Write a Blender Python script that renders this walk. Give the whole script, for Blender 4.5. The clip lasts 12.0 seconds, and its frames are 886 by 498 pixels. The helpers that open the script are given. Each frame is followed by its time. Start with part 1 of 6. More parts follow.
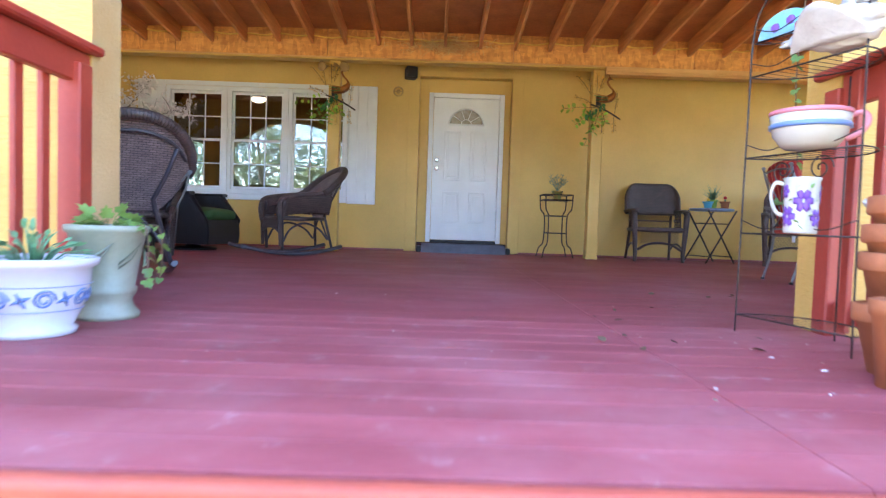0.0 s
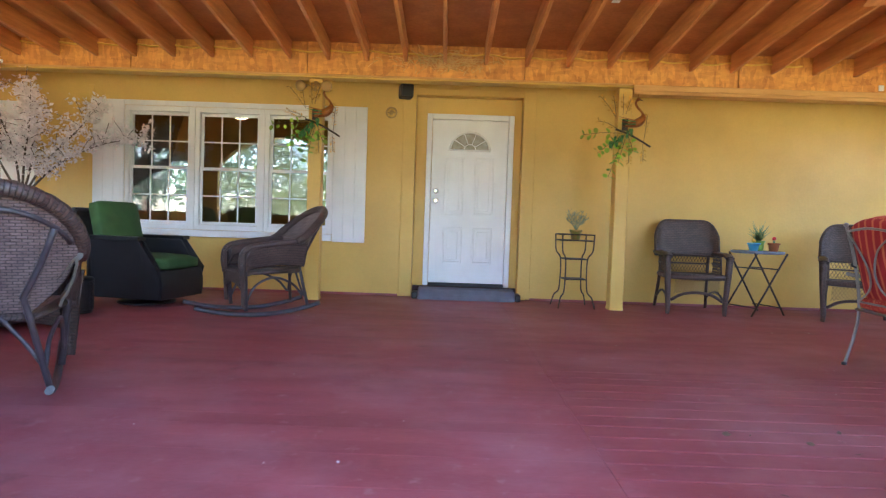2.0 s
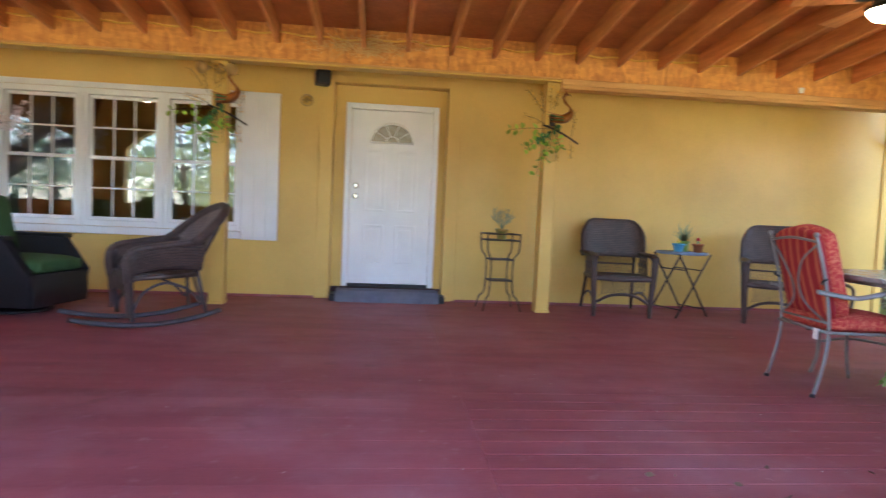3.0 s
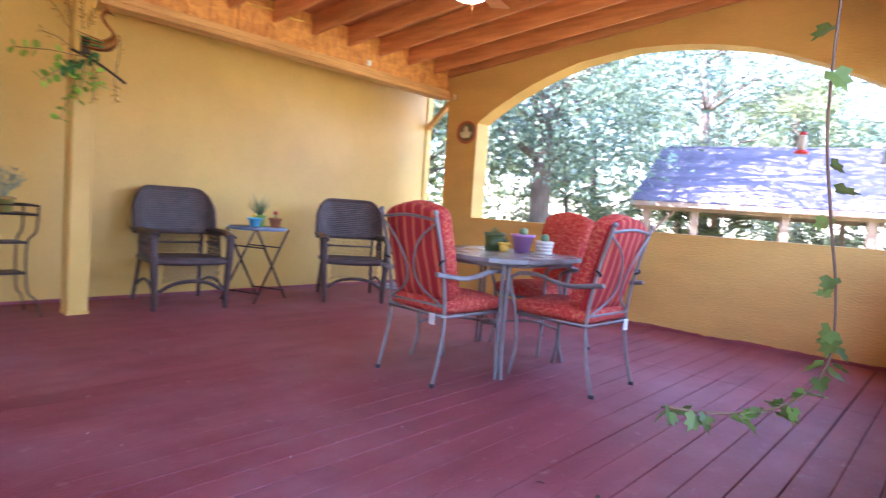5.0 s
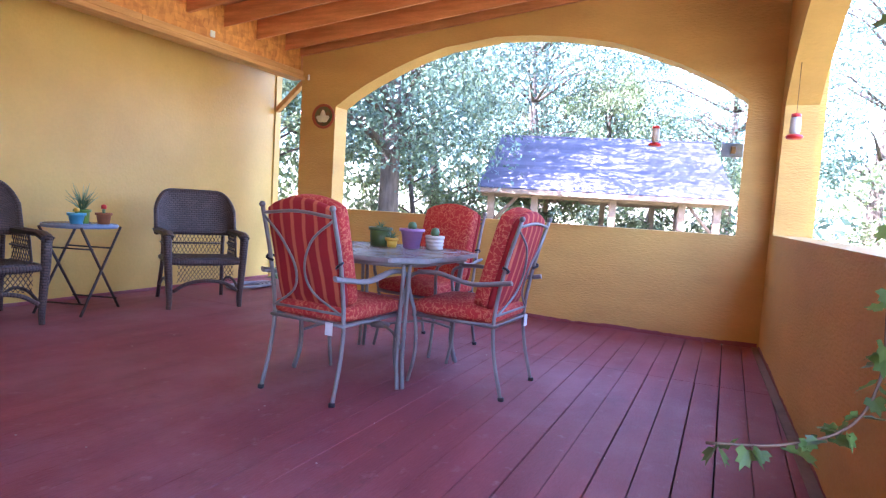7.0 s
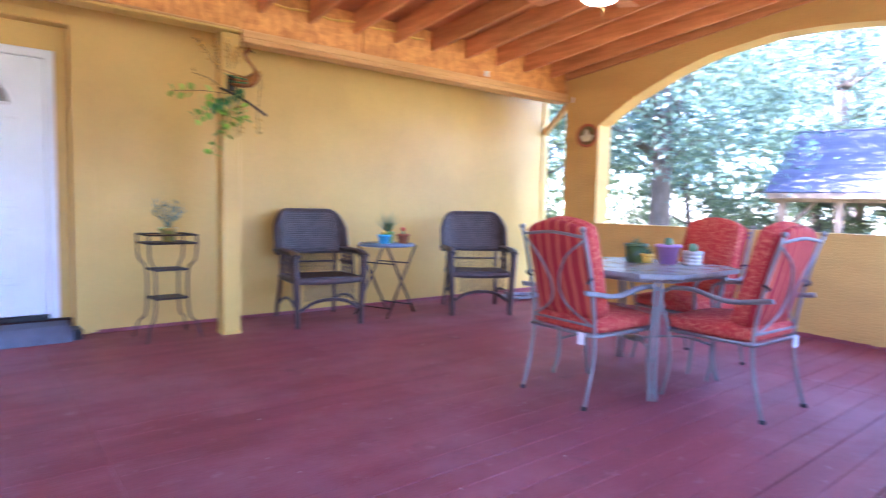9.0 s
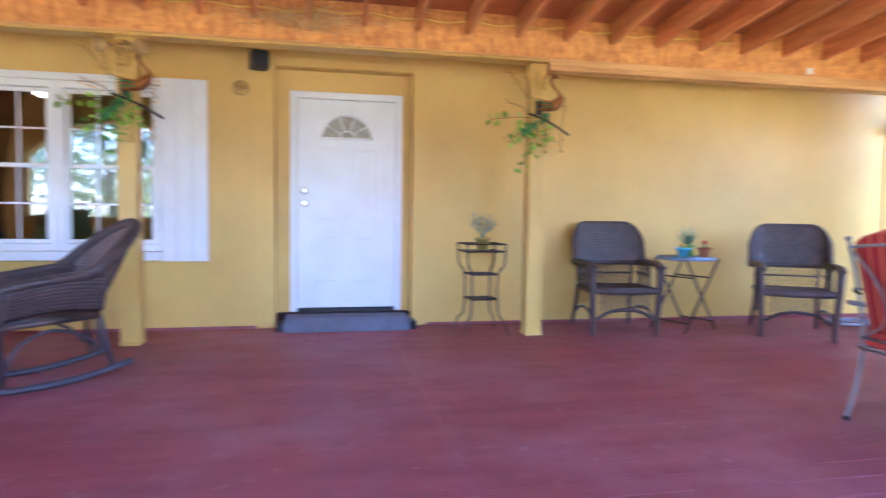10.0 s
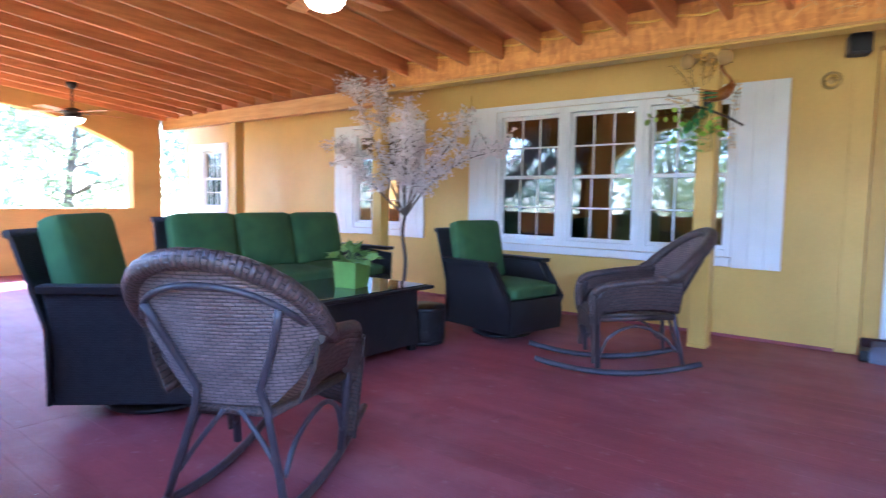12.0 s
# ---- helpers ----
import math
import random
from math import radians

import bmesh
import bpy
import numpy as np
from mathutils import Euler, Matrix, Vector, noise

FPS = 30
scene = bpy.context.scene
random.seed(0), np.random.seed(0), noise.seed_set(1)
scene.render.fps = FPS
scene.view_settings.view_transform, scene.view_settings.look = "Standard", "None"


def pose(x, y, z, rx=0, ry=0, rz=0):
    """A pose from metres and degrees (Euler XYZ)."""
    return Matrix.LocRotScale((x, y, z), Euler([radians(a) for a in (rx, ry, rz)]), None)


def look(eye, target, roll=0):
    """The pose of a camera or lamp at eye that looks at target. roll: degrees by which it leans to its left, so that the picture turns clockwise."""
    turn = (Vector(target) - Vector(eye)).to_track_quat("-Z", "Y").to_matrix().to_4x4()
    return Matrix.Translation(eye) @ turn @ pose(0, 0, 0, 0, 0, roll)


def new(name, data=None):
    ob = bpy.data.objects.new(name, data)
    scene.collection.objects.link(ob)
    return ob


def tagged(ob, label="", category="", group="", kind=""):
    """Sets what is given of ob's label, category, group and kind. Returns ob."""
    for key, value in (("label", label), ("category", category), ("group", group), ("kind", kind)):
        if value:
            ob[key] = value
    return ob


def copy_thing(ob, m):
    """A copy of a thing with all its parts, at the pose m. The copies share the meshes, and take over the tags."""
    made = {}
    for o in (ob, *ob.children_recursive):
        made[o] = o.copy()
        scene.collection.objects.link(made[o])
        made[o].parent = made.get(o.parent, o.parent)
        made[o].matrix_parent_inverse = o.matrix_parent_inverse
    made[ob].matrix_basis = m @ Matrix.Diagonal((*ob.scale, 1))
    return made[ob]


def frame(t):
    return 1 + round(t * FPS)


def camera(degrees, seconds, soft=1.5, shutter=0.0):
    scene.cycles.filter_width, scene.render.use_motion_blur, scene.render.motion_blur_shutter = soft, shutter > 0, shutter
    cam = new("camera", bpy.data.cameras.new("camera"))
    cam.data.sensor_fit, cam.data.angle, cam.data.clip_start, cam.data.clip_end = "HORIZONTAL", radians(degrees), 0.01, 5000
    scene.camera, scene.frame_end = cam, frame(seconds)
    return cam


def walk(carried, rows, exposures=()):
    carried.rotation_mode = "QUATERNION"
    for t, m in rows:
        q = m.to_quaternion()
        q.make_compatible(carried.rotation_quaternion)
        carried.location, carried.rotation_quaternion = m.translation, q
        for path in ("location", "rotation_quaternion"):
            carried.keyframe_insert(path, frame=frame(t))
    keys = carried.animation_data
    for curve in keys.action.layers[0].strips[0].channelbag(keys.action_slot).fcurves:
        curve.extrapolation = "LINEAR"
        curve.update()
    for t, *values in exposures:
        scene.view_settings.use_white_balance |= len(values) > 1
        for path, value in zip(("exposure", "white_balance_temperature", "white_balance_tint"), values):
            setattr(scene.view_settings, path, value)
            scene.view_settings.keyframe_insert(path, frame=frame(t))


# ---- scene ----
cam = camera(73.0, 12.0, 1.25, 0.5)
PATH = [
    (0, (-0.07, -0.244, 0.404), (-0.053, 1.754, 0.315), 1.9),
    (0.5, (-0.011, 0.147, 0.509), (-0.012, 2.145, 0.431), 2.0),
    (1, (-0.032, 0.401, 0.647), (-0.04, 2.4, 0.571), 2.0),
    (1.5, (0.025, 0.631, 0.773), (0.016, 2.629, 0.697), 2.1),
    (2, (0.015, 0.865, 0.878), (0.006, 2.863, 0.791), 1.95),
    (2.5, (0.091, 1.007, 0.954), (0.11, 3.004, 0.847), 2.2),
    (3, (0.184, 1.247, 0.986), (0.389, 3.233, 0.868), 2.5),
    (3.5, (0.276, 1.533, 0.975), (0.79, 3.462, 0.864), 2.7),
    (5.3, (0.349, 2.454, 0.98), (1.96, 3.631, 0.844), 4.0),
    (5.5, (0.362, 2.52, 0.975), (2.029, 3.615, 0.838), 3.9),
    (6, (0.398, 2.696, 1.001), (2.15, 3.648, 0.85), 3.9),
    (6.5, (0.407, 2.805, 1.008), (2.204, 3.67, 0.86), 3.6),
    (6.7, (0.403, 2.826, 1.005), (2.207, 3.677, 0.859), 3.5),
    (8.5, (0.31, 2.696, 1.038), (1.881, 3.925, 0.886), 1.9),
    (9, (0.215, 2.541, 1.065), (1.462, 4.098, 0.92), 1.2),
    (9.5, (0.182, 2.43, 1.064), (1.036, 4.233, 0.933), 0.8),
    (10, (0.07, 2.308, 1.051), (0.454, 4.267, 0.937), 0.8),
    (10.5, (-0.02, 2.187, 1.093), (-0.072, 4.182, 0.975), 0.7),
    (11, (-0.122, 2.099, 1.078), (-0.656, 4.024, 0.971), 0.9),
    (11.5, (-0.098, 2.177, 1.09), (-1.05, 3.932, 0.975), 1.0),
    (12, (-0.075, 2.267, 1.154), (-1.312, 3.831, 0.993), 0.9),
]
walk(cam, [(t, look(eye, target, roll)) for t, eye, target, roll in PATH],
     [(0, 3.92, 5700, 20), (0.5, 3.95, 6000, 22), (1.5, 4.2, 5900, 18), (2.5, 3.95, 6150, 19), (3.5, 4.0, 5950, 25), (5.5, 4.35, 5550, 36), (6.5, 4.12, 5350, 36), (8.5, 4.22, 5050, 38), (9, 4.55, 4950, 35), (9.5, 4.75, 4950, 31),
      (10, 4.55, 5000, 30), (10.5, 4.45, 4950, 27), (11, 4.15, 4950, 24), (11.5, 4.13, 4900, 23), (12, 4.3, 4800, 23)])

# ---- world, sun and exposure ----
SUN = Vector((-0.55, 0.50, 0.66)).normalized()
world = bpy.data.worlds.new("world")
scene.world = world
world.use_nodes = True
wn = world.node_tree
sky = wn.nodes.new("ShaderNodeTexSky")
sky.sky_type, sky.sun_disc = "NISHITA", False
sky.sun_elevation, sky.sun_rotation = math.asin(SUN.z), math.atan2(SUN.x, SUN.y)
wn.links.new(sky.outputs[0], wn.nodes["Background"].inputs[0])
wn.nodes["Background"].inputs[1].default_value = 0.15
sun = new("sun", bpy.data.lights.new("sun", "SUN"))
sun.data.energy, sun.data.angle, sun.data.color = 5.0, radians(0.5), (1.0, 0.95, 0.86)
sun.matrix_world = look(SUN * 30, (0, 0, 0))


# ---- materials ----
def mat(name, col, rough=0.6, col2=None, scale=6.0, fine=60.0, bump=0.15, metal=0.0, spread=0.12, stretch=(1, 1, 1), island=0.0, spec=0.5, coords="Object"):
    """A surface with coarse and fine variation of its colour, and fine relief."""
    m = bpy.data.materials.new(name)
    m.use_nodes = True
    nt = m.node_tree
    b = nt.nodes["Principled BSDF"]
    b.inputs["Roughness"].default_value, b.inputs["Metallic"].default_value = rough, metal
    b.inputs["Specular IOR Level"].default_value = spec
    tc, mp = nt.nodes.new("ShaderNodeTexCoord"), nt.nodes.new("ShaderNodeMapping")
    mp.inputs["Scale"].default_value = stretch
    nt.links.new(nt.nodes.new("ShaderNodeNewGeometry").outputs["Position"] if coords == "World" else tc.outputs[coords], mp.inputs[0])
    n1, n2 = nt.nodes.new("ShaderNodeTexNoise"), nt.nodes.new("ShaderNodeTexNoise")
    for n, sc in ((n1, scale), (n2, fine)):
        n.inputs["Scale"].default_value, n.inputs["Detail"].default_value = sc, 4
        nt.links.new(mp.outputs[0], n.inputs[0])
    c2 = col2 or tuple(c * (1 - 2.2 * spread) for c in col)
    r = nt.nodes.new("ShaderNodeValToRGB")
    r.color_ramp.elements[0].position, r.color_ramp.elements[1].position = 0.35, 0.65
    r.color_ramp.elements[0].color, r.color_ramp.elements[1].color = (*c2, 1), (*col, 1)
    nt.links.new(n1.outputs[0], r.inputs[0])
    hsv = nt.nodes.new("ShaderNodeHueSaturation")
    mr = nt.nodes.new("ShaderNodeMapRange")
    mr.inputs["To Min"].default_value, mr.inputs["To Max"].default_value = 1 - spread, 1 + spread
    nt.links.new(n2.outputs[0], mr.inputs[0])
    last = mr.outputs[0]
    if island:
        src = nt.nodes.new("ShaderNodeObjectInfo").outputs["Random"] if island < 0 else nt.nodes.new("ShaderNodeNewGeometry").outputs["Random Per Island"]
        m2 = nt.nodes.new("ShaderNodeMapRange")
        m2.inputs["To Min"].default_value, m2.inputs["To Max"].default_value = 1 - abs(island), 1 + abs(island)
        nt.links.new(src, m2.inputs[0])
        mu = nt.nodes.new("ShaderNodeMath")
        mu.operation = "MULTIPLY"
        nt.links.new(last, mu.inputs[0]), nt.links.new(m2.outputs[0], mu.inputs[1])
        last = mu.outputs[0]
    nt.links.new(last, hsv.inputs["Value"]), nt.links.new(r.outputs[0], hsv.inputs["Color"])
    nt.links.new(hsv.outputs[0], b.inputs["Base Color"])
    if bump:
        bp = nt.nodes.new("ShaderNodeBump")
        bp.inputs["Strength"].default_value, bp.inputs["Distance"].default_value = bump, 0.01
        nt.links.new(n2.outputs[0], bp.inputs["Height"]), nt.links.new(bp.outputs[0], b.inputs["Normal"])
    return m


def leaf_mat(name, col, col2, island=0.35, lets=0.35, rough=0.45):
    m = mat(name, col, rough, col2, 1.2, 20, 0.0, island=island, coords="Object")
    nt = m.node_tree
    b, out = nt.nodes["Principled BSDF"], nt.nodes["Material Output"]
    tr, mx = nt.nodes.new("ShaderNodeBsdfTranslucent"), nt.nodes.new("ShaderNodeMixShader")
    nt.links.new(b.inputs["Base Color"].links[0].from_socket, tr.inputs[0])
    mx.inputs[0].default_value = lets
    nt.links.new(b.outputs[0], mx.inputs[1]), nt.links.new(tr.outputs[0], mx.inputs[2]), nt.links.new(mx.outputs[0], out.inputs[0])
    return m


def glass_mat(name, tint=(0.75, 0.8, 0.78), ior=2.35):
    m = bpy.data.materials.new(name)
    m.use_nodes = True
    nt = m.node_tree
    fr, gl, tr, mx = (nt.nodes.new("ShaderNode" + k) for k in ("Fresnel", "BsdfGlossy", "BsdfTransparent", "MixShader"))
    fr.inputs[0].default_value, gl.inputs["Roughness"].default_value = ior, 0.01
    tr.inputs[0].default_value = (*tint, 1)
    nt.links.new(fr.outputs[0], mx.inputs[0]), nt.links.new(tr.outputs[0], mx.inputs[1]), nt.links.new(gl.outputs[0], mx.inputs[2])
    nt.links.new(mx.outputs[0], nt.nodes["Material Output"].inputs[0])
    return m


OCHRE = mat("ochre_paint", (0.71, 0.455, 0.10), 0.45, (0.61, 0.38, 0.075), 1.3, 45, 0.2, spread=0.05, spec=0.55)
STUCCO = mat("ochre_stucco", (0.70, 0.42, 0.10), 0.7, (0.60, 0.345, 0.08), 2.2, 48, 0.6, spread=0.06, stretch=(0.5, 0.5, 1.6))
WHITE = mat("white_paint", (0.82, 0.82, 0.80), 0.35, (0.76, 0.76, 0.74), 3, 80, 0.05, spread=0.03)
DECK = mat("deck_paint", (0.30, 0.065, 0.07), 0.55, (0.235, 0.046, 0.05), 2.6, 45, 0.22, spread=0.16, stretch=(0.5, 2.2, 1), island=-0.05, spec=0.42, coords="World")
# the landing's boards take a slightly paler red
DECKLANDING = mat("landing_deck_paint", (0.325, 0.080, 0.085), 0.58, (0.255, 0.056, 0.06), 3.2, 45, 0.3, spread=0.16, stretch=(0.5, 2.2, 1), island=-0.08, spec=0.4, coords="World")


def scuffed(m, pale, scale, lo, hi, amount):
    """Mixes pale worn patches into a paint, in the world's coordinates."""
    nt = m.node_tree
    b = nt.nodes["Principled BSDF"]
    old = b.inputs["Base Color"].links[0].from_socket
    g, n, r, mx = nt.nodes.new("ShaderNodeNewGeometry"), nt.nodes.new("ShaderNodeTexNoise"), nt.nodes.new("ShaderNodeMapRange"), nt.nodes.new("ShaderNodeMixRGB")
    n.inputs["Scale"].default_value, n.inputs["Detail"].default_value, n.inputs["Roughness"].default_value = scale, 8, 0.65
    r.inputs["From Min"].default_value, r.inputs["From Max"].default_value, r.inputs["To Max"].default_value = lo, hi, amount
    nt.links.new(g.outputs["Position"], n.inputs[0]), nt.links.new(n.outputs[0], r.inputs[0]), nt.links.new(r.outputs[0], mx.inputs[0])
    mx.inputs[2].default_value = (*pale, 1)
    nt.links.new(old, mx.inputs[1]), nt.links.new(mx.outputs[0], b.inputs["Base Color"])
    return m


scuffed(DECK, (0.42, 0.20, 0.21), 0.9, 0.46, 0.75, 0.6)
scuffed(DECK, (0.50, 0.33, 0.32), 11.0, 0.60, 0.80, 0.5)
scuffed(DECK, (0.55, 0.42, 0.40), 2.6, 0.66, 0.76, 0.3)
scuffed(DECK, (0.10, 0.035, 0.03), 3.1, 0.60, 0.72, 0.45)
scuffed(DECKLANDING, (0.50, 0.27, 0.27), 1.1, 0.46, 0.75, 0.42)
scuffed(DECKLANDING, (0.56, 0.40, 0.39), 9.0, 0.60, 0.78, 0.5)
scuffed(DECKLANDING, (0.20, 0.07, 0.065), 2.3, 0.58, 0.68, 0.5)
# near-black lumber: the shade under boards is put into its colour
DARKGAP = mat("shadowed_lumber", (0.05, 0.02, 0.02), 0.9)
STEPRED = mat("step_paint", (0.50, 0.11, 0.055), 0.5, (0.40, 0.08, 0.05), 3, 40, 0.2, spread=0.12)
RAILRED = mat("rail_paint", (0.40, 0.055, 0.03), 0.5, (0.32, 0.04, 0.025), 3, 50, 0.15, spread=0.1)
JOIST = mat("stained_joist", (0.72, 0.31, 0.095), 0.5, (0.55, 0.21, 0.06), 3, 30, 0.2, spread=0.16, stretch=(8, 0.7, 8), island=0.14)
OSB = mat("oriented_strand_board", (0.78, 0.34, 0.08), 0.5, (0.62, 0.25, 0.06), 5, 50, 0.25, spread=0.14)


def flaked(m, pale, deep, scale):
    """Pressed wood flakes: long cells of several tones laid at two angles."""
    nt = m.node_tree
    b = nt.nodes["Principled BSDF"]
    old = b.inputs["Base Color"].links[0].from_socket
    tc = nt.nodes.new("ShaderNodeTexCoord")
    for turn, stretch in ((0.35, (0.45, 1, 1.5)), (-0.8, (1.4, 1, 0.5))):
        mp, nz, ad, vo, sp, ra, mx = (nt.nodes.new("ShaderNode" + k) for k in ("Mapping", "TexNoise", "MixRGB", "TexVoronoi", "SeparateColor", "ValToRGB", "MixRGB"))
        mp.inputs["Rotation"].default_value, mp.inputs["Scale"].default_value = (0, turn, 0), stretch
        nz.inputs["Scale"].default_value, ad.inputs[0].default_value = 9, 0.06
        vo.inputs["Scale"].default_value = scale
        nt.links.new(tc.outputs["Object"], mp.inputs[0]), nt.links.new(mp.outputs[0], nz.inputs[0])
        nt.links.new(mp.outputs[0], ad.inputs[1]), nt.links.new(nz.outputs["Color"], ad.inputs[2])
        nt.links.new(ad.outputs[0], vo.inputs["Vector"]), nt.links.new(vo.outputs["Color"], sp.inputs[0]), nt.links.new(sp.outputs[0], ra.inputs[0])
        e = ra.color_ramp.elements
        e[0].position, e[1].position = 0.0, 1.0
        e[0].color, e[1].color = (*deep, 1), (*pale, 1)
        mx.inputs[0].default_value = 0.38
        nt.links.new(old, mx.inputs[1]), nt.links.new(ra.outputs[0], mx.inputs[2])
        old = mx.outputs[0]
    nt.links.new(old, b.inputs["Base Color"])
    return m


flaked(OSB, (0.92, 0.46, 0.08), (0.38, 0.11, 0.01), 24)
DECKING = mat("roof_decking", (0.54, 0.20, 0.065), 0.6, (0.42, 0.145, 0.045), 4, 30, 0.2, spread=0.2)
WEATHERED = mat("weathered_timber", (0.26, 0.18, 0.12), 0.8, (0.18, 0.12, 0.08), 3, 40, 0.3, spread=0.2)
OLIVE = mat("olive_tin", (0.10, 0.15, 0.035), 0.35, (0.07, 0.10, 0.03), 6, 60, 0.1)
LUMBER = mat("raw_lumber", (0.72, 0.40, 0.13), 0.5, (0.56, 0.28, 0.08), 3, 40, 0.2, spread=0.12, stretch=(0.6, 6, 6))
WICKER = mat("dark_wicker", (0.125, 0.076, 0.060), 0.42, (0.082, 0.049, 0.041), 12, 160, 0.4, spread=0.25)
WICKLEG = mat("dark_wrapped_cane", (0.062, 0.050, 0.056), 0.36, (0.040, 0.032, 0.036), 14, 120, 0.25, spread=0.18)
WICKBACK = mat("brown_wicker", (0.27, 0.20, 0.18), 0.36, (0.20, 0.145, 0.13), 14, 160, 0.4, spread=0.25)
BLACKWICK = mat("black_wicker", (0.022, 0.019, 0.021), 0.4, (0.012, 0.010, 0.012), 20, 190, 0.6, spread=0.3)
GREENFAB = mat("green_cushion", (0.056, 0.128, 0.036), 0.9, (0.040, 0.095, 0.028), 5, 240, 0.3, spread=0.12)
METAL = mat("pewter_metal", (0.26, 0.235, 0.21), 0.42, (0.20, 0.18, 0.16), 8, 90, 0.1, metal=0.2, spread=0.12)
IRON = mat("black_iron", (0.035, 0.028, 0.026), 0.5, (0.075, 0.045, 0.032), 10, 100, 0.2, metal=0.4, spread=0.15)
SLATE = mat("table_stone", (0.30, 0.29, 0.27), 0.25, (0.22, 0.21, 0.20), 9, 70, 0.1, spread=0.18)
TERRA = mat("terracotta", (0.40, 0.125, 0.04), 0.8, (0.32, 0.10, 0.035), 6, 60, 0.2)
CREAM = mat("cream_glaze", (0.58, 0.53, 0.42), 0.2, (0.52, 0.47, 0.38), 5, 60, 0.05, spread=0.04)
PINK = mat("pink_glaze", (0.66, 0.22, 0.24), 0.25, None, 5, 60, 0.05, spread=0.05)
BLUE = mat("blue_glaze", (0.16, 0.25, 0.52), 0.3, None, 5, 60, 0.05, spread=0.06)
SKYBLUE = mat("sky_blue_pot", (0.10, 0.42, 0.62), 0.35, None, 5, 60, 0.05, spread=0.05)
PURPLE = mat("purple_glaze", (0.22, 0.08, 0.40), 0.35, None, 5, 60, 0.05, spread=0.08)
YELLOW = mat("yellow_glaze", (0.80, 0.50, 0.06), 0.35, None, 5, 60, 0.05, spread=0.05)
LEAFGREEN = mat("leaf_green_glaze", (0.20, 0.34, 0.05), 0.4, None, 5, 60, 0.05, spread=0.08)
SAGE = mat("sage_green_ceramic", (0.36, 0.37, 0.28), 0.5, (0.27, 0.29, 0.20), 5, 60, 0.15, spread=0.08)
LILAC = mat("lilac_pot", (0.44, 0.22, 0.42), 0.4, None, 5, 60, 0.05, spread=0.05)
SHELLWHITE = mat("sea_shell", (0.62, 0.57, 0.50), 0.5, (0.48, 0.40, 0.34), 9, 60, 0.4, spread=0.08)
TEAL = mat("teal_paint", (0.16, 0.48, 0.46), 0.5, (0.22, 0.36, 0.52), 14, 60, 0.1)
GREY = mat("grey_carpet", (0.16, 0.17, 0.21), 0.85, (0.13, 0.135, 0.17), 9, 220, 0.5, spread=0.12)
BLACK = mat("black_plastic", (0.012, 0.011, 0.012), 0.4, None, 9, 90, 0.1)
CHROME = mat("brushed_nickel", (0.55, 0.53, 0.50), 0.25, None, 9, 90, 0.02, metal=1.0, spread=0.05)
BRASS = mat("brass", (0.55, 0.36, 0.12), 0.35, None, 9, 90, 0.05, metal=0.9, spread=0.1)
COPPER = mat("copper_metal", (0.46, 0.19, 0.04), 0.3, (0.20, 0.06, 0.02), 12, 80, 0.1, metal=0.7, spread=0.15)
GREENMETAL = leaf_mat("green_enamel", (0.26, 0.50, 0.05), (0.60, 0.66, 0.09), 0.4, 0.3)
GOLDLEAF = leaf_mat("gold_enamel", (0.85, 0.52, 0.06), (0.48, 0.26, 0.04), 0.5, 0.1)
TAN = mat("tan_plastic", (0.50, 0.33, 0.10), 0.5, (0.36, 0.22, 0.07), 6, 60, 0.05, spread=0.06)
SOIL = mat("potting_soil", (0.035, 0.025, 0.018), 0.95, None, 20, 120, 0.6, spread=0.3)
LEAF = leaf_mat("ivy_leaf", (0.15, 0.27, 0.055), (0.23, 0.35, 0.09), 0.35)
SUCC = leaf_mat("succulent", (0.10, 0.20, 0.09), (0.14, 0.25, 0.11), 0.2, 0.15)
STEM = mat("vine_stem", (0.25, 0.16, 0.09), 0.8)
BARK = mat("tree_bark", (0.13, 0.10, 0.075), 0.9, (0.08, 0.06, 0.045), 5, 30, 0.8, spread=0.25, stretch=(3, 3, 0.7))
OAKLEAF = leaf_mat("oak_leaf", (0.085, 0.145, 0.115), (0.12, 0.17, 0.10), 0.45, 0.4, 0.32)
PALELEAF = leaf_mat("pale_leaf", (0.14, 0.19, 0.08), (0.19, 0.22, 0.11), 0.4)
GRASS = mat("dry_grass", (0.20, 0.20, 0.08), 0.95, (0.30, 0.26, 0.14), 0.5, 14, 0.6, spread=0.25)
BLOSSOM = leaf_mat("white_blossom", (0.88, 0.83, 0.82), (0.85, 0.76, 0.76), 0.05, 0.3)
SHINGLE = mat("grey_shingle", (0.085, 0.078, 0.105), 0.9, (0.06, 0.055, 0.075), 3, 50, 0.5, spread=0.2, island=-0.2)
REDPLASTIC = mat("red_plastic", (0.62, 0.03, 0.025), 0.3, None, 5, 60, 0.0, spread=0.04)
BOWL = bpy.data.materials.new("lit_glass_bowl")
BOWL.use_nodes = True
bb = BOWL.node_tree.nodes["Principled BSDF"]
bb.inputs["Base Color"].default_value = (0.9, 0.85, 0.7, 1)
bb.inputs["Emission Color"].default_value, bb.inputs["Emission Strength"].default_value = (1.0, 0.80, 0.48, 1), 2.2
GLASS = glass_mat("window_glass")
CLEAR = glass_mat("clear_glass", (0.92, 0.9, 0.9), 1.45)


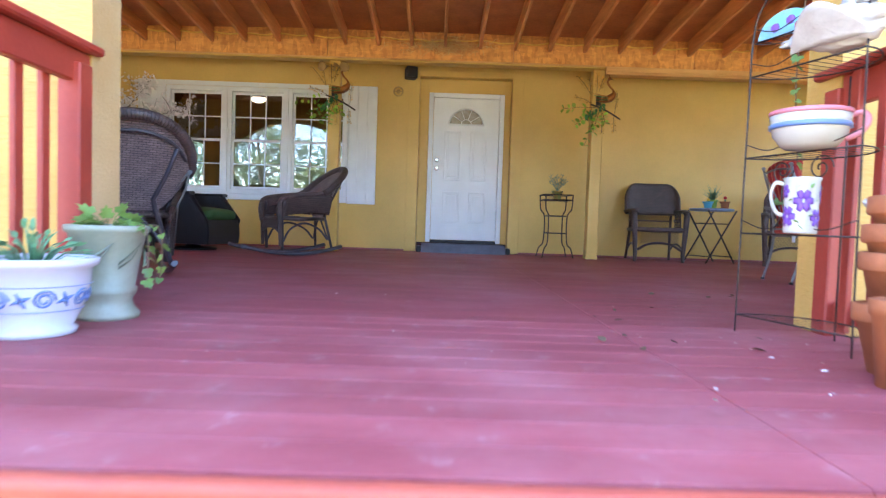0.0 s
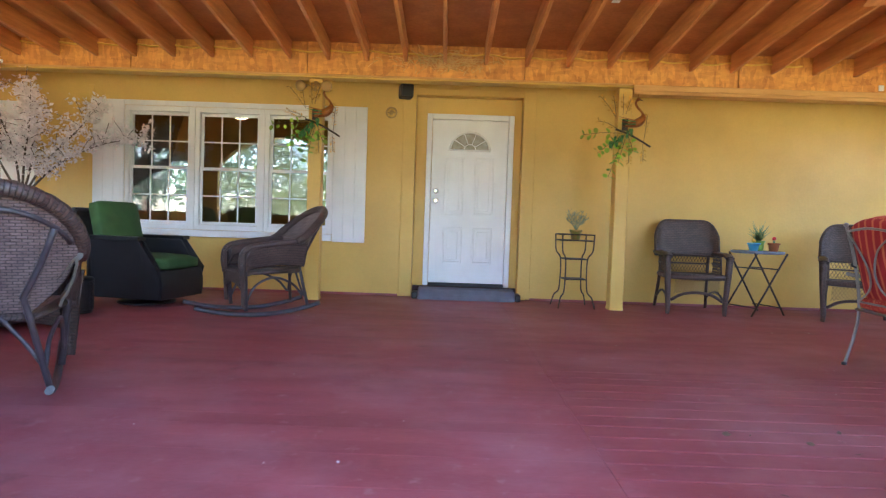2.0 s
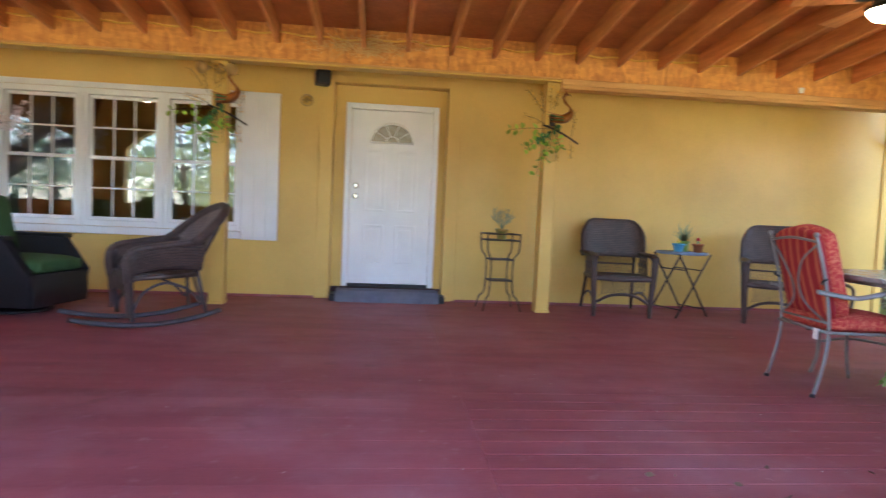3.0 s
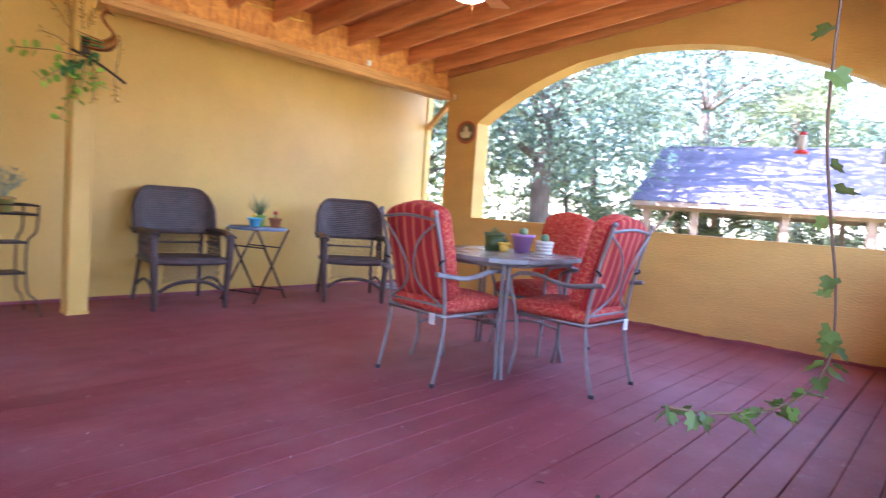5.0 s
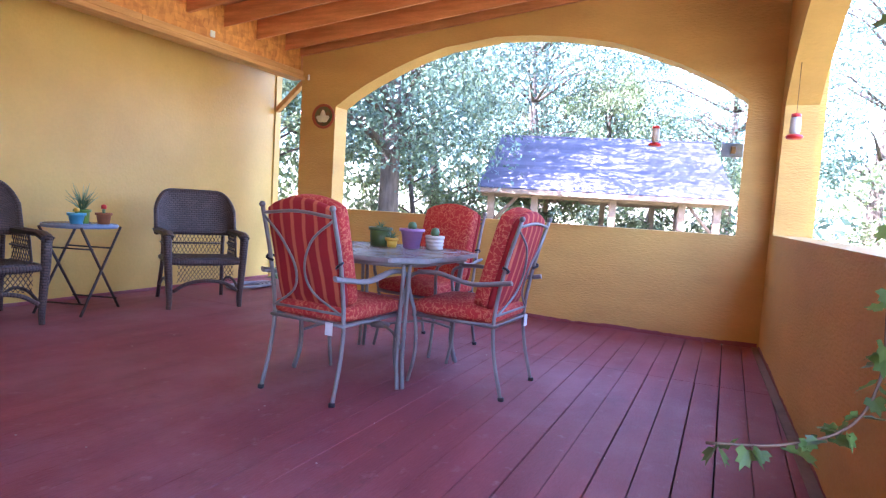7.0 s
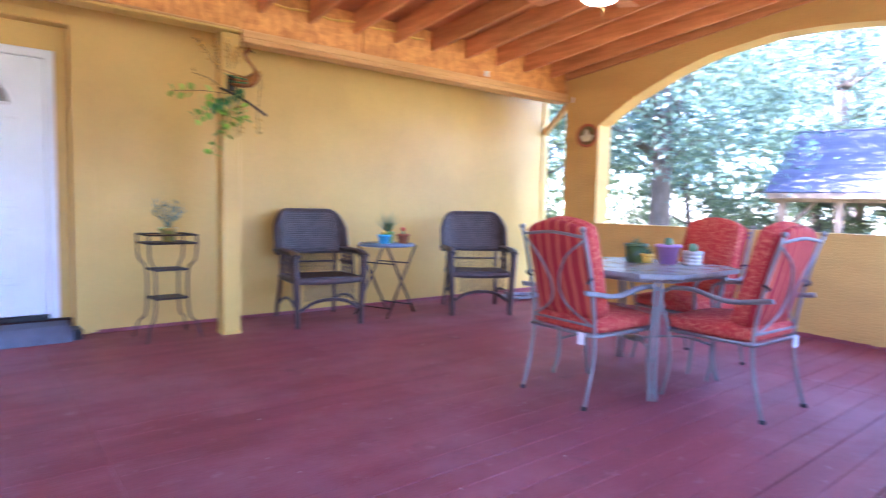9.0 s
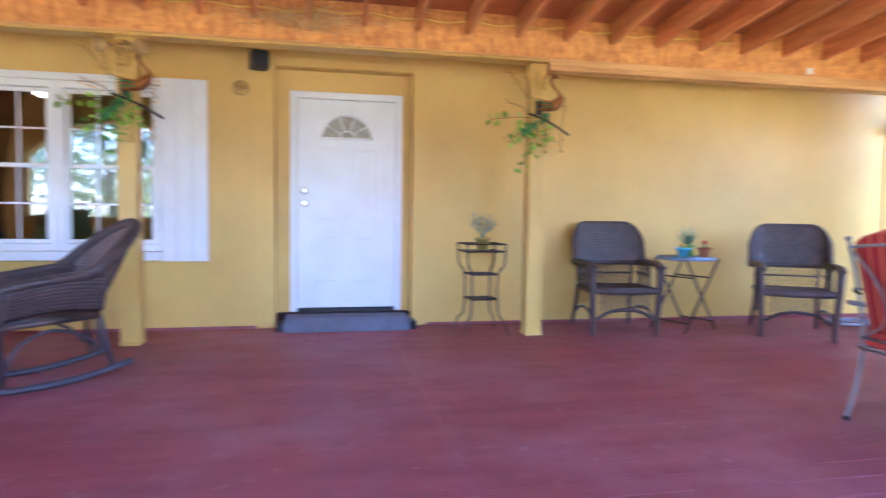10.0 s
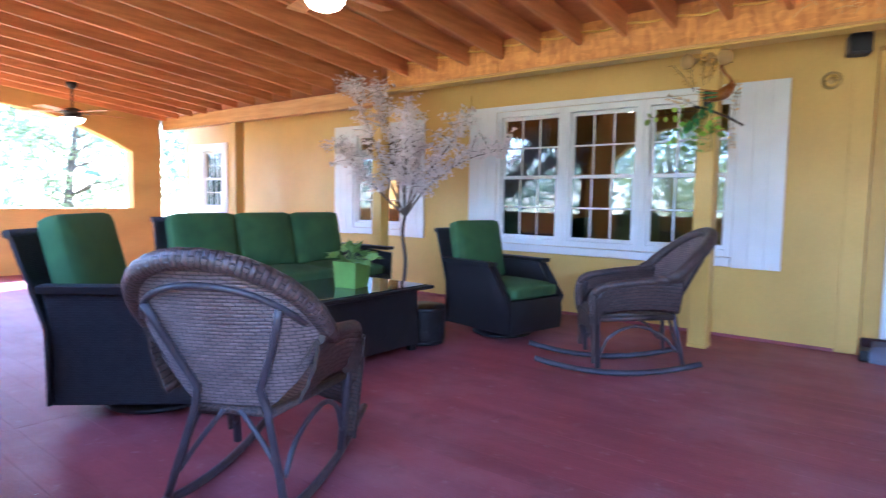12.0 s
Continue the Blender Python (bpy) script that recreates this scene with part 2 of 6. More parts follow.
def floral(name, col, col2, stripes=False):
    """Printed cloth: pale scrolls on red, or stripes."""
    m = mat(name, col, 0.85, None, 6, 200, 0.15, spread=0.06)
    nt = m.node_tree
    b = nt.nodes["Principled BSDF"]
    old = b.inputs["Base Color"].links[0].from_socket
    tc = nt.nodes.new("ShaderNodeTexCoord")
    t = nt.nodes.new("ShaderNodeTexWave" if stripes else "ShaderNodeTexVoronoi")
    r = nt.nodes.new("ShaderNodeValToRGB")
    if stripes:
        t.inputs["Scale"].default_value, t.inputs["Distortion"].default_value = 4.3, 1.6
        lo, hi = 0.70, 0.90
    else:
        t.feature = "DISTANCE_TO_EDGE"
        t.inputs["Scale"].default_value = 27
        nz, ad = nt.nodes.new("ShaderNodeTexNoise"), nt.nodes.new("ShaderNodeMixRGB")
        nz.inputs["Scale"].default_value, ad.inputs[0].default_value = 24, 0.10
        nt.links.new(tc.outputs["Object"], nz.inputs[0])
        nt.links.new(tc.outputs["Object"], ad.inputs[1]), nt.links.new(nz.outputs["Color"], ad.inputs[2])
        lo, hi = 0.085, 0.03
    nt.links.new(tc.outputs["Object"] if stripes else ad.outputs[0], t.inputs["Vector"])
    e = r.color_ramp.elements
    e[0].position, e[1].position = min(lo, hi), max(lo, hi)
    if stripes:
        e[0].color, e[1].color = (0, 0, 0, 1), (0.8, 0.8, 0.8, 1)
    else:
        e[0].color, e[1].color = (0.75, 0.75, 0.75, 1), (0, 0, 0, 1)
    nt.links.new(t.outputs[0], r.inputs[0])
    mx = nt.nodes.new("ShaderNodeMixRGB")
    mx.inputs[2].default_value = (*col2, 1)
    nt.links.new(r.outputs[0], mx.inputs[0]), nt.links.new(old, mx.inputs[1]), nt.links.new(mx.outputs[0], b.inputs["Base Color"])
    return m



def woven(m, dark, wide, high):
    """Wicker strands over a material: half-lapped rows with dark joints and relief, along the weave's own coordinates."""
    nt = m.node_tree
    b = nt.nodes["Principled BSDF"]
    old = b.inputs["Base Color"].links[0].from_socket
    tc, br, mx, bp = nt.nodes.new("ShaderNodeTexCoord"), nt.nodes.new("ShaderNodeTexBrick"), nt.nodes.new("ShaderNodeMixRGB"), nt.nodes.new("ShaderNodeBump")
    br.inputs["Scale"].default_value, br.inputs["Brick Width"].default_value, br.inputs["Row Height"].default_value = 1.0, wide, high
    br.inputs["Mortar Size"].default_value, br.inputs["Mortar Smooth"].default_value = high * 0.22, 0.9
    br.inputs["Color1"].default_value, br.inputs["Color2"].default_value, br.inputs["Mortar"].default_value = (1, 1, 1, 1), (0.72, 0.72, 0.72, 1), (0.16, 0.16, 0.16, 1)
    nt.links.new(tc.outputs["UV"], br.inputs[0])
    mx.blend_type = "MULTIPLY"
    mx.inputs[0].default_value = dark
    nt.links.new(old, mx.inputs[1]), nt.links.new(br.outputs[0], mx.inputs[2]), nt.links.new(mx.outputs[0], b.inputs["Base Color"])
    bp.inputs["Strength"].default_value, bp.inputs["Distance"].default_value = 0.9, 0.004
    bp.invert = True
    nt.links.new(br.outputs["Fac"], bp.inputs["Height"]), nt.links.new(bp.outputs[0], b.inputs["Normal"])
    return m


woven(WICKER, 0.85, 0.042, 0.019)
woven(WICKBACK, 0.95, 0.040, 0.0145)
woven(BLACKWICK, 0.7, 0.018, 0.009)
REDFAB = floral("red_floral_cloth", (0.47, 0.028, 0.020), (0.66, 0.20, 0.09))
REDSTRIPE = floral("red_striped_cloth", (0.36, 0.014, 0.016), (0.60, 0.15, 0.06), True)


# ---- mesh helpers ----
def part(name, bm, material, parent=None, label="", smooth=False):
    """Links a bmesh as one mesh object, under a thing or a part if given."""
    me = bpy.data.meshes.new(name)
    bmesh.ops.recalc_face_normals(bm, faces=bm.faces)
    if smooth:
        for f in bm.faces:
            f.smooth = True
    bm.to_mesh(me)
    bm.free()
    me.materials.append(material)
    ob = new(name, me)
    if parent:
        ob.parent = parent
    if label:
        ob["label"] = label
    return ob


def thing(name, label, category, m=None, group="", kind=""):
    ob = new(name)
    ob.empty_display_size = 0.1
    if m:
        ob.matrix_basis = m
    return tagged(ob, label, category, group, kind)


def box(lo, hi, bevel=0.0, bm=None, seg=1):
    out = bm or bmesh.new()
    b = bmesh.new() if bevel else out
    vs = [b.verts.new((lo[0] if i & 1 else hi[0], lo[1] if i & 2 else hi[1], lo[2] if i & 4 else hi[2])) for i in range(8)]
    for q in ((0, 1, 3, 2), (4, 6, 7, 5), (0, 4, 5, 1), (2, 3, 7, 6), (0, 2, 6, 4), (1, 5, 7, 3)):
        b.faces.new([vs[i] for i in q])
    if bevel:
        bmesh.ops.bevel(b, geom=b.edges[:], offset=bevel, segments=seg, affect="EDGES", profile=0.5)
        join(out, b)
    return out


def join(dst, src):
    """Adds src's geometry to dst and frees src."""
    made = {v: dst.verts.new(v.co) for v in src.verts}
    for f in src.faces:
        try:
            dst.faces.new([made[v] for v in f.verts]).smooth = f.smooth
        except ValueError:
            pass
    src.free()
    return dst


def moved(bm, m):
    bm.transform(m)
    return bm


def tube(pts, r, n=8, bm=None, closed=False, taper=None, flat=1.0):
    """A round bar along points; taper gives the end's radius, flat squeezes it."""
    bm = bm or bmesh.new()
    pts = [Vector(p) for p in pts]
    k = len(pts)
    rings = []
    up = None
    uv = bm.loops.layers.uv.verify()
    far = [0.0]
    for a, b in zip(pts, pts[1:]):
        far.append(far[-1] + (b - a).length)
    far.append(far[-1] + 0.02)
    for i, p in enumerate(pts):
        a, b = pts[(i - 1) % k if closed else max(i - 1, 0)], pts[(i + 1) % k if closed else min(i + 1, k - 1)]
        d = (b - a).normalized()
        if up is None:
            up = d.orthogonal().normalized()
        up = (up - d * up.dot(d)).normalized()
        side = d.cross(up)
        rr = r if taper is None else r + (taper - r) * i / max(k - 1, 1)
        rings.append([bm.verts.new(p + (up * math.cos(t) + side * flat * math.sin(t)) * rr) for t in (2 * math.pi * j / n for j in range(n))])
    for i in range(k if closed else k - 1):
        a, b = rings[i], rings[(i + 1) % k]
        for j in range(n):
            f = bm.faces.new((a[j], a[(j + 1) % n], b[(j + 1) % n], b[j]))
            f.smooth = True
            w = 2 * math.pi * r / n
            for lp, c in zip(f.loops, ((j * w, far[i]), (j * w + w, far[i]), (j * w + w, far[i + 1]), (j * w, far[i + 1]))):
                lp[uv].uv = c
    if not closed:
        bm.faces.new(rings[0][::-1]), bm.faces.new(rings[-1])
    return bm


def curve(pts, n=8):
    """A smooth line through points (Catmull-Rom)."""
    p = [Vector(q) for q in pts]
    p = [2 * p[0] - p[1], *p, 2 * p[-1] - p[-2]]
    out = []
    for i in range(1, len(p) - 2):
        for j in range(n):
            t = j / n
            a, b, c, d = p[i - 1:i + 3]
            out.append(0.5 * (2 * b + (c - a) * t + (2 * a - 5 * b + 4 * c - d) * t * t + (3 * b - a - 3 * c + d) * t ** 3))
    return [*out, p[-2]]


def lathe(profile, n=32, bm=None, at=(0, 0, 0)):
    """A turned body from (radius, height) pairs."""
    bm = bm or bmesh.new()
    rings = [[bm.verts.new((at[0] + r * math.cos(2 * math.pi * j / n), at[1] + r * math.sin(2 * math.pi * j / n), at[2] + z)) for j in range(n)] for r, z in profile]
    for a, b in zip(rings, rings[1:]):
        for j in range(n):
            f = bm.faces.new((a[j], a[(j + 1) % n], b[(j + 1) % n], b[j]))
            f.smooth = True
    if profile[0][0] > 0.002:
        bm.faces.new(rings[0][::-1])
    if profile[-1][0] > 0.002:
        bm.faces.new(rings[-1])
    return bm


def pot_profile(r0, r1, h, rim=0.02, wall=0.012):
    return [(r0, 0), (r0 + (r1 - r0) * 0.8, h - rim * 1.6), (r1 - 0.002, h - rim * 1.6), (r1 + 0.008, h - rim * 1.5), (r1 + 0.008, h), (r1 - wall, h), (r1 - wall - 0.004, h - rim * 2)]


def sheet(fn, nu, nv, thick=0.012, weave=0.0, bm=None, level=False):
    """A shell over fn(u, v), woven if weave is set."""
    bm = bm or bmesh.new()
    P = [[Vector(fn(i / nu, j / nv)) for j in range(nv + 1)] for i in range(nu + 1)]
    N = [[None] * (nv + 1) for _ in range(nu + 1)]
    for i in range(nu + 1):
        for j in range(nv + 1):
            du = P[min(i + 1, nu)][j] - P[max(i - 1, 0)][j]
            dv = P[i][min(j + 1, nv)] - P[i][max(j - 1, 0)]
            c = du.cross(dv)
            N[i][j] = c.normalized() if c.length > 1e-9 else Vector((0, 0, 1))
    A, B = [], []
    uv = bm.loops.layers.uv.verify()
    lu = max(sum((P[i + 1][j] - P[i][j]).length for i in range(nu)) for j in (0, nv // 2, nv))
    lv = max(sum((P[i][j + 1] - P[i][j]).length for j in range(nv)) for i in (0, nu // 2, nu))
    for i in range(nu + 1):
        A.append([]), B.append([])
        for j in range(nv + 1):
            w = weave * (1 if (i // 2 + j) % 2 else -1) if weave else 0.0
            A[i].append(bm.verts.new(P[i][j] + N[i][j] * (thick / 2 + w)))
            B[i].append(bm.verts.new(P[i][j] - N[i][j] * (thick / 2 - w)))
    for i in range(nu):
        for j in range(nv):
            for q, o in (((A[i][j], A[i + 1][j], A[i + 1][j + 1], A[i][j + 1]), ((0, 0), (1, 0), (1, 1), (0, 1))), ((B[i][j], B[i][j + 1], B[i + 1][j + 1], B[i + 1][j]), ((0, 0), (0, 1), (1, 1), (1, 0)))):
                f = bm.faces.new(q)
                f.smooth = True
                for lp, (du, dv) in zip(f.loops, o):
                    c = P[i + du][j + dv]
                    lp[uv].uv = (c.x, c.z * 1.08) if level else ((i + du) / nu * lu, (j + dv) / nv * lv)
    for i in range(nu):
        bm.faces.new((A[i][0], B[i][0], B[i + 1][0], A[i + 1][0])), bm.faces.new((A[i][nv], A[i + 1][nv], B[i + 1][nv], B[i][nv]))
    for j in range(nv):
        bm.faces.new((A[0][j], A[0][j + 1], B[0][j + 1], B[0][j])), bm.faces.new((A[nu][j], B[nu][j], B[nu][j + 1], A[nu][j + 1]))
    return bm


def cushion(lo, hi, r=0.04, puff=0.02, tufts=()):
    """A soft block with rounded edges, a swollen middle and optional dimples."""
    bm = box(lo, hi)
    bmesh.ops.subdivide_edges(bm, edges=bm.edges[:], cuts=7, use_grid_fill=True)
    c = (Vector(lo) + Vector(hi)) / 2
    h = (Vector(hi) - Vector(lo)) / 2
    for v in bm.verts:
        d = v.co - c
        q = Vector([d[i] / h[i] for i in range(3)])
        inner = Vector([max(-h[i] + r, min(h[i] - r, d[i])) for i in range(3)])
        off = d - inner
        if off.length > 1e-6:
            d = inner + off.normalized() * min(off.length, r)
        thin = min(range(3), key=lambda k: h[k])
        others = [k for k in range(3) if k != thin]
        s = (1 - q[others[0]] ** 2) * (1 - q[others[1]] ** 2)
        d[thin] += math.copysign(puff * s, q[thin]) if abs(q[thin]) > 0.9 else 0
        for tx, ty in tufts:
            g = math.exp(-((q[others[0]] - tx) ** 2 + (q[others[1]] - ty) ** 2) / 0.012)
            d[thin] -= math.copysign(0.03 * g, q[thin]) if abs(q[thin]) > 0.9 else 0
        v.co = c + d
    for f in bm.faces:
        f.smooth = True
    return bm


def facing(x, y, fx, fy, z=0.0):
    """The pose of a thing built to face +y that shall face (fx, fy)."""
    return pose(x, y, z, 0, 0, math.degrees(math.atan2(-fx, fy)))


def leaf_points(shape, size, mtx, verts, faces, fold=0.25):
    """Adds one leaf, folded along its midrib."""
    k = len(verts)
    for x, y in shape:
        verts.append(mtx @ Vector((x * size, y * size, abs(x) * fold * size)))
    faces.append(tuple(range(k, k + len(shape))))


IVY = ((0, 0), (0.30, -0.12), (0.52, 0.22), (0.30, 0.36), (0.34, 0.68), (0.12, 0.66), (0, 1.0), (-0.12, 0.66), (-0.34, 0.68), (-0.30, 0.36), (-0.52, 0.22), (-0.30, -0.12))
OVAL = ((0, 0), (0.24, 0.3), (0.22, 0.62), (0, 1.0), (-0.22, 0.62), (-0.24, 0.3))
ROUND = ((0, 0), (0.30, 0.12), (0.46, 0.45), (0.32, 0.82), (0, 0.98), (-0.32, 0.82), (-0.46, 0.45), (-0.30, 0.12))
DIAMOND = ((0, 0), (0.34, 0.45), (0, 1.0), (-0.34, 0.45))


def leaves(name, places, shape, material, parent=None, label=""):
    """One mesh of leaves at (point, direction, size)."""
    verts, faces = [], []
    for p, d, size in places:
        d = Vector(d)
        q = (d.normalized() if d.length > 1e-6 else Vector((0, 1, 0))).to_track_quat("Y", "Z")
        m = Matrix.Translation(p) @ q.to_matrix().to_4x4() @ Matrix.Rotation(random.uniform(-0.9, 0.9), 4, "Y")
        leaf_points(shape, size, m, verts, faces)
    me = bpy.data.meshes.new(name)
    me.from_pydata([tuple(v) for v in verts], [], faces)
    me.materials.append(material)
    ob = new(name, me)
    if parent:
        ob.parent = parent
    if label:
        ob["label"] = label
    return ob


def wall_strip(segments, f0, f1, along, top, n=22, rough=0.0):
    """A wall along x or y between the faces f0 and f1. segments: (start, end, None) for solid, or (start, end, (sill, spring, rise)) for an opening; top: the height at a place."""
    bm = bmesh.new()

    def P(u, w, z):
        return bm.verts.new((u, w, z) if along == "x" else (w, u, z))

    def quad(*c):
        bm.faces.new([P(*v) for v in c])

    for a, b, hole in segments:
        if not hole:
            for w in (f0, f1):
                quad((a, w, 0), (b, w, 0), (b, w, top(b)), (a, w, top(a)))
            quad((a, f0, top(a)), (b, f0, top(b)), (b, f1, top(b)), (a, f1, top(a)))
            continue
        sill, spring, rise = hole
        half, mid = (b - a) / 2, (a + b) / 2
        R = (half * half + rise * rise) / (2 * rise) if rise else 0

        def arch(u):
            return spring + (math.sqrt(max(R * R - (u - mid) ** 2, 0)) - (R - rise) + rough * noise.noise((u * 9, 0, 3)) if rise else 0)

        us = [a + (b - a) * i / (n if rise else 1) for i in range((n if rise else 1) + 1)]
        for u, v in zip(us, us[1:]):
            zu, zv = arch(u), arch(v)
            for w in (f0, f1):
                quad((u, w, zu), (v, w, zv), (v, w, top(v)), (u, w, top(u)))
                if sill:
                    quad((u, w, 0), (v, w, 0), (v, w, sill), (u, w, sill))
            quad((u, f0, zu), (v, f0, zv), (v, f1, zv), (u, f1, zu))
            quad((u, f0, top(u)), (v, f0, top(v)), (v, f1, top(v)), (u, f1, top(u)))
            if sill:
                quad((u, f0, sill), (v, f0, sill), (v, f1, sill), (u, f1, sill))
        for u in (a, b):
            quad((u, f0, sill), (u, f1, sill), (u, f1, arch(u)), (u, f0, arch(u)))
    for u in (segments[0][0], segments[-1][1]):
        quad((u, f0, 0), (u, f1, 0), (u, f1, top(u)), (u, f0, top(u)))
    bmesh.ops.remove_doubles(bm, verts=bm.verts[:], dist=1e-4)
    return bm


# ---- the porch's shell ----
NORTH, EAST, WEST, SOUTH = 7.9, 5.84, -10.1, 2.53
GROUND = -0.72


def joist_low(y, x=0.0):
    """The joists' underside; the roof falls a little towards the west."""
    return 2.58 + 0.105 * (7.1 - y) - 0.022 * max(-2.0 - x, 0)


def south_skew(x):
    """How far the south wall stands back from SOUTH: its east bay is a little out of square."""
    return -0.04 * (EAST - x) if x > 1.4 else -0.08


# ground
bm = bmesh.new()
bmesh.ops.create_grid(bm, x_segments=60, y_segments=60, size=400)
for v in bm.verts:
    v.co.z = GROUND + (0.25 * noise.noise(v.co * 0.02) if v.co.xy.length > 25 else 0)
tagged(part("ground", bm, GRASS, None, "", True), "dry green and tan lawn under trees", "ground", kind="structure")

# house wall with its openings
W1 = (-3.78, -1.33, (0.70, 2.13, 0))
W2 = (-6.08, -5.17, (0.78, 2.07, 0))
W3 = (-9.90, -9.25, (0.92, 2.0, 0))
DOOR = (-0.38, 0.865, (0, 2.355, 0))
cuts = [-10.45]
segs = []
for w in (W3, W2, W1, DOOR):
    segs += [(cuts[-1], w[0], None), w]
    cuts.append(w[1])
segs.append((cuts[-1], 6.2, None))
tagged(part("wall_north", wall_strip(segs, NORTH, NORTH + 0.16, "x", lambda u: 2.92), OCHRE), "ochre yellow painted panel house wall", "wall", kind="structure")
tagged(part("wall_house_east", box((6.05, NORTH + 0.16, 0), (6.2, 13, 2.92)), OCHRE), "ochre yellow painted house side wall", "wall", kind="structure")
tagged(part("wall_house_west", box((-10.45, NORTH + 0.16, 0), (-10.3, 13, 2.92)), OCHRE), "ochre yellow painted house side wall", "wall", kind="structure")
tagged(part("wall_house_back", box((-10.45, 13, 0), (6.2, 13.15, 2.92)), OCHRE), "ochre yellow painted house back wall", "wall", kind="structure")
tagged(part("floor_house", box((-10.3, NORTH + 0.16, -0.05), (6.05, 13, 0.0)), JOIST), "brown indoor floor", "floor", kind="structure")
tagged(part("ceiling_house", box((-10.5, NORTH - 0.02, 2.925), (6.25, 13.2, 2.98)), DECKING), "dim indoor ceiling", "ceiling", kind="structure")

# seams and trim boards of the house wall
for x, w, z0, z1 in ((-4.17, 0.03, 0.0, 2.35), (-0.455, 0.075, 0.0, 2.43), (0.94, 0.075, 0.0, 2.43)):
    tagged(part("trim", box((x - w, NORTH - 0.018, z0 + 0.01), (x + w, NORTH - 0.001, z1), 0.004), OCHRE), "ochre painted upright trim board", "trim", kind="structure")
tagged(part("trim", box((-0.38, NORTH - 0.016, 2.357), (0.865, NORTH - 0.001, 2.43), 0.004), OCHRE), "ochre painted trim board over the door", "trim", kind="structure")
tagged(part("trim", box((6.12, NORTH - 0.02, 0.0), (6.22, NORTH - 0.001, 2.5), 0.004), OCHRE), "ochre corner trim board of the house", "trim", kind="structure")
tagged(part("baseboard", box((0.97, NORTH - 0.012, 0.0), (6.11, NORTH - 0.001, 0.025), 0.002), DECK), "red painted strip along the wall foot", "baseboard", kind="structure")
tagged(part("baseboard", box((-10.4, NORTH - 0.012, 0.0), (-0.54, NORTH - 0.001, 0.025), 0.002), DECK), "red painted strip along the wall foot", "baseboard", kind="structure")

# ragged edges of floor paint along the stucco walls' feet
def paint_edge(a, b, face, along, side):
    """A thin smear of red floor paint up a wall's foot, from a to b."""
    n = int((b - a) / 0.03)
    lo, hi = [], []
    bm = bmesh.new()
    for i in range(n + 1):
        u = a + (b - a) * i / n
        h = 0.018 + 0.022 * max(noise.noise((u * 2.1, face, 1.0)) + 0.5, 0) + 0.008 * noise.noise((u * 14.0, face, 4.0))
        for lst, z, d in ((lo, 0.0, 0.003), (hi, max(h, 0.006), 0.002)):
            w = face + side * d + (south_skew(u) if along == "x" else 0.0)
            lst.append(bm.verts.new((u, w, z) if along == "x" else (w, u, z)))
    for i in range(n):
        bm.faces.new((lo[i], lo[i + 1], hi[i + 1], hi[i]))
    return tagged(part("baseboard", bm, DECK), "ragged smear of red floor paint along the stucco foot", "baseboard", kind="structure")


paint_edge(SOUTH + 0.01, 7.26, EAST, "y", -1)
paint_edge(2.11, EAST - 0.01, SOUTH, "x", 1)
bm = box((1.62, SOUTH + 0.004, 0.001), (EAST - 0.006, SOUTH + 0.052, 0.010), 0.002)
for v in bm.verts:
    v.co.y += south_skew(v.co.x)
tagged(part("trim", bm, WEATHERED), "narrow weathered board along the stucco wall", "trim", kind="structure")
tagged(part("trim", moved(box((-0.03, -0.03, 0), (0.03, 0.03, 0.62), 0.004), Matrix.Translation((6.12, 7.86, 2.02)) @ Vector((-0.06, -0.5, 0.36)).to_track_quat("Z", "X").to_matrix().to_4x4()), LUMBER), "slanting lumber brace under the header's end", "trim", kind="structure")

# arched porch walls of stucco
E_ARCH = [(2.23, 2.77, None), (2.77, 6.80, (0.90, 2.0, 0.63)), (6.80, 7.27, None)]
tagged(part("wall_east", wall_strip(E_ARCH, EAST, EAST + 0.22, "y", lambda u: joist_low(u) + 0.20, rough=0.02), STUCCO), "ochre stucco half wall with a wide arched opening", "wall", kind="structure")
W_ARCH = [(2.23, 2.77, None), (2.77, 6.80, (0.95, 1.86, 0.56)), (6.80, 7.27, None)]
tagged(part("wall_west", wall_strip(W_ARCH, WEST - 0.22, WEST, "y", lambda u: joist_low(u, -10.4) + 0.188, rough=0.02), STUCCO), "ochre stucco half wall with a wide arched opening", "wall", kind="structure")
S_ARCH = [(-10.095, -9.5, None), (-9.5, -5.4, (0.93, 1.95, 0.6)), (-5.4, -4.8, None), (-4.8, -2.1, (0.93, 1.95, 0.6)), (-2.1, -1.5, None), (-1.5, 1.5, (0, 1.95, 0.6)),
          (1.5, 2.1, None), (2.1, 5.6, (0.93, 1.92, 0.66)), (5.6, EAST - 0.005, None)]
bm = wall_strip(S_ARCH, SOUTH - 0.22, SOUTH, "x", lambda u: joist_low(SOUTH, u) + 0.196, rough=0.02)
for v in bm.verts:
    v.co.y += south_skew(v.co.x)
south_wall = tagged(part("wall_south", bm, STUCCO), "ochre stucco porch wall with arched openings", "wall", kind="structure")
# the pier beside the steps has a cream reveal, less saturated than the ochre
south_wall.data.materials.append(mat("cream_stucco", (0.62, 0.42, 0.19), 0.8, (0.54, 0.34, 0.13), 2.0, 60, 0.5, spread=0.07))
for f in south_wall.data.polygons:
    if abs(f.normal.x) > 0.9 and abs(f.center.x + 1.5) < 0.12:
        f.material_index = 1

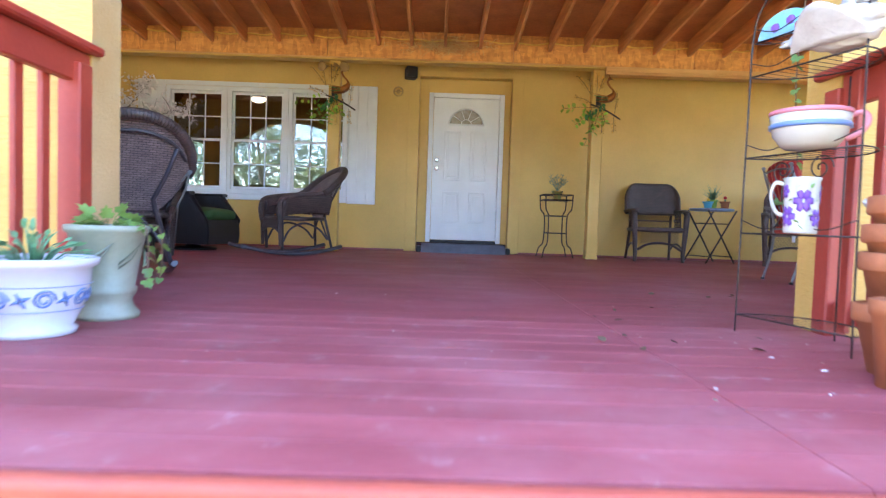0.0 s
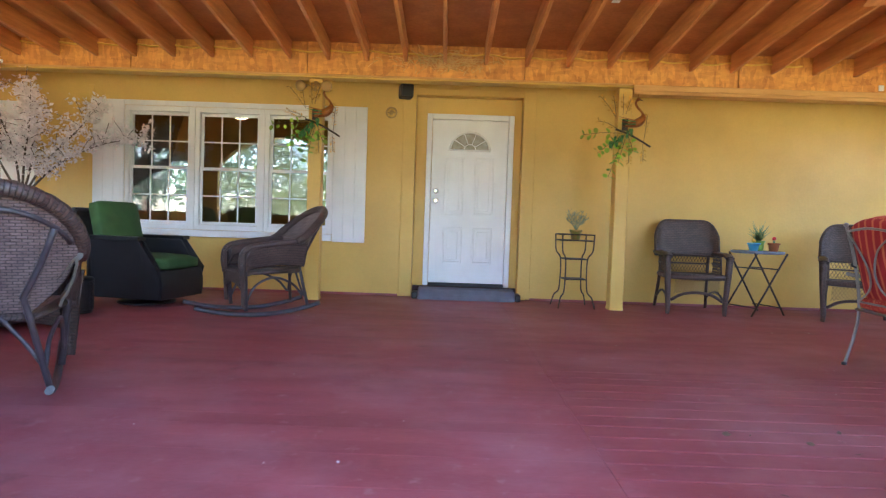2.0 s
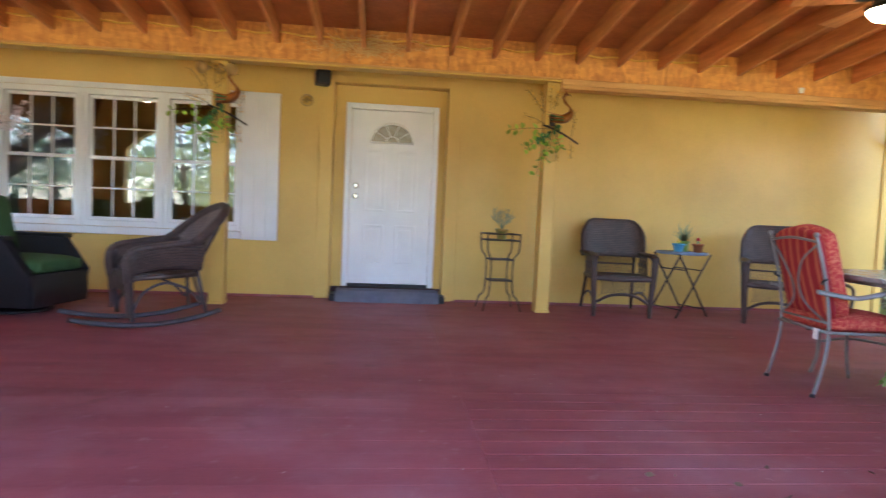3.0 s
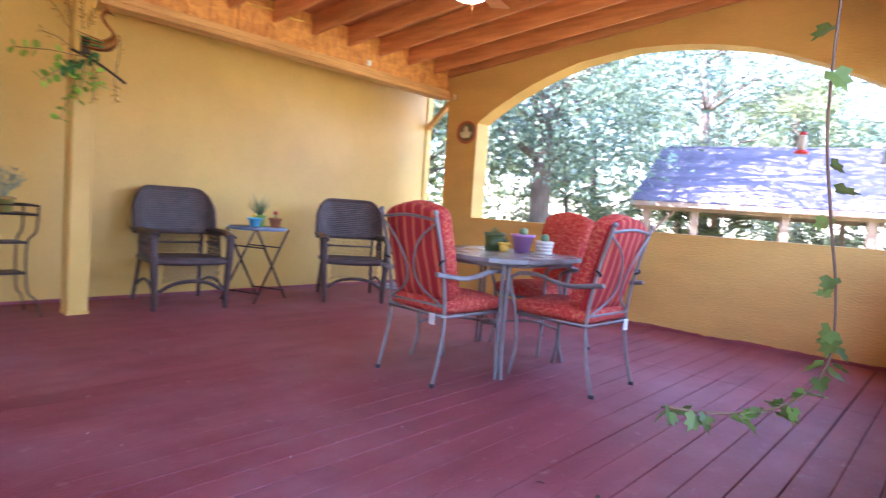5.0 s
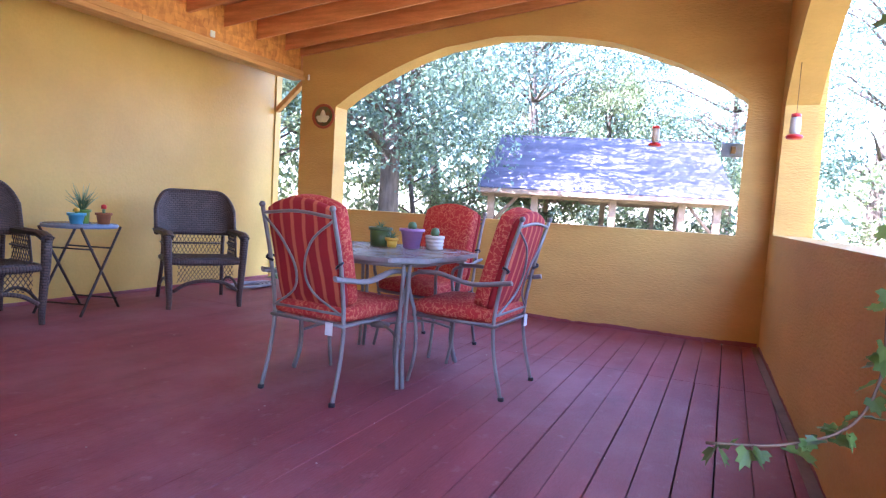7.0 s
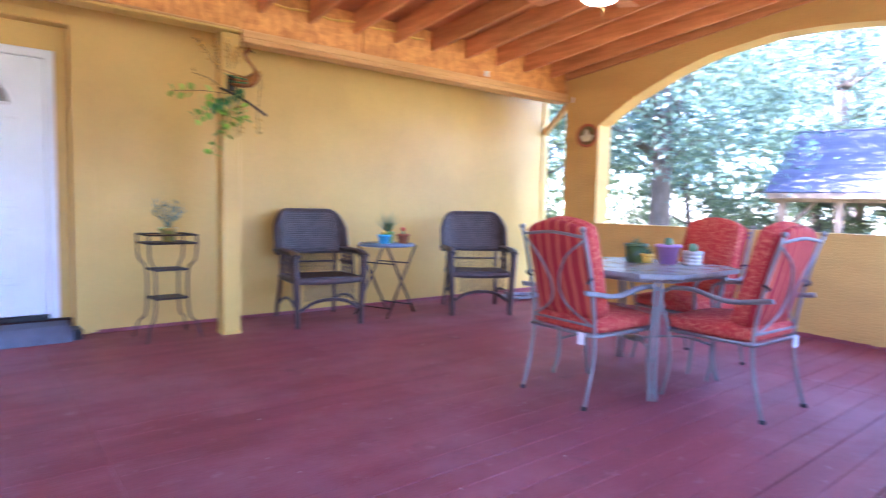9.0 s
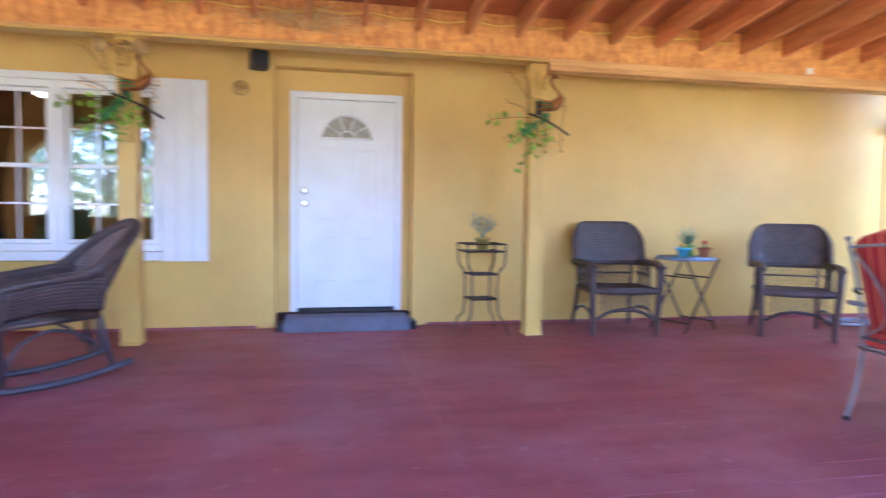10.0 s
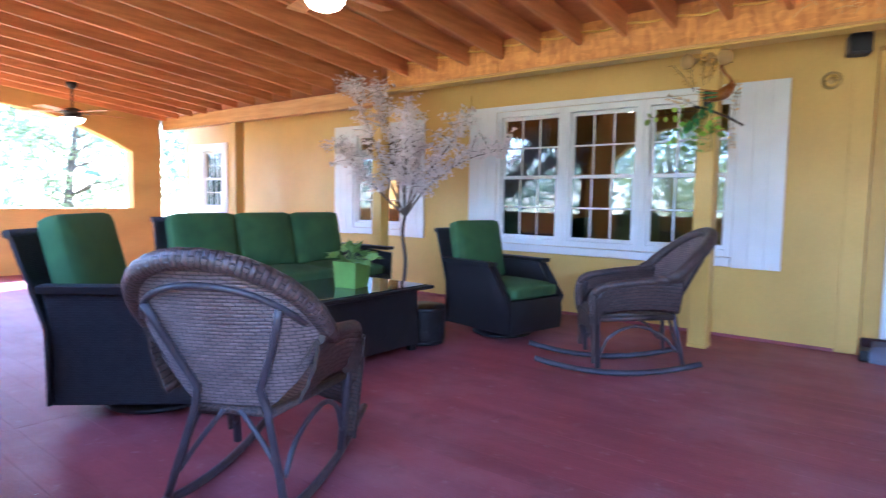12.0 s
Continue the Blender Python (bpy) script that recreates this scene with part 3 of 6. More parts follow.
# roof: decking and joists in one mesh
bm = bmesh.new()
y0, y1 = 1.75, 7.88
for xa, xb in ((-10.6, -2.0), (-2.0, 6.35)):
    vs = [bm.verts.new((x, y, joist_low(y, x) + z)) for x in (xa, xb) for y in (y0, y1) for z in (0.19, 0.23)]
    for q in ((0, 1, 3, 2), (4, 6, 7, 5), (0, 4, 5, 1), (2, 3, 7, 6), (0, 2, 6, 4), (1, 5, 7, 3)):
        bm.faces.new([vs[i] for i in q])
for i in range(-24, 15):
    x = min(-0.06 + (0.433 if i > 0 else 0.411) * i, EAST - 0.025)
    j = bmesh.new()
    vs = [j.verts.new((x + dx, y, joist_low(y, x) + z)) for dx in (-0.019, 0.019) for y in (2.40, 7.285) for z in (random.uniform(-0.004, 0.004), 0.188)]
    for q in ((0, 1, 3, 2), (4, 6, 7, 5), (0, 4, 5, 1), (2, 3, 7, 6), (0, 2, 6, 4), (1, 5, 7, 3)):
        j.faces.new([vs[k] for k in q])
    bmesh.ops.bevel(j, geom=j.edges[:], offset=0.004, segments=1, affect="EDGES")
    n0 = len(bm.faces)
    join(bm, j)
    bm.faces.ensure_lookup_table()
    for f in bm.faces[n0:]:
        f.material_index = 1
roof = tagged(part("ceiling", bm, DECKING), "open porch roof of stained joists and strand board", "ceiling", kind="structure")
roof.data.materials.append(JOIST)
tagged(part("roof_sheet", box((-10.7, 7.88, 2.985), (6.4, 13.3, 3.05)), SHINGLE), "grey house roof", "roof", kind="structure")

# header beam: strand board in the east, lumber in the west
header = thing("header_beam", "strand board header with a split lumber ledge on posts", "beam", kind="structure")
for i, (a, b) in enumerate(((-4.9, -3.4), (-3.398, -1.52), (-1.518, 0.79), (0.792, 3.05), (3.052, 5.35), (5.352, 5.835))):
    part("panel", box((a + 0.002, 7.288 + 0.006 * (i % 2), 2.405), (b - 0.002, 7.40, 2.755), 0.003), OSB, header)
part("lumber_beam", box((-10.08, 7.27, 2.245), (-4.905, 7.40, 2.44), 0.006), LUMBER, header, "pale planed lumber beam")
for low, high, deep, x, stop in ((2.366, 2.386, 7.238, -4.9, 1.935), (2.390, 2.410, 7.258, -4.9, 1.935), (2.300, 2.338, 7.232, 1.945, 5.835), (2.343, 2.402, 7.252, 1.945, 5.835)):
    bm = bmesh.new()
    while x < stop - 0.005:
        e = min(x + random.uniform(1.6, 2.6), stop)
        b = bmesh.new()
        n = max(int((e - x) / 0.06), 2)
        rings = []
        for k in range(n + 1):
            u = x + (e - 0.003 - x) * k / n
            w = 0.010 * noise.noise((u * 4.0, low * 31, 0)) + 0.004 * noise.noise((u * 19.0, low * 7, 3))
            rings.append([b.verts.new(c) for c in ((u, deep + w + 0.006, low + 0.5 * w), (u, deep + w, low + 0.006), (u, deep + w, high - 0.006), (u, deep + w + 0.006, high + 0.4 * w), (u, 7.40, high), (u, 7.40, low))])
        for p, q in zip(rings, rings[1:]):
            for k in range(6):
                b.faces.new((p[k], p[(k + 1) % 6], q[(k + 1) % 6], q[k]))
        b.faces.new(rings[0][::-1]), b.faces.new(rings[-1])
        join(bm, b)
        x = e
    part("ledge", bm, OCHRE if stop < 2 and low < 2.38 else LUMBER, header, "ochre painted strip" if stop < 2 and low < 2.38 else "rough split lumber strip")
tagged(part("trim", box((5.842, 7.272, 2.34), (6.18, 7.40, 2.60), 0.005), LUMBER), "lumber end block of the header", "trim", kind="structure")


def wooden_post(x, high, label):
    t = thing("porch_post", label, "post", pose(x, 7.355, 0), "porch posts")
    part("shaft", box((-0.072, -0.072, 0), (0.072, 0.072, high), 0.007), OCHRE, t)
    part("base_block", box((-0.076, -0.076, 0), (0.076, 0.076, 0.03), 0.004), OCHRE, t)
    return t


for x, h in ((1.868, 2.364), (-1.42, 2.364), (-5.05, 2.243), (-8.0, 2.243)):
    wooden_post(x, h, "square ochre painted wooden porch post")


# windows
def sash_window(w, x0, x1, z0, z1, rows=2):
    """One double-hung unit between x0 and x1, with white bars behind its glass."""
    y = NORTH
    fr = bmesh.new()
    for lo, hi in (((x0, z0), (x0 + 0.05, z1)), ((x1 - 0.05, z0), (x1, z1)), ((x0 + 0.0502, z1 - 0.06), (x1 - 0.0502, z1)), ((x0 + 0.0502, z0), (x1 - 0.0502, z0 + 0.06))):
        box((lo[0], y - 0.012, lo[1]), (hi[0], y + 0.10, hi[1]), 0.004, fr)
    part("window_frame", fr, WHITE, w)
    zm = (z0 + z1) / 2
    for k, (a, b, d) in enumerate(((zm - 0.02, z1 - 0.062, 0.05), (z0 + 0.062, zm + 0.02, 0.022))):
        s = bmesh.new()
        l, r = x0 + 0.052, x1 - 0.052
        for lo, hi in (((l, a), (l + 0.03, b)), ((r - 0.03, a), (r, b)), ((l + 0.0302, b - 0.035), (r - 0.0302, b)), ((l + 0.0302, a), (r - 0.0302, a + 0.035))):
            box((lo[0], y + d - 0.014, lo[1]), (hi[0], y + d + 0.014, hi[1]), 0.003, s)
        sash = part("sash", s, WHITE, w)
        g = bmesh.new()
        for c in (1, 2):
            xx = l + 0.03 + (r - l - 0.06) * c / 3
            box((xx - 0.008, y + d - 0.011, a + 0.03), (xx + 0.008, y + d - 0.0045, b - 0.03), 0, g)
        zz = (a + b) / 2
        box((l + 0.03, y + d - 0.0115, zz - 0.008), (r - 0.03, y + d - 0.0042, zz + 0.008), 0, g)
        part("muntin", g, WHITE, sash)
        p = part("pane", box((l + 0.029, y + d - 0.004, a + 0.034), (r - 0.029, y + d + 0.001, b - 0.034)), GLASS, sash, "clear reflecting glass")
        p.visible_shadow = False


def board_shutter(w, x0, x1, z0, z1):
    bm = bmesh.new()
    n = 3
    for i in range(n):
        a, b = x0 + (x1 - x0) * i / n, x0 + (x1 - x0) * (i + 1) / n
        box((a + 0.001, NORTH - 0.022, z0), (b - 0.001, NORTH - 0.001, z1), 0.002, bm)
    part("shutter", bm, WHITE, w, "plain white board shutter")


def window(name, x0, x1, z0, z1, shutters, units, label):
    w = thing(name, label, "window", kind="structure")
    for a, b in shutters:
        board_shutter(w, a, b, z0 - 0.088, z1 + 0.06)
    step = (x1 - x0) / units
    for i in range(units):
        sash_window(w, x0 + i * step + (0.012 if i else 0.002), x0 + (i + 1) * step - (0.012 if i < units - 1 else 0.002), z0 + 0.002, z1 - 0.002)
    for i in range(1, units):
        part("mullion", box((x0 + i * step - 0.011, NORTH - 0.02, z0 + 0.002), (x0 + i * step + 0.011, NORTH + 0.09, z1 - 0.002), 0.003), WHITE, w)
    part("head_casing", box((x0 + 0.001, NORTH - 0.024, z1 + 0.001), (x1 - 0.001, NORTH - 0.001, z1 + 0.06), 0.004), WHITE, w)
    part("window_sill", box((x0 + 0.001, NORTH - 0.045, z0 - 0.08), (x1 - 0.001, NORTH - 0.001, z0 - 0.001), 0.006), WHITE, w)
    return w


window("window_1", -3.78, -1.33, 0.70, 2.13, ((-4.15, -3.782), (-1.328, -0.945)), 3, "white triple sash window with board shutters")
window("window_2", -6.08, -5.17, 0.78, 2.07, ((-6.45, -6.082), (-5.168, -4.83)), 1, "white sash window with board shutters")
window("window_3", -9.90, -9.25, 0.92, 2.0, ((-10.27, -9.902), (-9.248, -9.12)), 1, "small white sash window with board shutters")

# front door
door = thing("door_1", "closed white six-panel front door with fan light", "door", kind="structure")
jamb = bmesh.new()
for lo, hi in (((-0.3795, 0.0), (-0.253, 2.354)), ((0.778, 0.0), (0.8645, 2.354)), ((-0.2525, 2.166), (0.7775, 2.354))):
    box((lo[0], NORTH + 0.125, lo[1]), (hi[0], NORTH + 0.155, hi[1]), 0.003, jamb)
part("inner_wall", jamb, OCHRE, door, "ochre painted recess around the door")
jamb = bmesh.new()
for lo, hi in (((-0.252, 0.13), (-0.19, 2.165)), ((0.713, 0.13), (0.777, 2.165)), ((-0.1895, 2.10), (0.7125, 2.165))):
    box((lo[0], NORTH + 0.09, lo[1]), (hi[0], NORTH + 0.15, hi[1]), 0.008, jamb, 2)
part("door_casing", jamb, WHITE, door)
part("slab", box((-0.186, NORTH + 0.112, 0.165), (0.71, NORTH + 0.15, 2.098), 0.004), WHITE, door)
part("threshold", box((-0.19, NORTH + 0.08, 0.125), (0.713, NORTH + 0.15, 0.162), 0.006), BLACK, door, "dark metal threshold")
# block under the threshold, its shade painted as near-black colour
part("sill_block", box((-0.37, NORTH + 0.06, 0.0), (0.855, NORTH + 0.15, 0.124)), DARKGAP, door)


def ring_panel(x0, x1, z0, z1, y):
    """A raised field inside a moulded border."""
    bm = bmesh.new()
    for lo, hi in (((x0, z0), (x0 + 0.022, z1)), ((x1 - 0.022, z0), (x1, z1)), ((x0 + 0.0222, z0), (x1 - 0.0222, z0 + 0.022)), ((x0 + 0.0222, z1 - 0.022), (x1 - 0.0222, z1))):
        box((lo[0], y - 0.007, lo[1]), (hi[0], y + 0.003, hi[1]), 0.004, bm, 2)
    box((x0 + 0.05, y - 0.005, z0 + 0.05), (x1 - 0.05, y + 0.003, z1 - 0.05), 0.007, bm, 2)
    return bm


for x0, x1 in ((-0.03, 0.20), (0.325, 0.555)):
    for z0, z1 in ((0.40, 0.83), (0.98, 1.66)):
        part("door_panel", ring_panel(x0, x1, z0, z1, NORTH + 0.112), WHITE, door)
fan = bmesh.new()
cx, cz, R = 0.262, 1.745, 0.235
arc = [(cx + R * math.cos(math.pi * i / 20), NORTH + 0.106, cz + 0.9 * R * math.sin(math.pi * i / 20)) for i in range(21)]
tube([*arc, arc[0]], 0.013, 6, fan)
for a in (36, 72, 108, 144):
    tube([(cx + 0.07 * math.cos(radians(a)), NORTH + 0.108, cz + 0.07 * math.sin(radians(a))), (cx + R * math.cos(radians(a)), NORTH + 0.108, cz + 0.9 * R * math.sin(radians(a)))], 0.006, 6, fan)
tube([(cx + 0.07 * math.cos(math.pi * i / 10), NORTH + 0.108, cz + 0.07 * math.sin(math.pi * i / 10)) for i in range(11)], 0.006, 6, fan)
lite = part("fan_light_frame", fan, WHITE, door)
bm = bmesh.new()
bm.faces.new([bm.verts.new((x, NORTH + 0.1105, z)) for x, _, z in arc])
part("pane", bm, mat("obscure_glass", (0.42, 0.40, 0.33), 0.12, (0.30, 0.27, 0.2), 20, 90, 0.5), lite, "patterned privacy glass")
for z, r in ((1.14, 0.028), (1.255, 0.025)):
    k = lathe([(0.03, 0), (0.03, 0.006), (0.012, 0.012), (0.012, 0.03), (r, 0.04), (r, 0.058), (r * 0.7, 0.066)], 20)
    part("door_handle", moved(k, pose(-0.125, NORTH + 0.112, z, 90)), CHROME, door, "brushed nickel knob" if z < 1.2 else "brushed nickel deadbolt")

# grey carpeted ramp before the door
ramp = thing("door_ramp", "low grey carpeted ramp with black ends before the door", "ramp", pose(0.225, 7.78, 0))
bm = bmesh.new()
vs = [bm.verts.new(p) for x in (-0.52, 0.60) for p in ((x, -0.13, 0.0), (x, 0.18, 0.0), (x, 0.18, 0.118), (x, -0.02, 0.108), (x, -0.12, 0.03))]
for i in range(5):
    bm.faces.new((vs[i], vs[(i + 1) % 5], vs[5 + (i + 1) % 5], vs[5 + i]))
bm.faces.new(vs[:5][::-1]), bm.faces.new(vs[5:])
bmesh.ops.bevel(bm, geom=bm.edges[:], offset=0.008, segments=2, affect="EDGES")
part("tread", bm, GREY, ramp)
for x in (-0.585, 0.602):
    part("end_cap", box((x, -0.09, 0), (x + 0.063, 0.10, 0.08), 0.012, None, 2), BLACK, ramp, "black rubber end")

# steps down to the lawn, and the red guard rails of the landing
stairs = thing("porch_steps", "orange-red painted wooden porch steps", "steps", kind="structure")
for i in range(3):
    y1, z = 0.683 - 0.28 * i, -0.18 * (i + 1)
    part("step", box((-1.5, y1 - 0.285, z - 0.04), (1.5, y1, z), 0.012, None, 2), STEPRED, stairs)
    part("riser", box((-1.48, y1 - 0.025, z), (1.48, y1 - 0.003, z + 0.14), 0.003), STEPRED, stairs)
    # solid fill under each tread, coloured near-black in place of shade
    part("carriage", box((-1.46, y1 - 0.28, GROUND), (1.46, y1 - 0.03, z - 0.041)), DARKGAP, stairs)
part("nosing", box((-1.6, 0.64, -0.045), (1.6, 0.688, -0.004), 0.012, None, 2), STEPRED, stairs)


def guard_rail(side, label):
    t = thing("guard_rail", label, "railing", pose(1.53 * side, 0, 0), "landing rails")
    for y in (0.72, 2.17):
        part("post", box((-0.045, y - 0.045, 0), (0.045, y + 0.045, 0.985), 0.006), RAILRED, t)
    part("top_rail", box((-0.065, 0.64, 1.035), (0.065, 2.268, 1.07), 0.008), RAILRED, t)
    part("side_rail", box((-0.022, 0.66, 0.91), (0.022, 2.266, 1.034), 0.006), RAILRED, t)
    part("bottom_rail", box((-0.02, 0.77, 0.06), (0.02, 2.12, 0.14), 0.005), RAILRED, t)
    for i in range(9):
        y = 0.87 + 0.145 * i
        part("baluster", box((-0.045, y - 0.024, 0.03), (-0.0225, y + 0.024, 1.03), 0.004), RAILRED, t)
    return t


guard_rail(-1, "red painted wooden guard rail with square balusters")
guard_rail(1, "red painted wooden guard rail with square balusters")


# ---- seating ----
def wicker_rocker(m, label):
    """Wicker rocking chair with a broad rolled back, facing +y."""
    t = thing("rocking_chair", label, "rocking chair", m, "wicker rocking chairs")
    for s in (-1, 1):
        pts = []
        for i in range(17):
            y = -0.44 + 1.10 * i / 16
            pts.append((0.225 * s, y, 0.022 + 0.27 * (y - 0.10) ** 2))
        part("rocker", tube(pts, 0.022, 8, flat=0.8), WICKLEG, t)
        part("front_leg", tube([(0.24 * s, 0.24, 0.06), (0.265 * s, 0.26, 0.40), (0.27 * s, 0.25, 0.57)], 0.018), WICKLEG, t)
        part("brace", tube(curve([(0.195 * s, -0.29, 0.17), (0.13 * s, -0.275, 0.27), (0.03 * s, -0.266, 0.40)], 5), 0.010), WICKLEG, t)
        part("brace", tube(curve([(0.20 * s, -0.28, 0.17), (0.21 * s, -0.18, 0.28), (0.24 * s, 0.0, 0.345), (0.245 * s, 0.16, 0.28), (0.245 * s, 0.235, 0.15)], 5), 0.011), WICKLEG, t)
        # rolled arm: an apron of weave from the back's roll, over the front and down
        def arm(u, v, s=s):
            x = s * (0.235 + 0.075 * math.sin(math.pi * v) + 0.015 * v)
            y = -0.27 + 0.57 * u
            top = 0.66 - 0.07 * u + 0.03 * math.sin(math.pi * u) - (0.12 * max(u - 0.86, 0) / 0.14)
            return (x, y, top - 0.44 * max(v - 0.5, 0) * (1.0 - 0.15 * u) - 0.28 * max(0.35 - v, 0))
        part("armrest", sheet(arm, 36, 14, 0.012, 0.0022), WICKER, t)
        part("arm_roll", tube(curve([(0.315 * s, -0.26, 0.675), (0.32 * s, -0.14, 0.665), (0.315 * s, 0.06, 0.64), (0.30 * s, 0.25, 0.60), (0.285 * s, 0.30, 0.50), (0.275 * s, 0.285, 0.36)], 6), 0.028, 10), WICKER, t)
    for s in (-1, 1):
        part("front_wrap", sheet(lambda u, v, s=s: (s * (0.275 + (u - 0.5) * (0.13 - 0.09 * v)), 0.285 + 0.02 * math.sin(math.pi * u) - 0.02 * v, 0.56 - 0.46 * v), 12, 36, 0.012, 0.0016), WICKER, t)
    part("seat", sheet(lambda u, v: ((-0.245 + 0.49 * u) * (0.6 + 0.4 * v), -0.25 + 0.52 * v, 0.395 + 0.02 * v - 0.03 * math.sin(math.pi * u) * math.sin(math.pi * v)), 40, 40, 0.02, 0.002), WICKBACK, t)
    part("seat_frame", tube([(-0.145, -0.262, 0.395), (0.145, -0.262, 0.395), (0.26, 0.27, 0.39), (-0.26, 0.27, 0.39)], 0.02, 8, None, True), WICKER, t)
    part("apron", sheet(lambda u, v: (-0.255 + 0.51 * u, 0.285 + 0.004 * v, 0.39 - (0.10 + 0.05 * abs(2 * u - 1) ** 2) * v), 30, 10, 0.012, 0.002), WICKER, t)

    def back(u, v):
        a = 2 * u - 1
        xt, zt = 0.338 * math.sin(a * 1.5) / math.sin(1.5), 0.665 + 0.30 * math.cos(a * 1.5) ** 0.8
        x, z = 0.135 * a * (1 - v) + xt * v, 0.41 * (1 - v) + zt * v
        x += 0.03 * math.sin(math.pi * v) * a
        h = (z - 0.41) / 0.555
        return (x, -0.255 - 0.20 * h - 0.07 * h * h + 0.15 * a * a * v, z)

    part("backrest", sheet(back, 56, 46, 0.012, 0.0004, level=True), WICKBACK, t, "brown woven wicker backrest")
    rim = [Vector(back(u / 30, 1.0)) for u in range(31)]
    rim = [rim[0] + Vector((0.01, 0.06, -0.035)), *rim, rim[-1] + Vector((-0.01, 0.06, -0.035))]
    bm = bmesh.new()
    tube(rim, 0.036, 12, bm)
    k = len(bm.verts)
    for i, v in enumerate(bm.verts):
        v.co += Vector((0, 0, 0.003 * math.sin((i // 12) * 3.1 + (i % 12) * 2.1)))
    part("back_roll", bm, WICKER, t, "dark rolled wicker rim")
    part("inner_arch", tube([Vector(back(0.1 + 0.8 * k / 16, 0.84)) + Vector((0, -0.012, 0)) for k in range(17)], 0.012), WICKLEG, t)
    for s, e in ((-1, 0.21), (1, 0.79)):
        part("back_leg", tube([(0.225 * s, -0.325, 0.065), (0.135 * s, -0.275, 0.41)] + [Vector(back(e, v / 6)) + Vector((0, -0.018, 0)) for v in range(1, 6)], 0.015), WICKLEG, t)
    return t


wicker_rocker(facing(-2.085, 3.67, -0.505, 0.863), "dark brown wicker rocking chair seen from behind, empty")
wicker_rocker(facing(-1.63, 6.33, -0.82, -0.57), "dark brown wicker rocking chair beside the porch post")


def weave_tub(fn, nu, nv, name, t, material=BLACKWICK):
    return part(name, sheet(fn, nu, nv, 0.02, 0.0016), material, t)


def club_chair(m, label):
    """Swivel club chair of black wicker with green cushions, facing +y."""
    t = thing("club_chair", label, "armchair", m, "black wicker lounge set")
    part("swivel_base", lathe([(0.0, 0.0), (0.27, 0.0), (0.285, 0.012), (0.27, 0.028), (0.10, 0.034), (0.06, 0.10), (0.0, 0.10)], 32), BLACK, t)
    part("under_frame", box((-0.33, -0.34, 0.085), (0.33, 0.38, 0.15), 0.01), BLACKWICK, t)
    for s in (-1, 1):
        def side(u, v, s=s):
            y = -0.40 + 0.82 * u
            top = 0.675 - 0.30 * max(u - 0.72, 0) / 0.28
            return (s * (0.345 + 0.035 * v - 0.035 * math.sin(math.pi * v)), y - 0.03 * (1 - v) * (u - 0.5), 0.08 + (top - 0.08) * v)
        weave_tub(side, 44, 40, "side_panel", t)
        part("armrest", sheet(lambda u, v, s=s: (s * (0.30 + 0.115 * v), -0.42 + 0.63 * u, 0.682 + 0.006 * math.sin(math.pi * v)), 40, 8, 0.035, 0.001), BLACKWICK, t)
        weave_tub(lambda u, v, s=s: (s * (0.30 - 0.005 * v), -0.38 + 0.76 * u, 0.36 + (0.31 - 0.29 * max(u - 0.74, 0) / 0.26) * v), 36, 16, "inner_panel", t)
    weave_tub(lambda u, v: (-0.345 + 0.69 * u, 0.405 - 0.012 * v + 0.02 * math.sin(math.pi * v), 0.08 + 0.29 * v), 36, 24, "front_panel", t)
    weave_tub(lambda u, v: (-0.37 + 0.74 * u, -0.40 - 0.16 * max(v - 0.45, 0) / 0.55, 0.08 + 0.87 * v), 40, 44, "back_panel", t)
    part("top_rail", tube([(-0.38, -0.565, 0.955), (0.38, -0.565, 0.955)], 0.022, 8), BLACKWICK, t)
    part("deck", box((-0.31, -0.38, 0.34), (0.31, 0.39, 0.37)), BLACKWICK, t)
    part("seat_cushion", cushion((-0.295, -0.28, 0.372), (0.295, 0.42, 0.50), 0.045, 0.03), GREENFAB, t, "thick green seat cushion")
    part("back_cushion", moved(cushion((-0.30, -0.075, -0.02), (0.30, 0.075, 0.56), 0.05, 0.035, ((0, 0.1),)), pose(0, -0.30, 0.50, 13)), GREENFAB, t, "tufted green back cushion")
    return t


club_chair(facing(-2.91, 6.72, 0.98, -0.195) @ Matrix.Scale(0.93, 4), "black wicker swivel armchair with green cushions by the window")
club_chair(facing(-3.43, 3.90, 0.735, 0.677), "black wicker swivel armchair with green cushions, turned to the table")


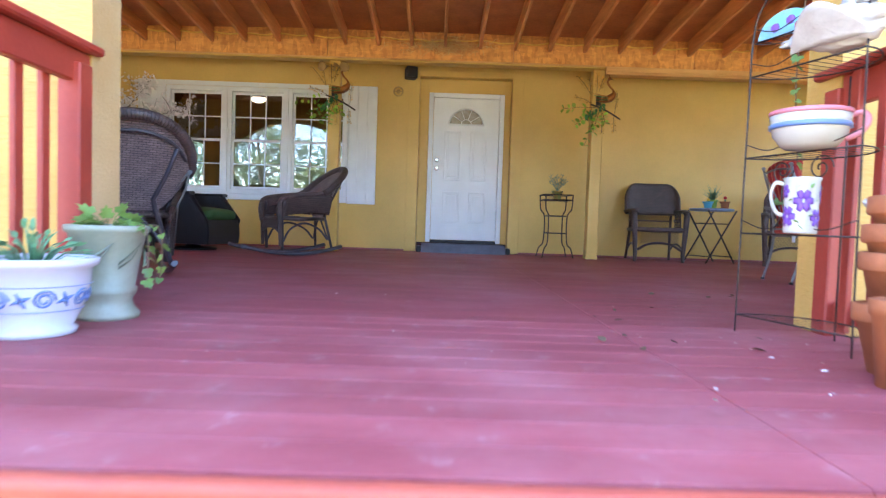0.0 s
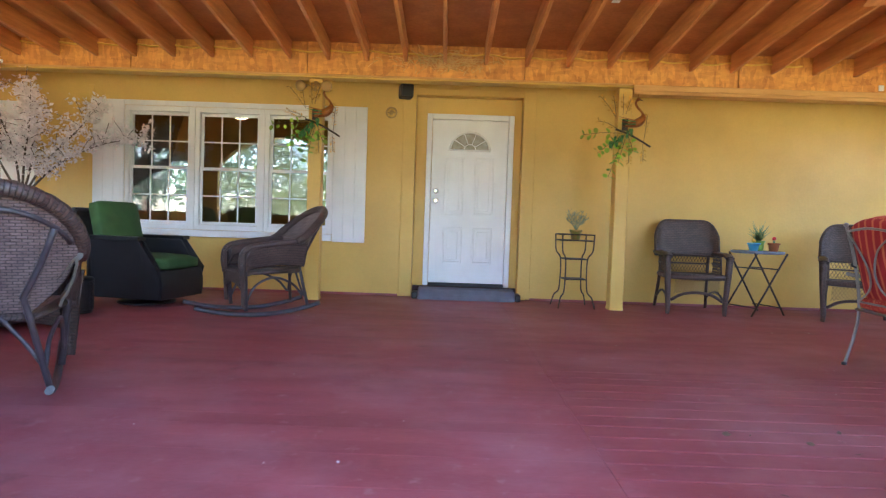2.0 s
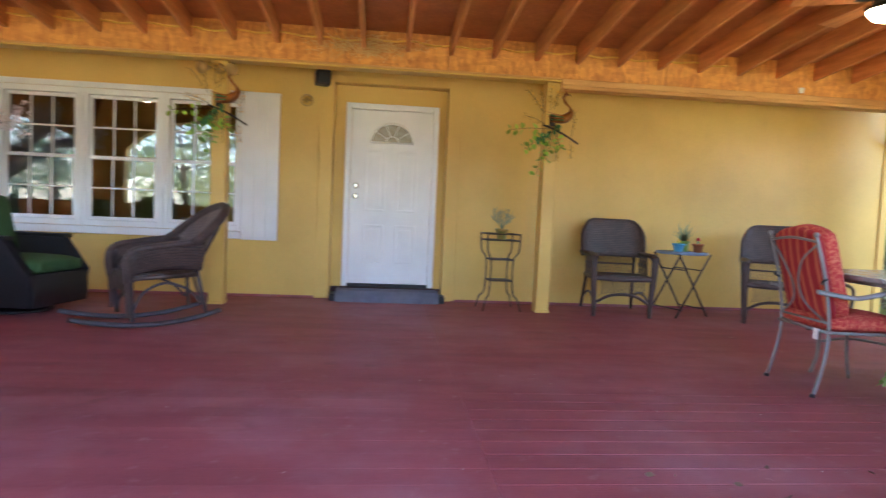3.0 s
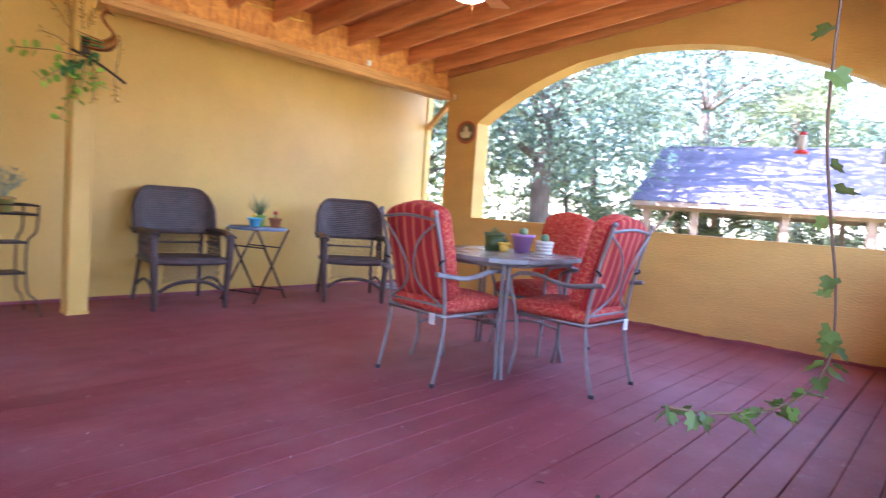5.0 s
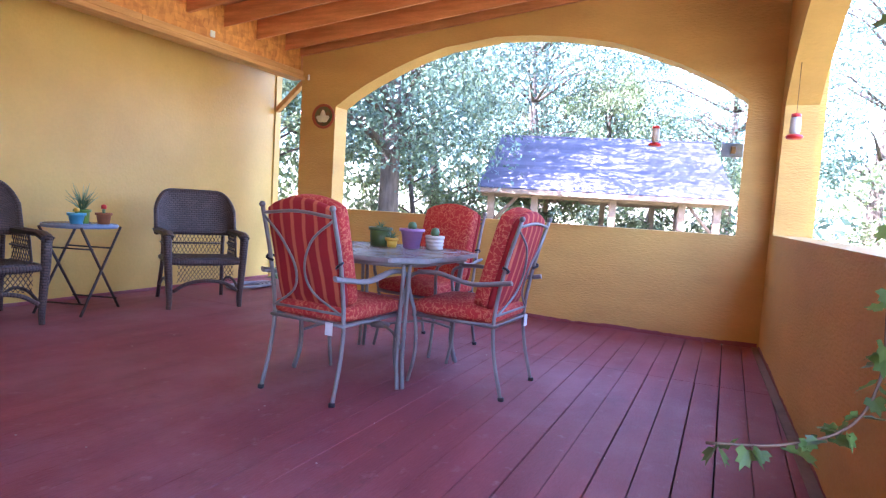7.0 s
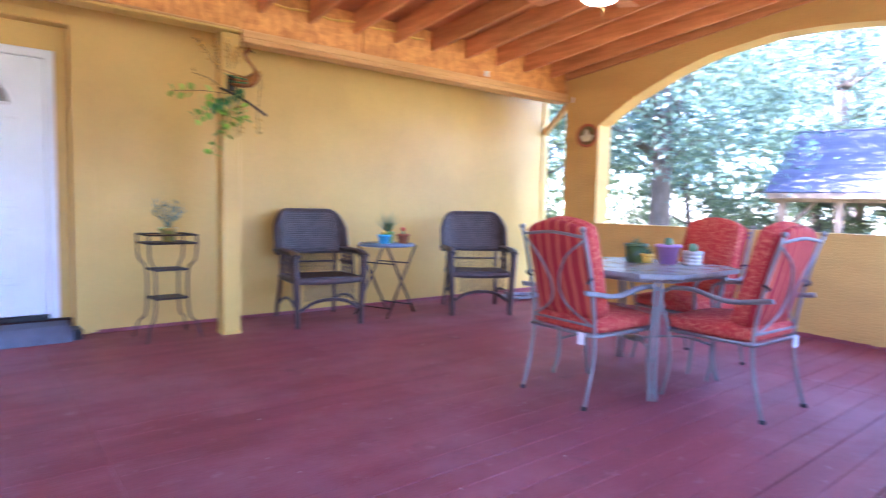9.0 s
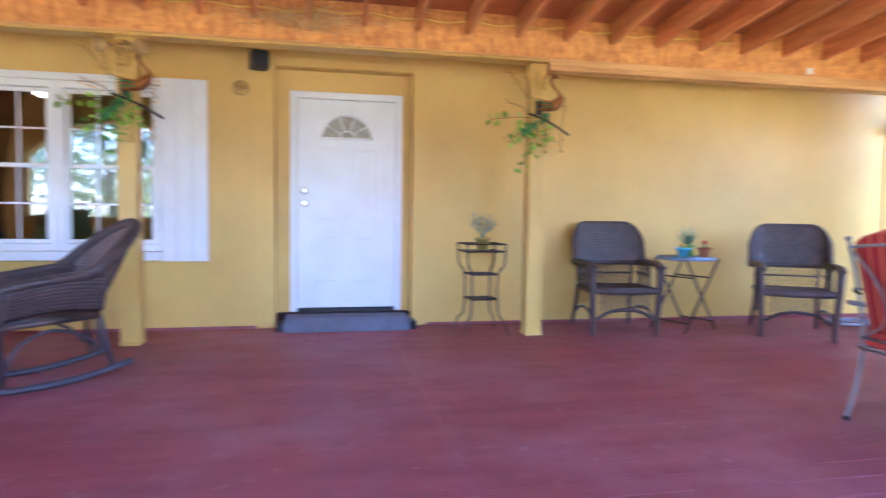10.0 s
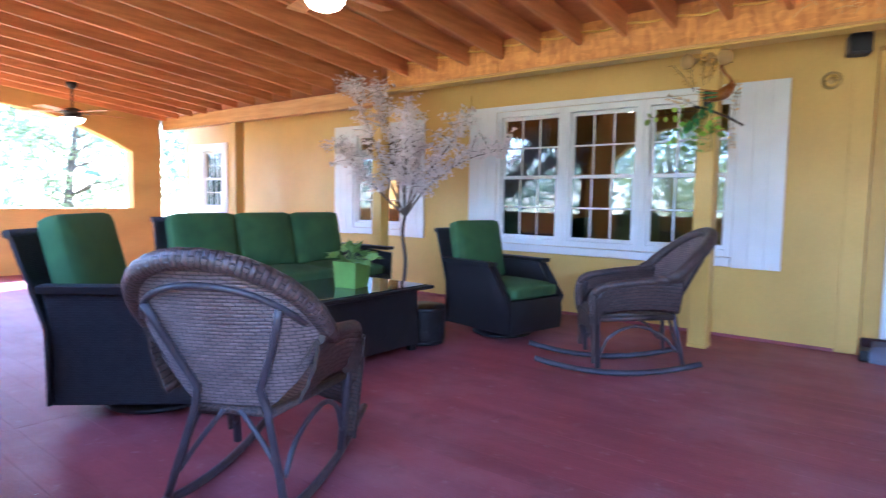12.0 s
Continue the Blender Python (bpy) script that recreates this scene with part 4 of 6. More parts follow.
def wicker_sofa(m, label):
    t = thing("sofa", label, "sofa", m, "black wicker lounge set")
    w = 1.06
    weave_tub(lambda u, v: (-w + 2 * w * u, 0.40 + 0.02 * math.sin(math.pi * v), 0.06 + 0.28 * v), 80, 22, "front_panel", t)
    weave_tub(lambda u, v: (-w + 2 * w * u, -0.40 - 0.12 * v, 0.06 + 0.88 * v), 80, 44, "back_panel", t)
    part("top_rail", tube([(-w - 0.01, -0.525, 0.945), (w + 0.01, -0.525, 0.945)], 0.025, 8), BLACKWICK, t)
    part("deck", box((-w, -0.40, 0.30), (w, 0.39, 0.345)), BLACKWICK, t)
    for s in (-1, 1):
        weave_tub(lambda u, v, s=s: (s * (w + 0.02 * v), -0.42 + 0.83 * u, 0.06 + (0.58 - 0.06 * u) * v), 44, 30, "side_panel", t)
        part("armrest", box((s * (w - 0.015) - 0.06, -0.45, 0.615), (s * (w - 0.015) + 0.06, 0.43, 0.65), 0.012, None, 2), BLACKWICK, t)
        for y in (-0.36, 0.36):
            part("foot", box((s * (w - 0.06) - 0.03, y - 0.03, 0), (s * (w - 0.06) + 0.03, y + 0.03, 0.07), 0.006), BLACK, t)
    for i in range(3):
        a = -0.985 + i * 0.66
        part("seat_cushion", cushion((a, -0.30, 0.346), (a + 0.65, 0.42, 0.47), 0.045, 0.03), GREENFAB, t, "thick green seat cushion")
        part("back_cushion", moved(cushion((-0.325, -0.08, 0.0), (0.325, 0.08, 0.56), 0.05, 0.04, ((-0.35, 0.15), (0.35, 0.15))), pose(a + 0.325, -0.30, 0.45, 12)), GREENFAB, t, "tufted green back cushion")
    return t


wicker_sofa(facing(-4.95, 5.93, 1, 0.0), "long black wicker sofa with three green cushions")

# low table with a glass top
t = thing("coffee_table", "low black wicker fire table with a dark glass top", "coffee table", pose(-3.42, 5.12, 0), "black wicker lounge set")
part("tabletop", box((-0.44, -0.72, 0.475), (0.44, 0.72, 0.50), 0.008, None, 2), BLACKWICK, t)
part("glass_top", box((-0.40, -0.68, 0.501), (0.40, 0.68, 0.508), 0.002), mat("dark_table_glass", (0.03, 0.035, 0.035), 0.04, None, 3, 30, 0.0), t, "dark glossy glass")
for s in (-1, 1):
    weave_tub(lambda u, v, s=s: (s * (0.36 - 0.02 * v), -0.62 + 1.24 * u, 0.05 + 0.42 * v), 56, 26, "side_panel", t)
    weave_tub(lambda u, v, s=s: (-0.36 + 0.72 * u, s * (0.62 - 0.02 * v), 0.05 + 0.42 * v), 36, 26, "end_panel", t)
    for y in (-0.58, 0.58):
        part("foot", box((s * 0.33 - 0.03, y - 0.03, 0), (s * 0.33 + 0.03, y + 0.03, 0.055), 0.005), BLACK, t)
part("plinth", box((-0.34, -0.60, 0.05), (0.34, 0.60, 0.10)), BLACK, t)

# small wicker stool pushed under the table
t = thing("wicker_stool", "small dark wicker stool at the table's end", "stool", pose(-3.2, 5.97, 0))
weave_tub(lambda u, v: (0.17 * math.cos(2 * math.pi * u), 0.17 * math.sin(2 * math.pi * u), 0.03 + 0.25 * v), 60, 14, "drum", t)
part("seat", lathe([(0.0, 0.27), (0.18, 0.27), (0.185, 0.29), (0.17, 0.305), (0.0, 0.31)], 32), BLACKWICK, t)
part("base", lathe([(0.0, 0.0), (0.17, 0.0), (0.17, 0.035), (0.0, 0.035)], 24), BLACK, t)


# ---- plants in pots ----
def pothos(name, parent, at, r, count, size, material=LEAF, spill=0.5):
    """A clump of heart-shaped leaves on thin stems."""
    spots, stems = [], bmesh.new()
    for i in range(count):
        a, q = random.uniform(0, 2 * math.pi), random.random() ** 0.6
        base = Vector((at[0] + 0.3 * r * q * math.cos(a), at[1] + 0.3 * r * q * math.sin(a), at[2]))
        tip = Vector((at[0] + r * q * math.cos(a), at[1] + r * q * math.sin(a), at[2] + r * (0.75 - spill * q) * random.uniform(0.5, 1.3)))
        tube([base, (base + tip) / 2 + Vector((0, 0, 0.02)), tip], 0.0022, 4, stems)
        spots.append((tip, (tip - base) + Vector((0, 0, -0.3 * r)), size * random.uniform(0.7, 1.25)))
    tagged(part("foliage_stem", stems, material, parent), kind="stuff")
    tagged(leaves(name, spots, IVY if size > 0.05 else OVAL, material, parent), kind="stuff")


t = thing("square_planter", "square apple-green planter with a leafy pothos", "plant pot", pose(-3.33, 5.30, 0.509, 0, 0, 12))
bm = bmesh.new()
vs = [bm.verts.new((sx * q, sy * q, z)) for q, z in ((0.088, 0), (0.10, 0.19), (0.088, 0.19), (0.084, 0.165)) for sx, sy in ((-1, -1), (1, -1), (1, 1), (-1, 1))]
bm.faces.new(vs[:4][::-1])
for k in range(3):
    for i in range(4):
        bm.faces.new((vs[4 * k + i], vs[4 * k + (i + 1) % 4], vs[4 * k + 4 + (i + 1) % 4], vs[4 * k + 4 + i]))
bm.faces.new(vs[12:])
part("pot", bm, LEAFGREEN, t)
pothos("foliage", t, (0, 0, 0.17), 0.17, 34, 0.075)

# artificial blossom tree against the wall
t = thing("blossom_tree", "artificial white blossom tree with bare brown branches", "artificial tree", pose(-4.41, 7.06, 0))
part("pot", lathe(pot_profile(0.11, 0.15, 0.24), 28), BLACK, t)
part("soil", lathe([(0.0, 0.0), (0.13, 0.0), (0.0, 0.012)], 20, None, (0, 0, 0.21)), SOIL, t)
trunk = bmesh.new()
tube(curve([(0, 0, 0.2), (0.02, 0.01, 0.5), (-0.02, 0.0, 0.8), (0.0, 0.02, 1.0)], 5), 0.022, 8, trunk, taper=0.017)
tips, fl = [], []
limbs = [((-0.3, 0.0, 1.5), (-0.75, 0.05, 2.25), (-0.9, 0.05, 2.48)), ((-0.15, 0.1, 1.5), (-0.45, 0.15, 2.1), (-0.55, 0.1, 2.4)), ((0.05, 0.1, 1.4), (-0.05, 0.2, 1.8), (-0.1, 0.2, 2.15)),
         ((0.25, 0.0, 1.35), (0.55, 0.05, 1.7), (0.75, 0.1, 1.98)), ((0.35, -0.02, 1.3), (0.75, 0.05, 1.55), (1.2, 0.1, 1.66)), ((-0.35, -0.1, 1.3), (-0.7, -0.1, 1.6), (-0.95, -0.1, 1.75)), ((0.15, -0.15, 1.4), (0.3, -0.3, 1.7), (0.35, -0.35, 2.0))]
for l in limbs:
    pts = curve([(0, 0.02, 0.98), *l], 6)
    tube(pts, 0.013, 6, trunk, taper=0.003)
    for i in range(5, len(pts)):
        for _ in range(2):
            d = Vector((random.uniform(-1, 1), random.uniform(-0.7, 0.5), random.uniform(-0.2, 0.9))).normalized() * random.uniform(0.08, 0.26)
            q = pts[i] + d
            tube([pts[i], (pts[i] + q) / 2 + Vector((0, 0, 0.015)), q], 0.003, 4, trunk)
            for _ in range(36):
                c = pts[i] + d * random.random() + Vector([random.gauss(0, 0.028) for _ in range(3)])
                fl.append((c, Vector([random.uniform(-1, 1) for _ in range(3)]), random.uniform(0.03, 0.055)))
part("trunk", trunk, BARK, t)
leaves("blossoms", fl, DIAMOND, BLOSSOM, t, "white silk blossoms")


# ---- patio dining set ----
def patio_chair(m, label):
    """Metal-framed chair with red cushions, facing +y."""
    t = thing("patio_chair", label, "chair", m, "chairs round the patio table")
    for s in (-1, 1):
        part("back_post", tube(curve([(0.235 * s, -0.30, 0.0), (0.232 * s, -0.245, 0.22), (0.228 * s, -0.23, 0.42), (0.228 * s, -0.275, 0.70), (0.225 * s, -0.345, 0.945)], 5), 0.0108), METAL, t)
        part("finial", lathe([(0, -0.016), (0.012, -0.012), (0.017, 0), (0.012, 0.012), (0, 0.016)], 12, None, (0.225 * s, -0.348, 0.957)), METAL, t)
        part("front_leg", tube(curve([(0.24 * s, 0.27, 0.0), (0.232 * s, 0.235, 0.18), (0.245 * s, 0.24, 0.38), (0.265 * s, 0.275, 0.53), (0.27 * s, 0.27, 0.60), (0.275 * s, 0.21, 0.632)], 5), 0.0108), METAL, t)
        part("armrest", tube(curve([(0.275 * s, 0.215, 0.632), (0.285 * s, 0.08, 0.638), (0.27 * s, -0.10, 0.60), (0.235 * s, -0.255, 0.615), (0.235 * s, -0.32, 0.625)], 5), 0.0105, 8, flat=1.6), METAL, t)
        part("side_bar", tube([(0.228 * s, -0.235, 0.385), (0.24 * s, 0.24, 0.385)], 0.009), METAL, t)
        part("scroll", tube(curve([(0.22 * s, -0.335, 0.90), (0.10 * s, -0.338, 0.80), (0.03 * s, -0.305, 0.66), (0.06 * s, -0.272, 0.54), (0.215 * s, -0.24, 0.44)], 6), 0.0065, 6), METAL, t)
        part("foot_cap", lathe([(0, 0), (0.017, 0), (0.017, 0.016), (0.012, 0.02)], 12, None, (0.235 * s, -0.30, 0)), BLACK, t)
    part("top_bar", tube(curve([(-0.225, -0.335, 0.915), (0, -0.345, 0.935), (0.225, -0.335, 0.915)], 5), 0.0085), METAL, t)
    part("low_bar", tube([(-0.228, -0.235, 0.44), (0.228, -0.235, 0.44)], 0.009), METAL, t)
    part("seat_frame", tube([(-0.235, -0.24, 0.385), (0.235, -0.24, 0.385), (0.245, 0.25, 0.385), (-0.245, 0.25, 0.385)], 0.010, 8, None, True), METAL, t)
    part("seat_cushion", cushion((-0.24, -0.24, 0.392), (0.24, 0.275, 0.475), 0.034, 0.026), REDFAB, t, "red floral seat cushion")
    # the back pad: printed in front, striped behind, with an arched top
    def pad(y0, y1):
        bm = cushion((-0.218, y0, 0.0), (0.218, y1, 0.51), 0.03, 0.014)
        for v in bm.verts:
            if v.co.z > 0.40:
                v.co.z += 0.055 * (1 - (v.co.x / 0.215) ** 2) * (v.co.z - 0.40) / 0.12
        return moved(bm, pose(0, -0.162, 0.465, 15))
    part("back_cushion", pad(-0.012, 0.085), REDFAB, t, "red floral back cushion")
    part("cushion_back", pad(-0.05, -0.008), REDSTRIPE, t, "red striped cushion backing")
    part("tag", box((0.145, -0.268, 0.335), (0.19, -0.263, 0.40), 0.001), WHITE, t, "white sewn-in label")
    for s in (-1, 1):
        part("tie", tube(curve([(0.21 * s, -0.255, 0.69), (0.238 * s, -0.27, 0.70), (0.232 * s, -0.295, 0.685), (0.205 * s, -0.275, 0.67)], 4), 0.007, 6), BLACK, t, "dark cloth tie")
    return t


patio_chair(facing(3.06, 4.70, 0.998, -0.058), "pewter metal patio chair with red floral cushions")
patio_chair(facing(3.574, 4.117, 0.038, 1), "pewter metal patio chair with red floral cushions and a white tag")
patio_chair(facing(4.18, 4.72, -0.985, 0.17), "pewter metal patio chair with red floral cushions, back to the arch")

t = thing("patio_table", "square pewter metal patio table with a grey stone top", "table", pose(3.54, 4.712, 0))
bm = bmesh.new()
q, c = 0.49, 0.16
ring = [(q, -q + c), (q, q - c), (q - c, q), (-q + c, q), (-q, q - c), (-q, -q + c), (-q + c, -q), (q - c, -q)]
lo_r, hi_r = [bm.verts.new((x, y, 0.692)) for x, y in ring], [bm.verts.new((x, y, 0.718)) for x, y in ring]
bm.faces.new(lo_r[::-1]), bm.faces.new(hi_r)
for i in range(8):
    bm.faces.new((lo_r[i], lo_r[(i + 1) % 8], hi_r[(i + 1) % 8], hi_r[i]))
bmesh.ops.bevel(bm, geom=bm.edges[:], offset=0.006, segments=2, affect="EDGES")
part("tabletop", bm, SLATE, t, "mottled grey stone top")
part("apron", tube([(x * 0.86, y * 0.86, 0.677) for x, y in ring], 0.014, 8, None, True), METAL, t)
for sx in (-1, 1):
    for sy in (-1, 1):
        leg = bmesh.new()
        for d in (-0.011, 0.011):
            tube(curve([(sx * 0.36 + d, sy * 0.36 - d * sx * sy, 0.0), (sx * 0.335 + d, sy * 0.335 - d * sx * sy, 0.15), (sx * 0.345 + d, sy * 0.345 - d * sx * sy, 0.4), (sx * 0.37 + d, sy * 0.37 - d * sx * sy, 0.677)], 5), 0.0115, 8, leg)
        part("leg", leg, METAL, t)
        part("stretcher", tube(curve([(sx * 0.34, sy * 0.34, 0.22), (sx * 0.2, sy * 0.2, 0.27), (0, 0, 0.25)], 5), 0.009, 6), METAL, t)
part("hub", lathe([(0, 0.23), (0.06, 0.24), (0.06, 0.26), (0, 0.27)], 20), METAL, t)


def spiky(parent, at, n, length, width, material=SUCC, spread=0.9):
    """Aloe: stiff pointed leaves from one heart."""
    bm = bmesh.new()
    for i in range(n):
        a, e = i * 2.4, 0.25 + spread * i / n
        d = Vector((math.sin(e) * math.cos(a), math.sin(e) * math.sin(a), math.cos(e)))
        l = length * (1.0 - 0.35 * i / n)
        tube([Vector(at), Vector(at) + d * l * 0.5 + Vector((0, 0, 0.01)), Vector(at) + d * l], width, 5, bm, taper=0.001, flat=0.45)
    return part("foliage", bm, material, parent)


def small_pot(x, y, z, r0, r1, h, material, label, plant, ribs=0):
    t = thing("plant_pot", label, "plant pot", pose(x, y, z), "small pots")
    prof = pot_profile(r0, r1, h, 0.012, 0.008)
    if ribs:
        prof = [(r0 + (r1 - r0) * i / (4 * ribs) + 0.004 * (1 if i % 4 in (1, 2) else 0), h * i / (4 * ribs)) for i in range(4 * ribs + 1)] + [(r1 - 0.008, h), (r1 - 0.01, h * 0.9)]
    part("pot", lathe(prof, 26), material, t)
    part("soil", lathe([(0.0, 0), (r1 - 0.01, 0), (0, 0.006)], 16, None, (0, 0, h * 0.86)), SOIL, t)
    if plant == "aloe":
        spiky(t, (0, 0, h * 0.86), 18, 0.24, 0.011, spread=0.75)
        spiky(t, (0, 0, h * 0.86 + 0.06), 12, 0.15, 0.009, spread=1.1)
    elif plant == "cactus":
        bm = lathe([(0.0, 0), (0.022, 0.005), (0.03, 0.03), (0.022, 0.055), (0, 0.062)], 12, None, (0, 0, h * 0.87))
        lathe([(0.0, 0), (0.016, 0.005), (0.02, 0.02), (0.012, 0.042), (0, 0.046)], 10, bm, (0.03, 0.012, h * 0.87))
        part("cactus", bm, SUCC, t)
    elif plant == "grafted_red":
        part("stem", lathe([(0.011, 0), (0.011, 0.045), (0.0, 0.05)], 8, None, (0, 0, h * 0.87)), SUCC, t)
        part("graft", lathe([(0, 0), (0.02, 0.004), (0.02, 0.03), (0, 0.04)], 10, None, (0, 0, h * 0.87 + 0.04)), REDPLASTIC, t, "red grafted cactus head")
    elif plant == "grafted_yellow":
        part("stem", lathe([(0.010, 0), (0.010, 0.02), (0.0, 0.025)], 8, None, (0, 0, h * 0.87)), SUCC, t)
        part("graft", lathe([(0, 0), (0.02, 0.004), (0.02, 0.025), (0, 0.035)], 10, None, (0, 0, h * 0.87 + 0.018)), YELLOW, t, "yellow grafted cactus head")
    elif plant == "rosette":
        spiky(t, (0, 0, h * 0.86), 14, 0.07, 0.009, spread=1.2)
    return t


TZ = 0.719
small_pot(3.765, 4.645, TZ, 0.052, 0.075, 0.125, LILAC, "lilac ceramic pot with a small cactus on the patio table", "cactus")
small_pot(3.835, 4.515, TZ, 0.052, 0.062, 0.09, CREAM, "white ribbed pot with a small succulent on the patio table", "cactus", 4)
small_pot(3.725, 4.855, TZ, 0.062, 0.07, 0.12, OLIVE, "dull green tin pot with succulents on the patio table", "rosette")
small_pot(3.705, 4.755, TZ, 0.03, 0.036, 0.06, YELLOW, "tiny yellow pot on the patio table", "rosette")


# ---- wicker armchairs along the wall, with a bistro table ----
def lattice(fn, n, m, r, bm=None):
    """Crossed strands over fn(u, v)."""
    bm = bm or bmesh.new()
    for i in range(-m, n + 1):
        for d in (1, -1):
            pts = []
            for k in range(9):
                v = k / 8
                u = (i + (v if d > 0 else 1 - v) * m) / n
                if 0 <= u <= 1:
                    pts.append(fn(u, v))
            if len(pts) > 1:
                tube(pts, r, 4, bm)
    return bm


def wicker_armchair(m, label):
    t = thing("wicker_armchair", label, "armchair", m, "wicker armchairs by the wall")

    def shell(u, v):
        a = (u - 0.5) * 2
        x = 0.32 * math.sin(a * 1.25) / math.sin(1.25)
        y = -0.27 - 0.055 * v + 0.20 * max(abs(a) - 0.25, 0) ** 2
        z = 0.585 + 0.36 * v * (1 - 0.45 * max(abs(a) - 0.45, 0) ** 2 / 0.3)
        return (x, y, z)

    part("backrest", sheet(shell, 60, 26, 0.026, 0.0024), WICKER, t)
    part("back_roll", tube([Vector(shell(0, v / 8)) for v in range(0, 8)] + [Vector(shell(u / 24, 1)) for u in range(25)] + [Vector(shell(1, v / 8)) for v in range(7, -1, -1)], 0.019, 10), WICKER, t)
    part("back_base", tube([shell(u / 20, 0) for u in range(21)], 0.022, 8), WICKER, t)
    part("seat", sheet(lambda u, v: ((-0.26 + 0.52 * u) * (0.92 + 0.08 * v), -0.25 + 0.52 * v, 0.385 + 0.012 * v - 0.02 * math.sin(math.pi * u) * math.sin(math.pi * v)), 40, 36, 0.02, 0.002), WICKER, t)
    part("seat_roll", tube(curve([(-0.27, -0.2, 0.375), (-0.275, 0.2, 0.38), (-0.22, 0.275, 0.38), (0, 0.285, 0.375), (0.22, 0.275, 0.38), (0.275, 0.2, 0.38), (0.27, -0.2, 0.375)], 5), 0.026, 8), WICKER, t)
    part("back_lattice", lattice(lambda u, v: (-0.235 + 0.47 * u, -0.262, 0.40 + 0.18 * v), 15, 3, 0.0032), WICKER, t)
    part("apron_lattice", lattice(lambda u, v: (-0.22 + 0.44 * u, 0.265, 0.21 + 0.03 * math.sin(math.pi * u) + (0.15 - 0.03 * math.sin(math.pi * u)) * v), 15, 3, 0.003), WICKER, t)
    part("front_arch", tube(curve([(-0.25, 0.27, 0.14), (-0.14, 0.275, 0.205), (0, 0.275, 0.225), (0.14, 0.275, 0.205), (0.25, 0.27, 0.14)], 5), 0.015, 8), WICKER, t)
    part("back_bar", tube([(-0.24, -0.262, 0.49), (0.24, -0.262, 0.49)], 0.008, 6), WICKER, t)
    for s in (-1, 1):
        part("front_leg", tube(curve([(0.275 * s, 0.265, 0.0), (0.272 * s, 0.265, 0.08), (0.28 * s, 0.27, 0.22), (0.29 * s, 0.275, 0.4), (0.30 * s, 0.265, 0.585)], 4), 0.020, 8, taper=0.036), WICKER, t)
        part("back_leg", tube([(0.27 * s, -0.36, 0.0), (0.245 * s, -0.27, 0.38), (0.25 * s, -0.265, 0.60)], 0.017, 8), WICKER, t)
        part("armrest", sheet(lambda u, v, s=s: (s * (0.265 + 0.075 * v - 0.01 * u), -0.20 + 0.49 * u, 0.60 + 0.012 * math.sin(math.pi * v) - 0.03 * max(u - 0.8, 0) / 0.2), 30, 8, 0.03, 0.0015), WICKER, t)
        part("side_lattice", lattice(lambda u, v, s=s: (0.275 * s, -0.20 + 0.26 * u + 0.06 * (1 - v) * u, 0.40 + 0.19 * v), 8, 3, 0.003), WICKER, t)
        part("side_bar", tube([(0.275 * s, -0.22, 0.50), (0.275 * s, 0.07, 0.495)], 0.008, 6), WICKER, t)
        part("side_stay", tube([(0.272 * s, 0.115, 0.40), (0.275 * s, 0.065, 0.59)], 0.009, 6), WICKER, t)
        part("stretcher", tube(curve([(0.272 * s, 0.25, 0.13), (0.268 * s, 0.08, 0.20), (0.262 * s, -0.12, 0.20), (0.262 * s, -0.32, 0.12)], 5), 0.012, 6), WICKER, t)
    return t


wicker_armchair(facing(2.705, 7.43, -0.127, -0.992) @ Matrix.Scale(1.05, 4), "dark brown wicker armchair with open lattice sides, empty")
wicker_armchair(facing(4.288, 7.07, -0.519, -0.855) @ Matrix.Scale(1.05, 4), "dark brown wicker armchair with open lattice sides, empty")

t = thing("bistro_table", "round folding bistro table with blue mosaic top", "side table", pose(3.42, 7.42, 0, 0, 0, 20))
part("top_rim", lathe([(0.0, 0.662), (0.262, 0.662), (0.268, 0.675), (0.262, 0.69), (0.25, 0.686), (0.0, 0.686)], 40), mat("blue_grey_enamel", (0.20, 0.27, 0.37), 0.35, (0.15, 0.20, 0.28), 9, 60, 0.1), t, "blue-grey enamelled rim")
part("mosaic", lathe([(0.0, 0.687), (0.25, 0.687), (0.25, 0.691), (0.0, 0.691)], 40), mat("mosaic_tile", (0.30, 0.40, 0.52), 0.25, (0.10, 0.13, 0.18), 22, 60, 0.2, spread=0.2), t, "grey-blue mosaic tiles")
for y in (-0.19, 0.19):
    for s in (-1, 1):
        part("leg", tube([(-0.24 * s, y * (1.0 if s > 0 else 0.9), 0.0), (0.22 * s, y * (1.0 if s > 0 else 0.9), 0.668)], 0.010, 8), IRON, t)
for s in (-1, 1):
    part("cross_bar", tube([(-0.18 * s, -0.19, 0.085), (-0.18 * s, 0.19, 0.085)], 0.007, 6), IRON, t)
    part("cross_bar", tube([(0.11 * s, -0.19, 0.50), (0.11 * s, 0.19, 0.50)], 0.007, 6), IRON, t)
small_pot(3.33, 7.33, 0.692, 0.042, 0.058, 0.085, SKYBLUE, "sky blue clay pot with a yellow grafted cactus", "grafted_yellow")
small_pot(3.42, 7.40, 0.692, 0.046, 0.055, 0.11, LEAFGREEN, "green pot with a spiky aloe", "aloe")
small_pot(3.53, 7.30, 0.692, 0.042, 0.054, 0.09, TERRA, "terracotta pot with a red grafted cactus", "grafted_red")

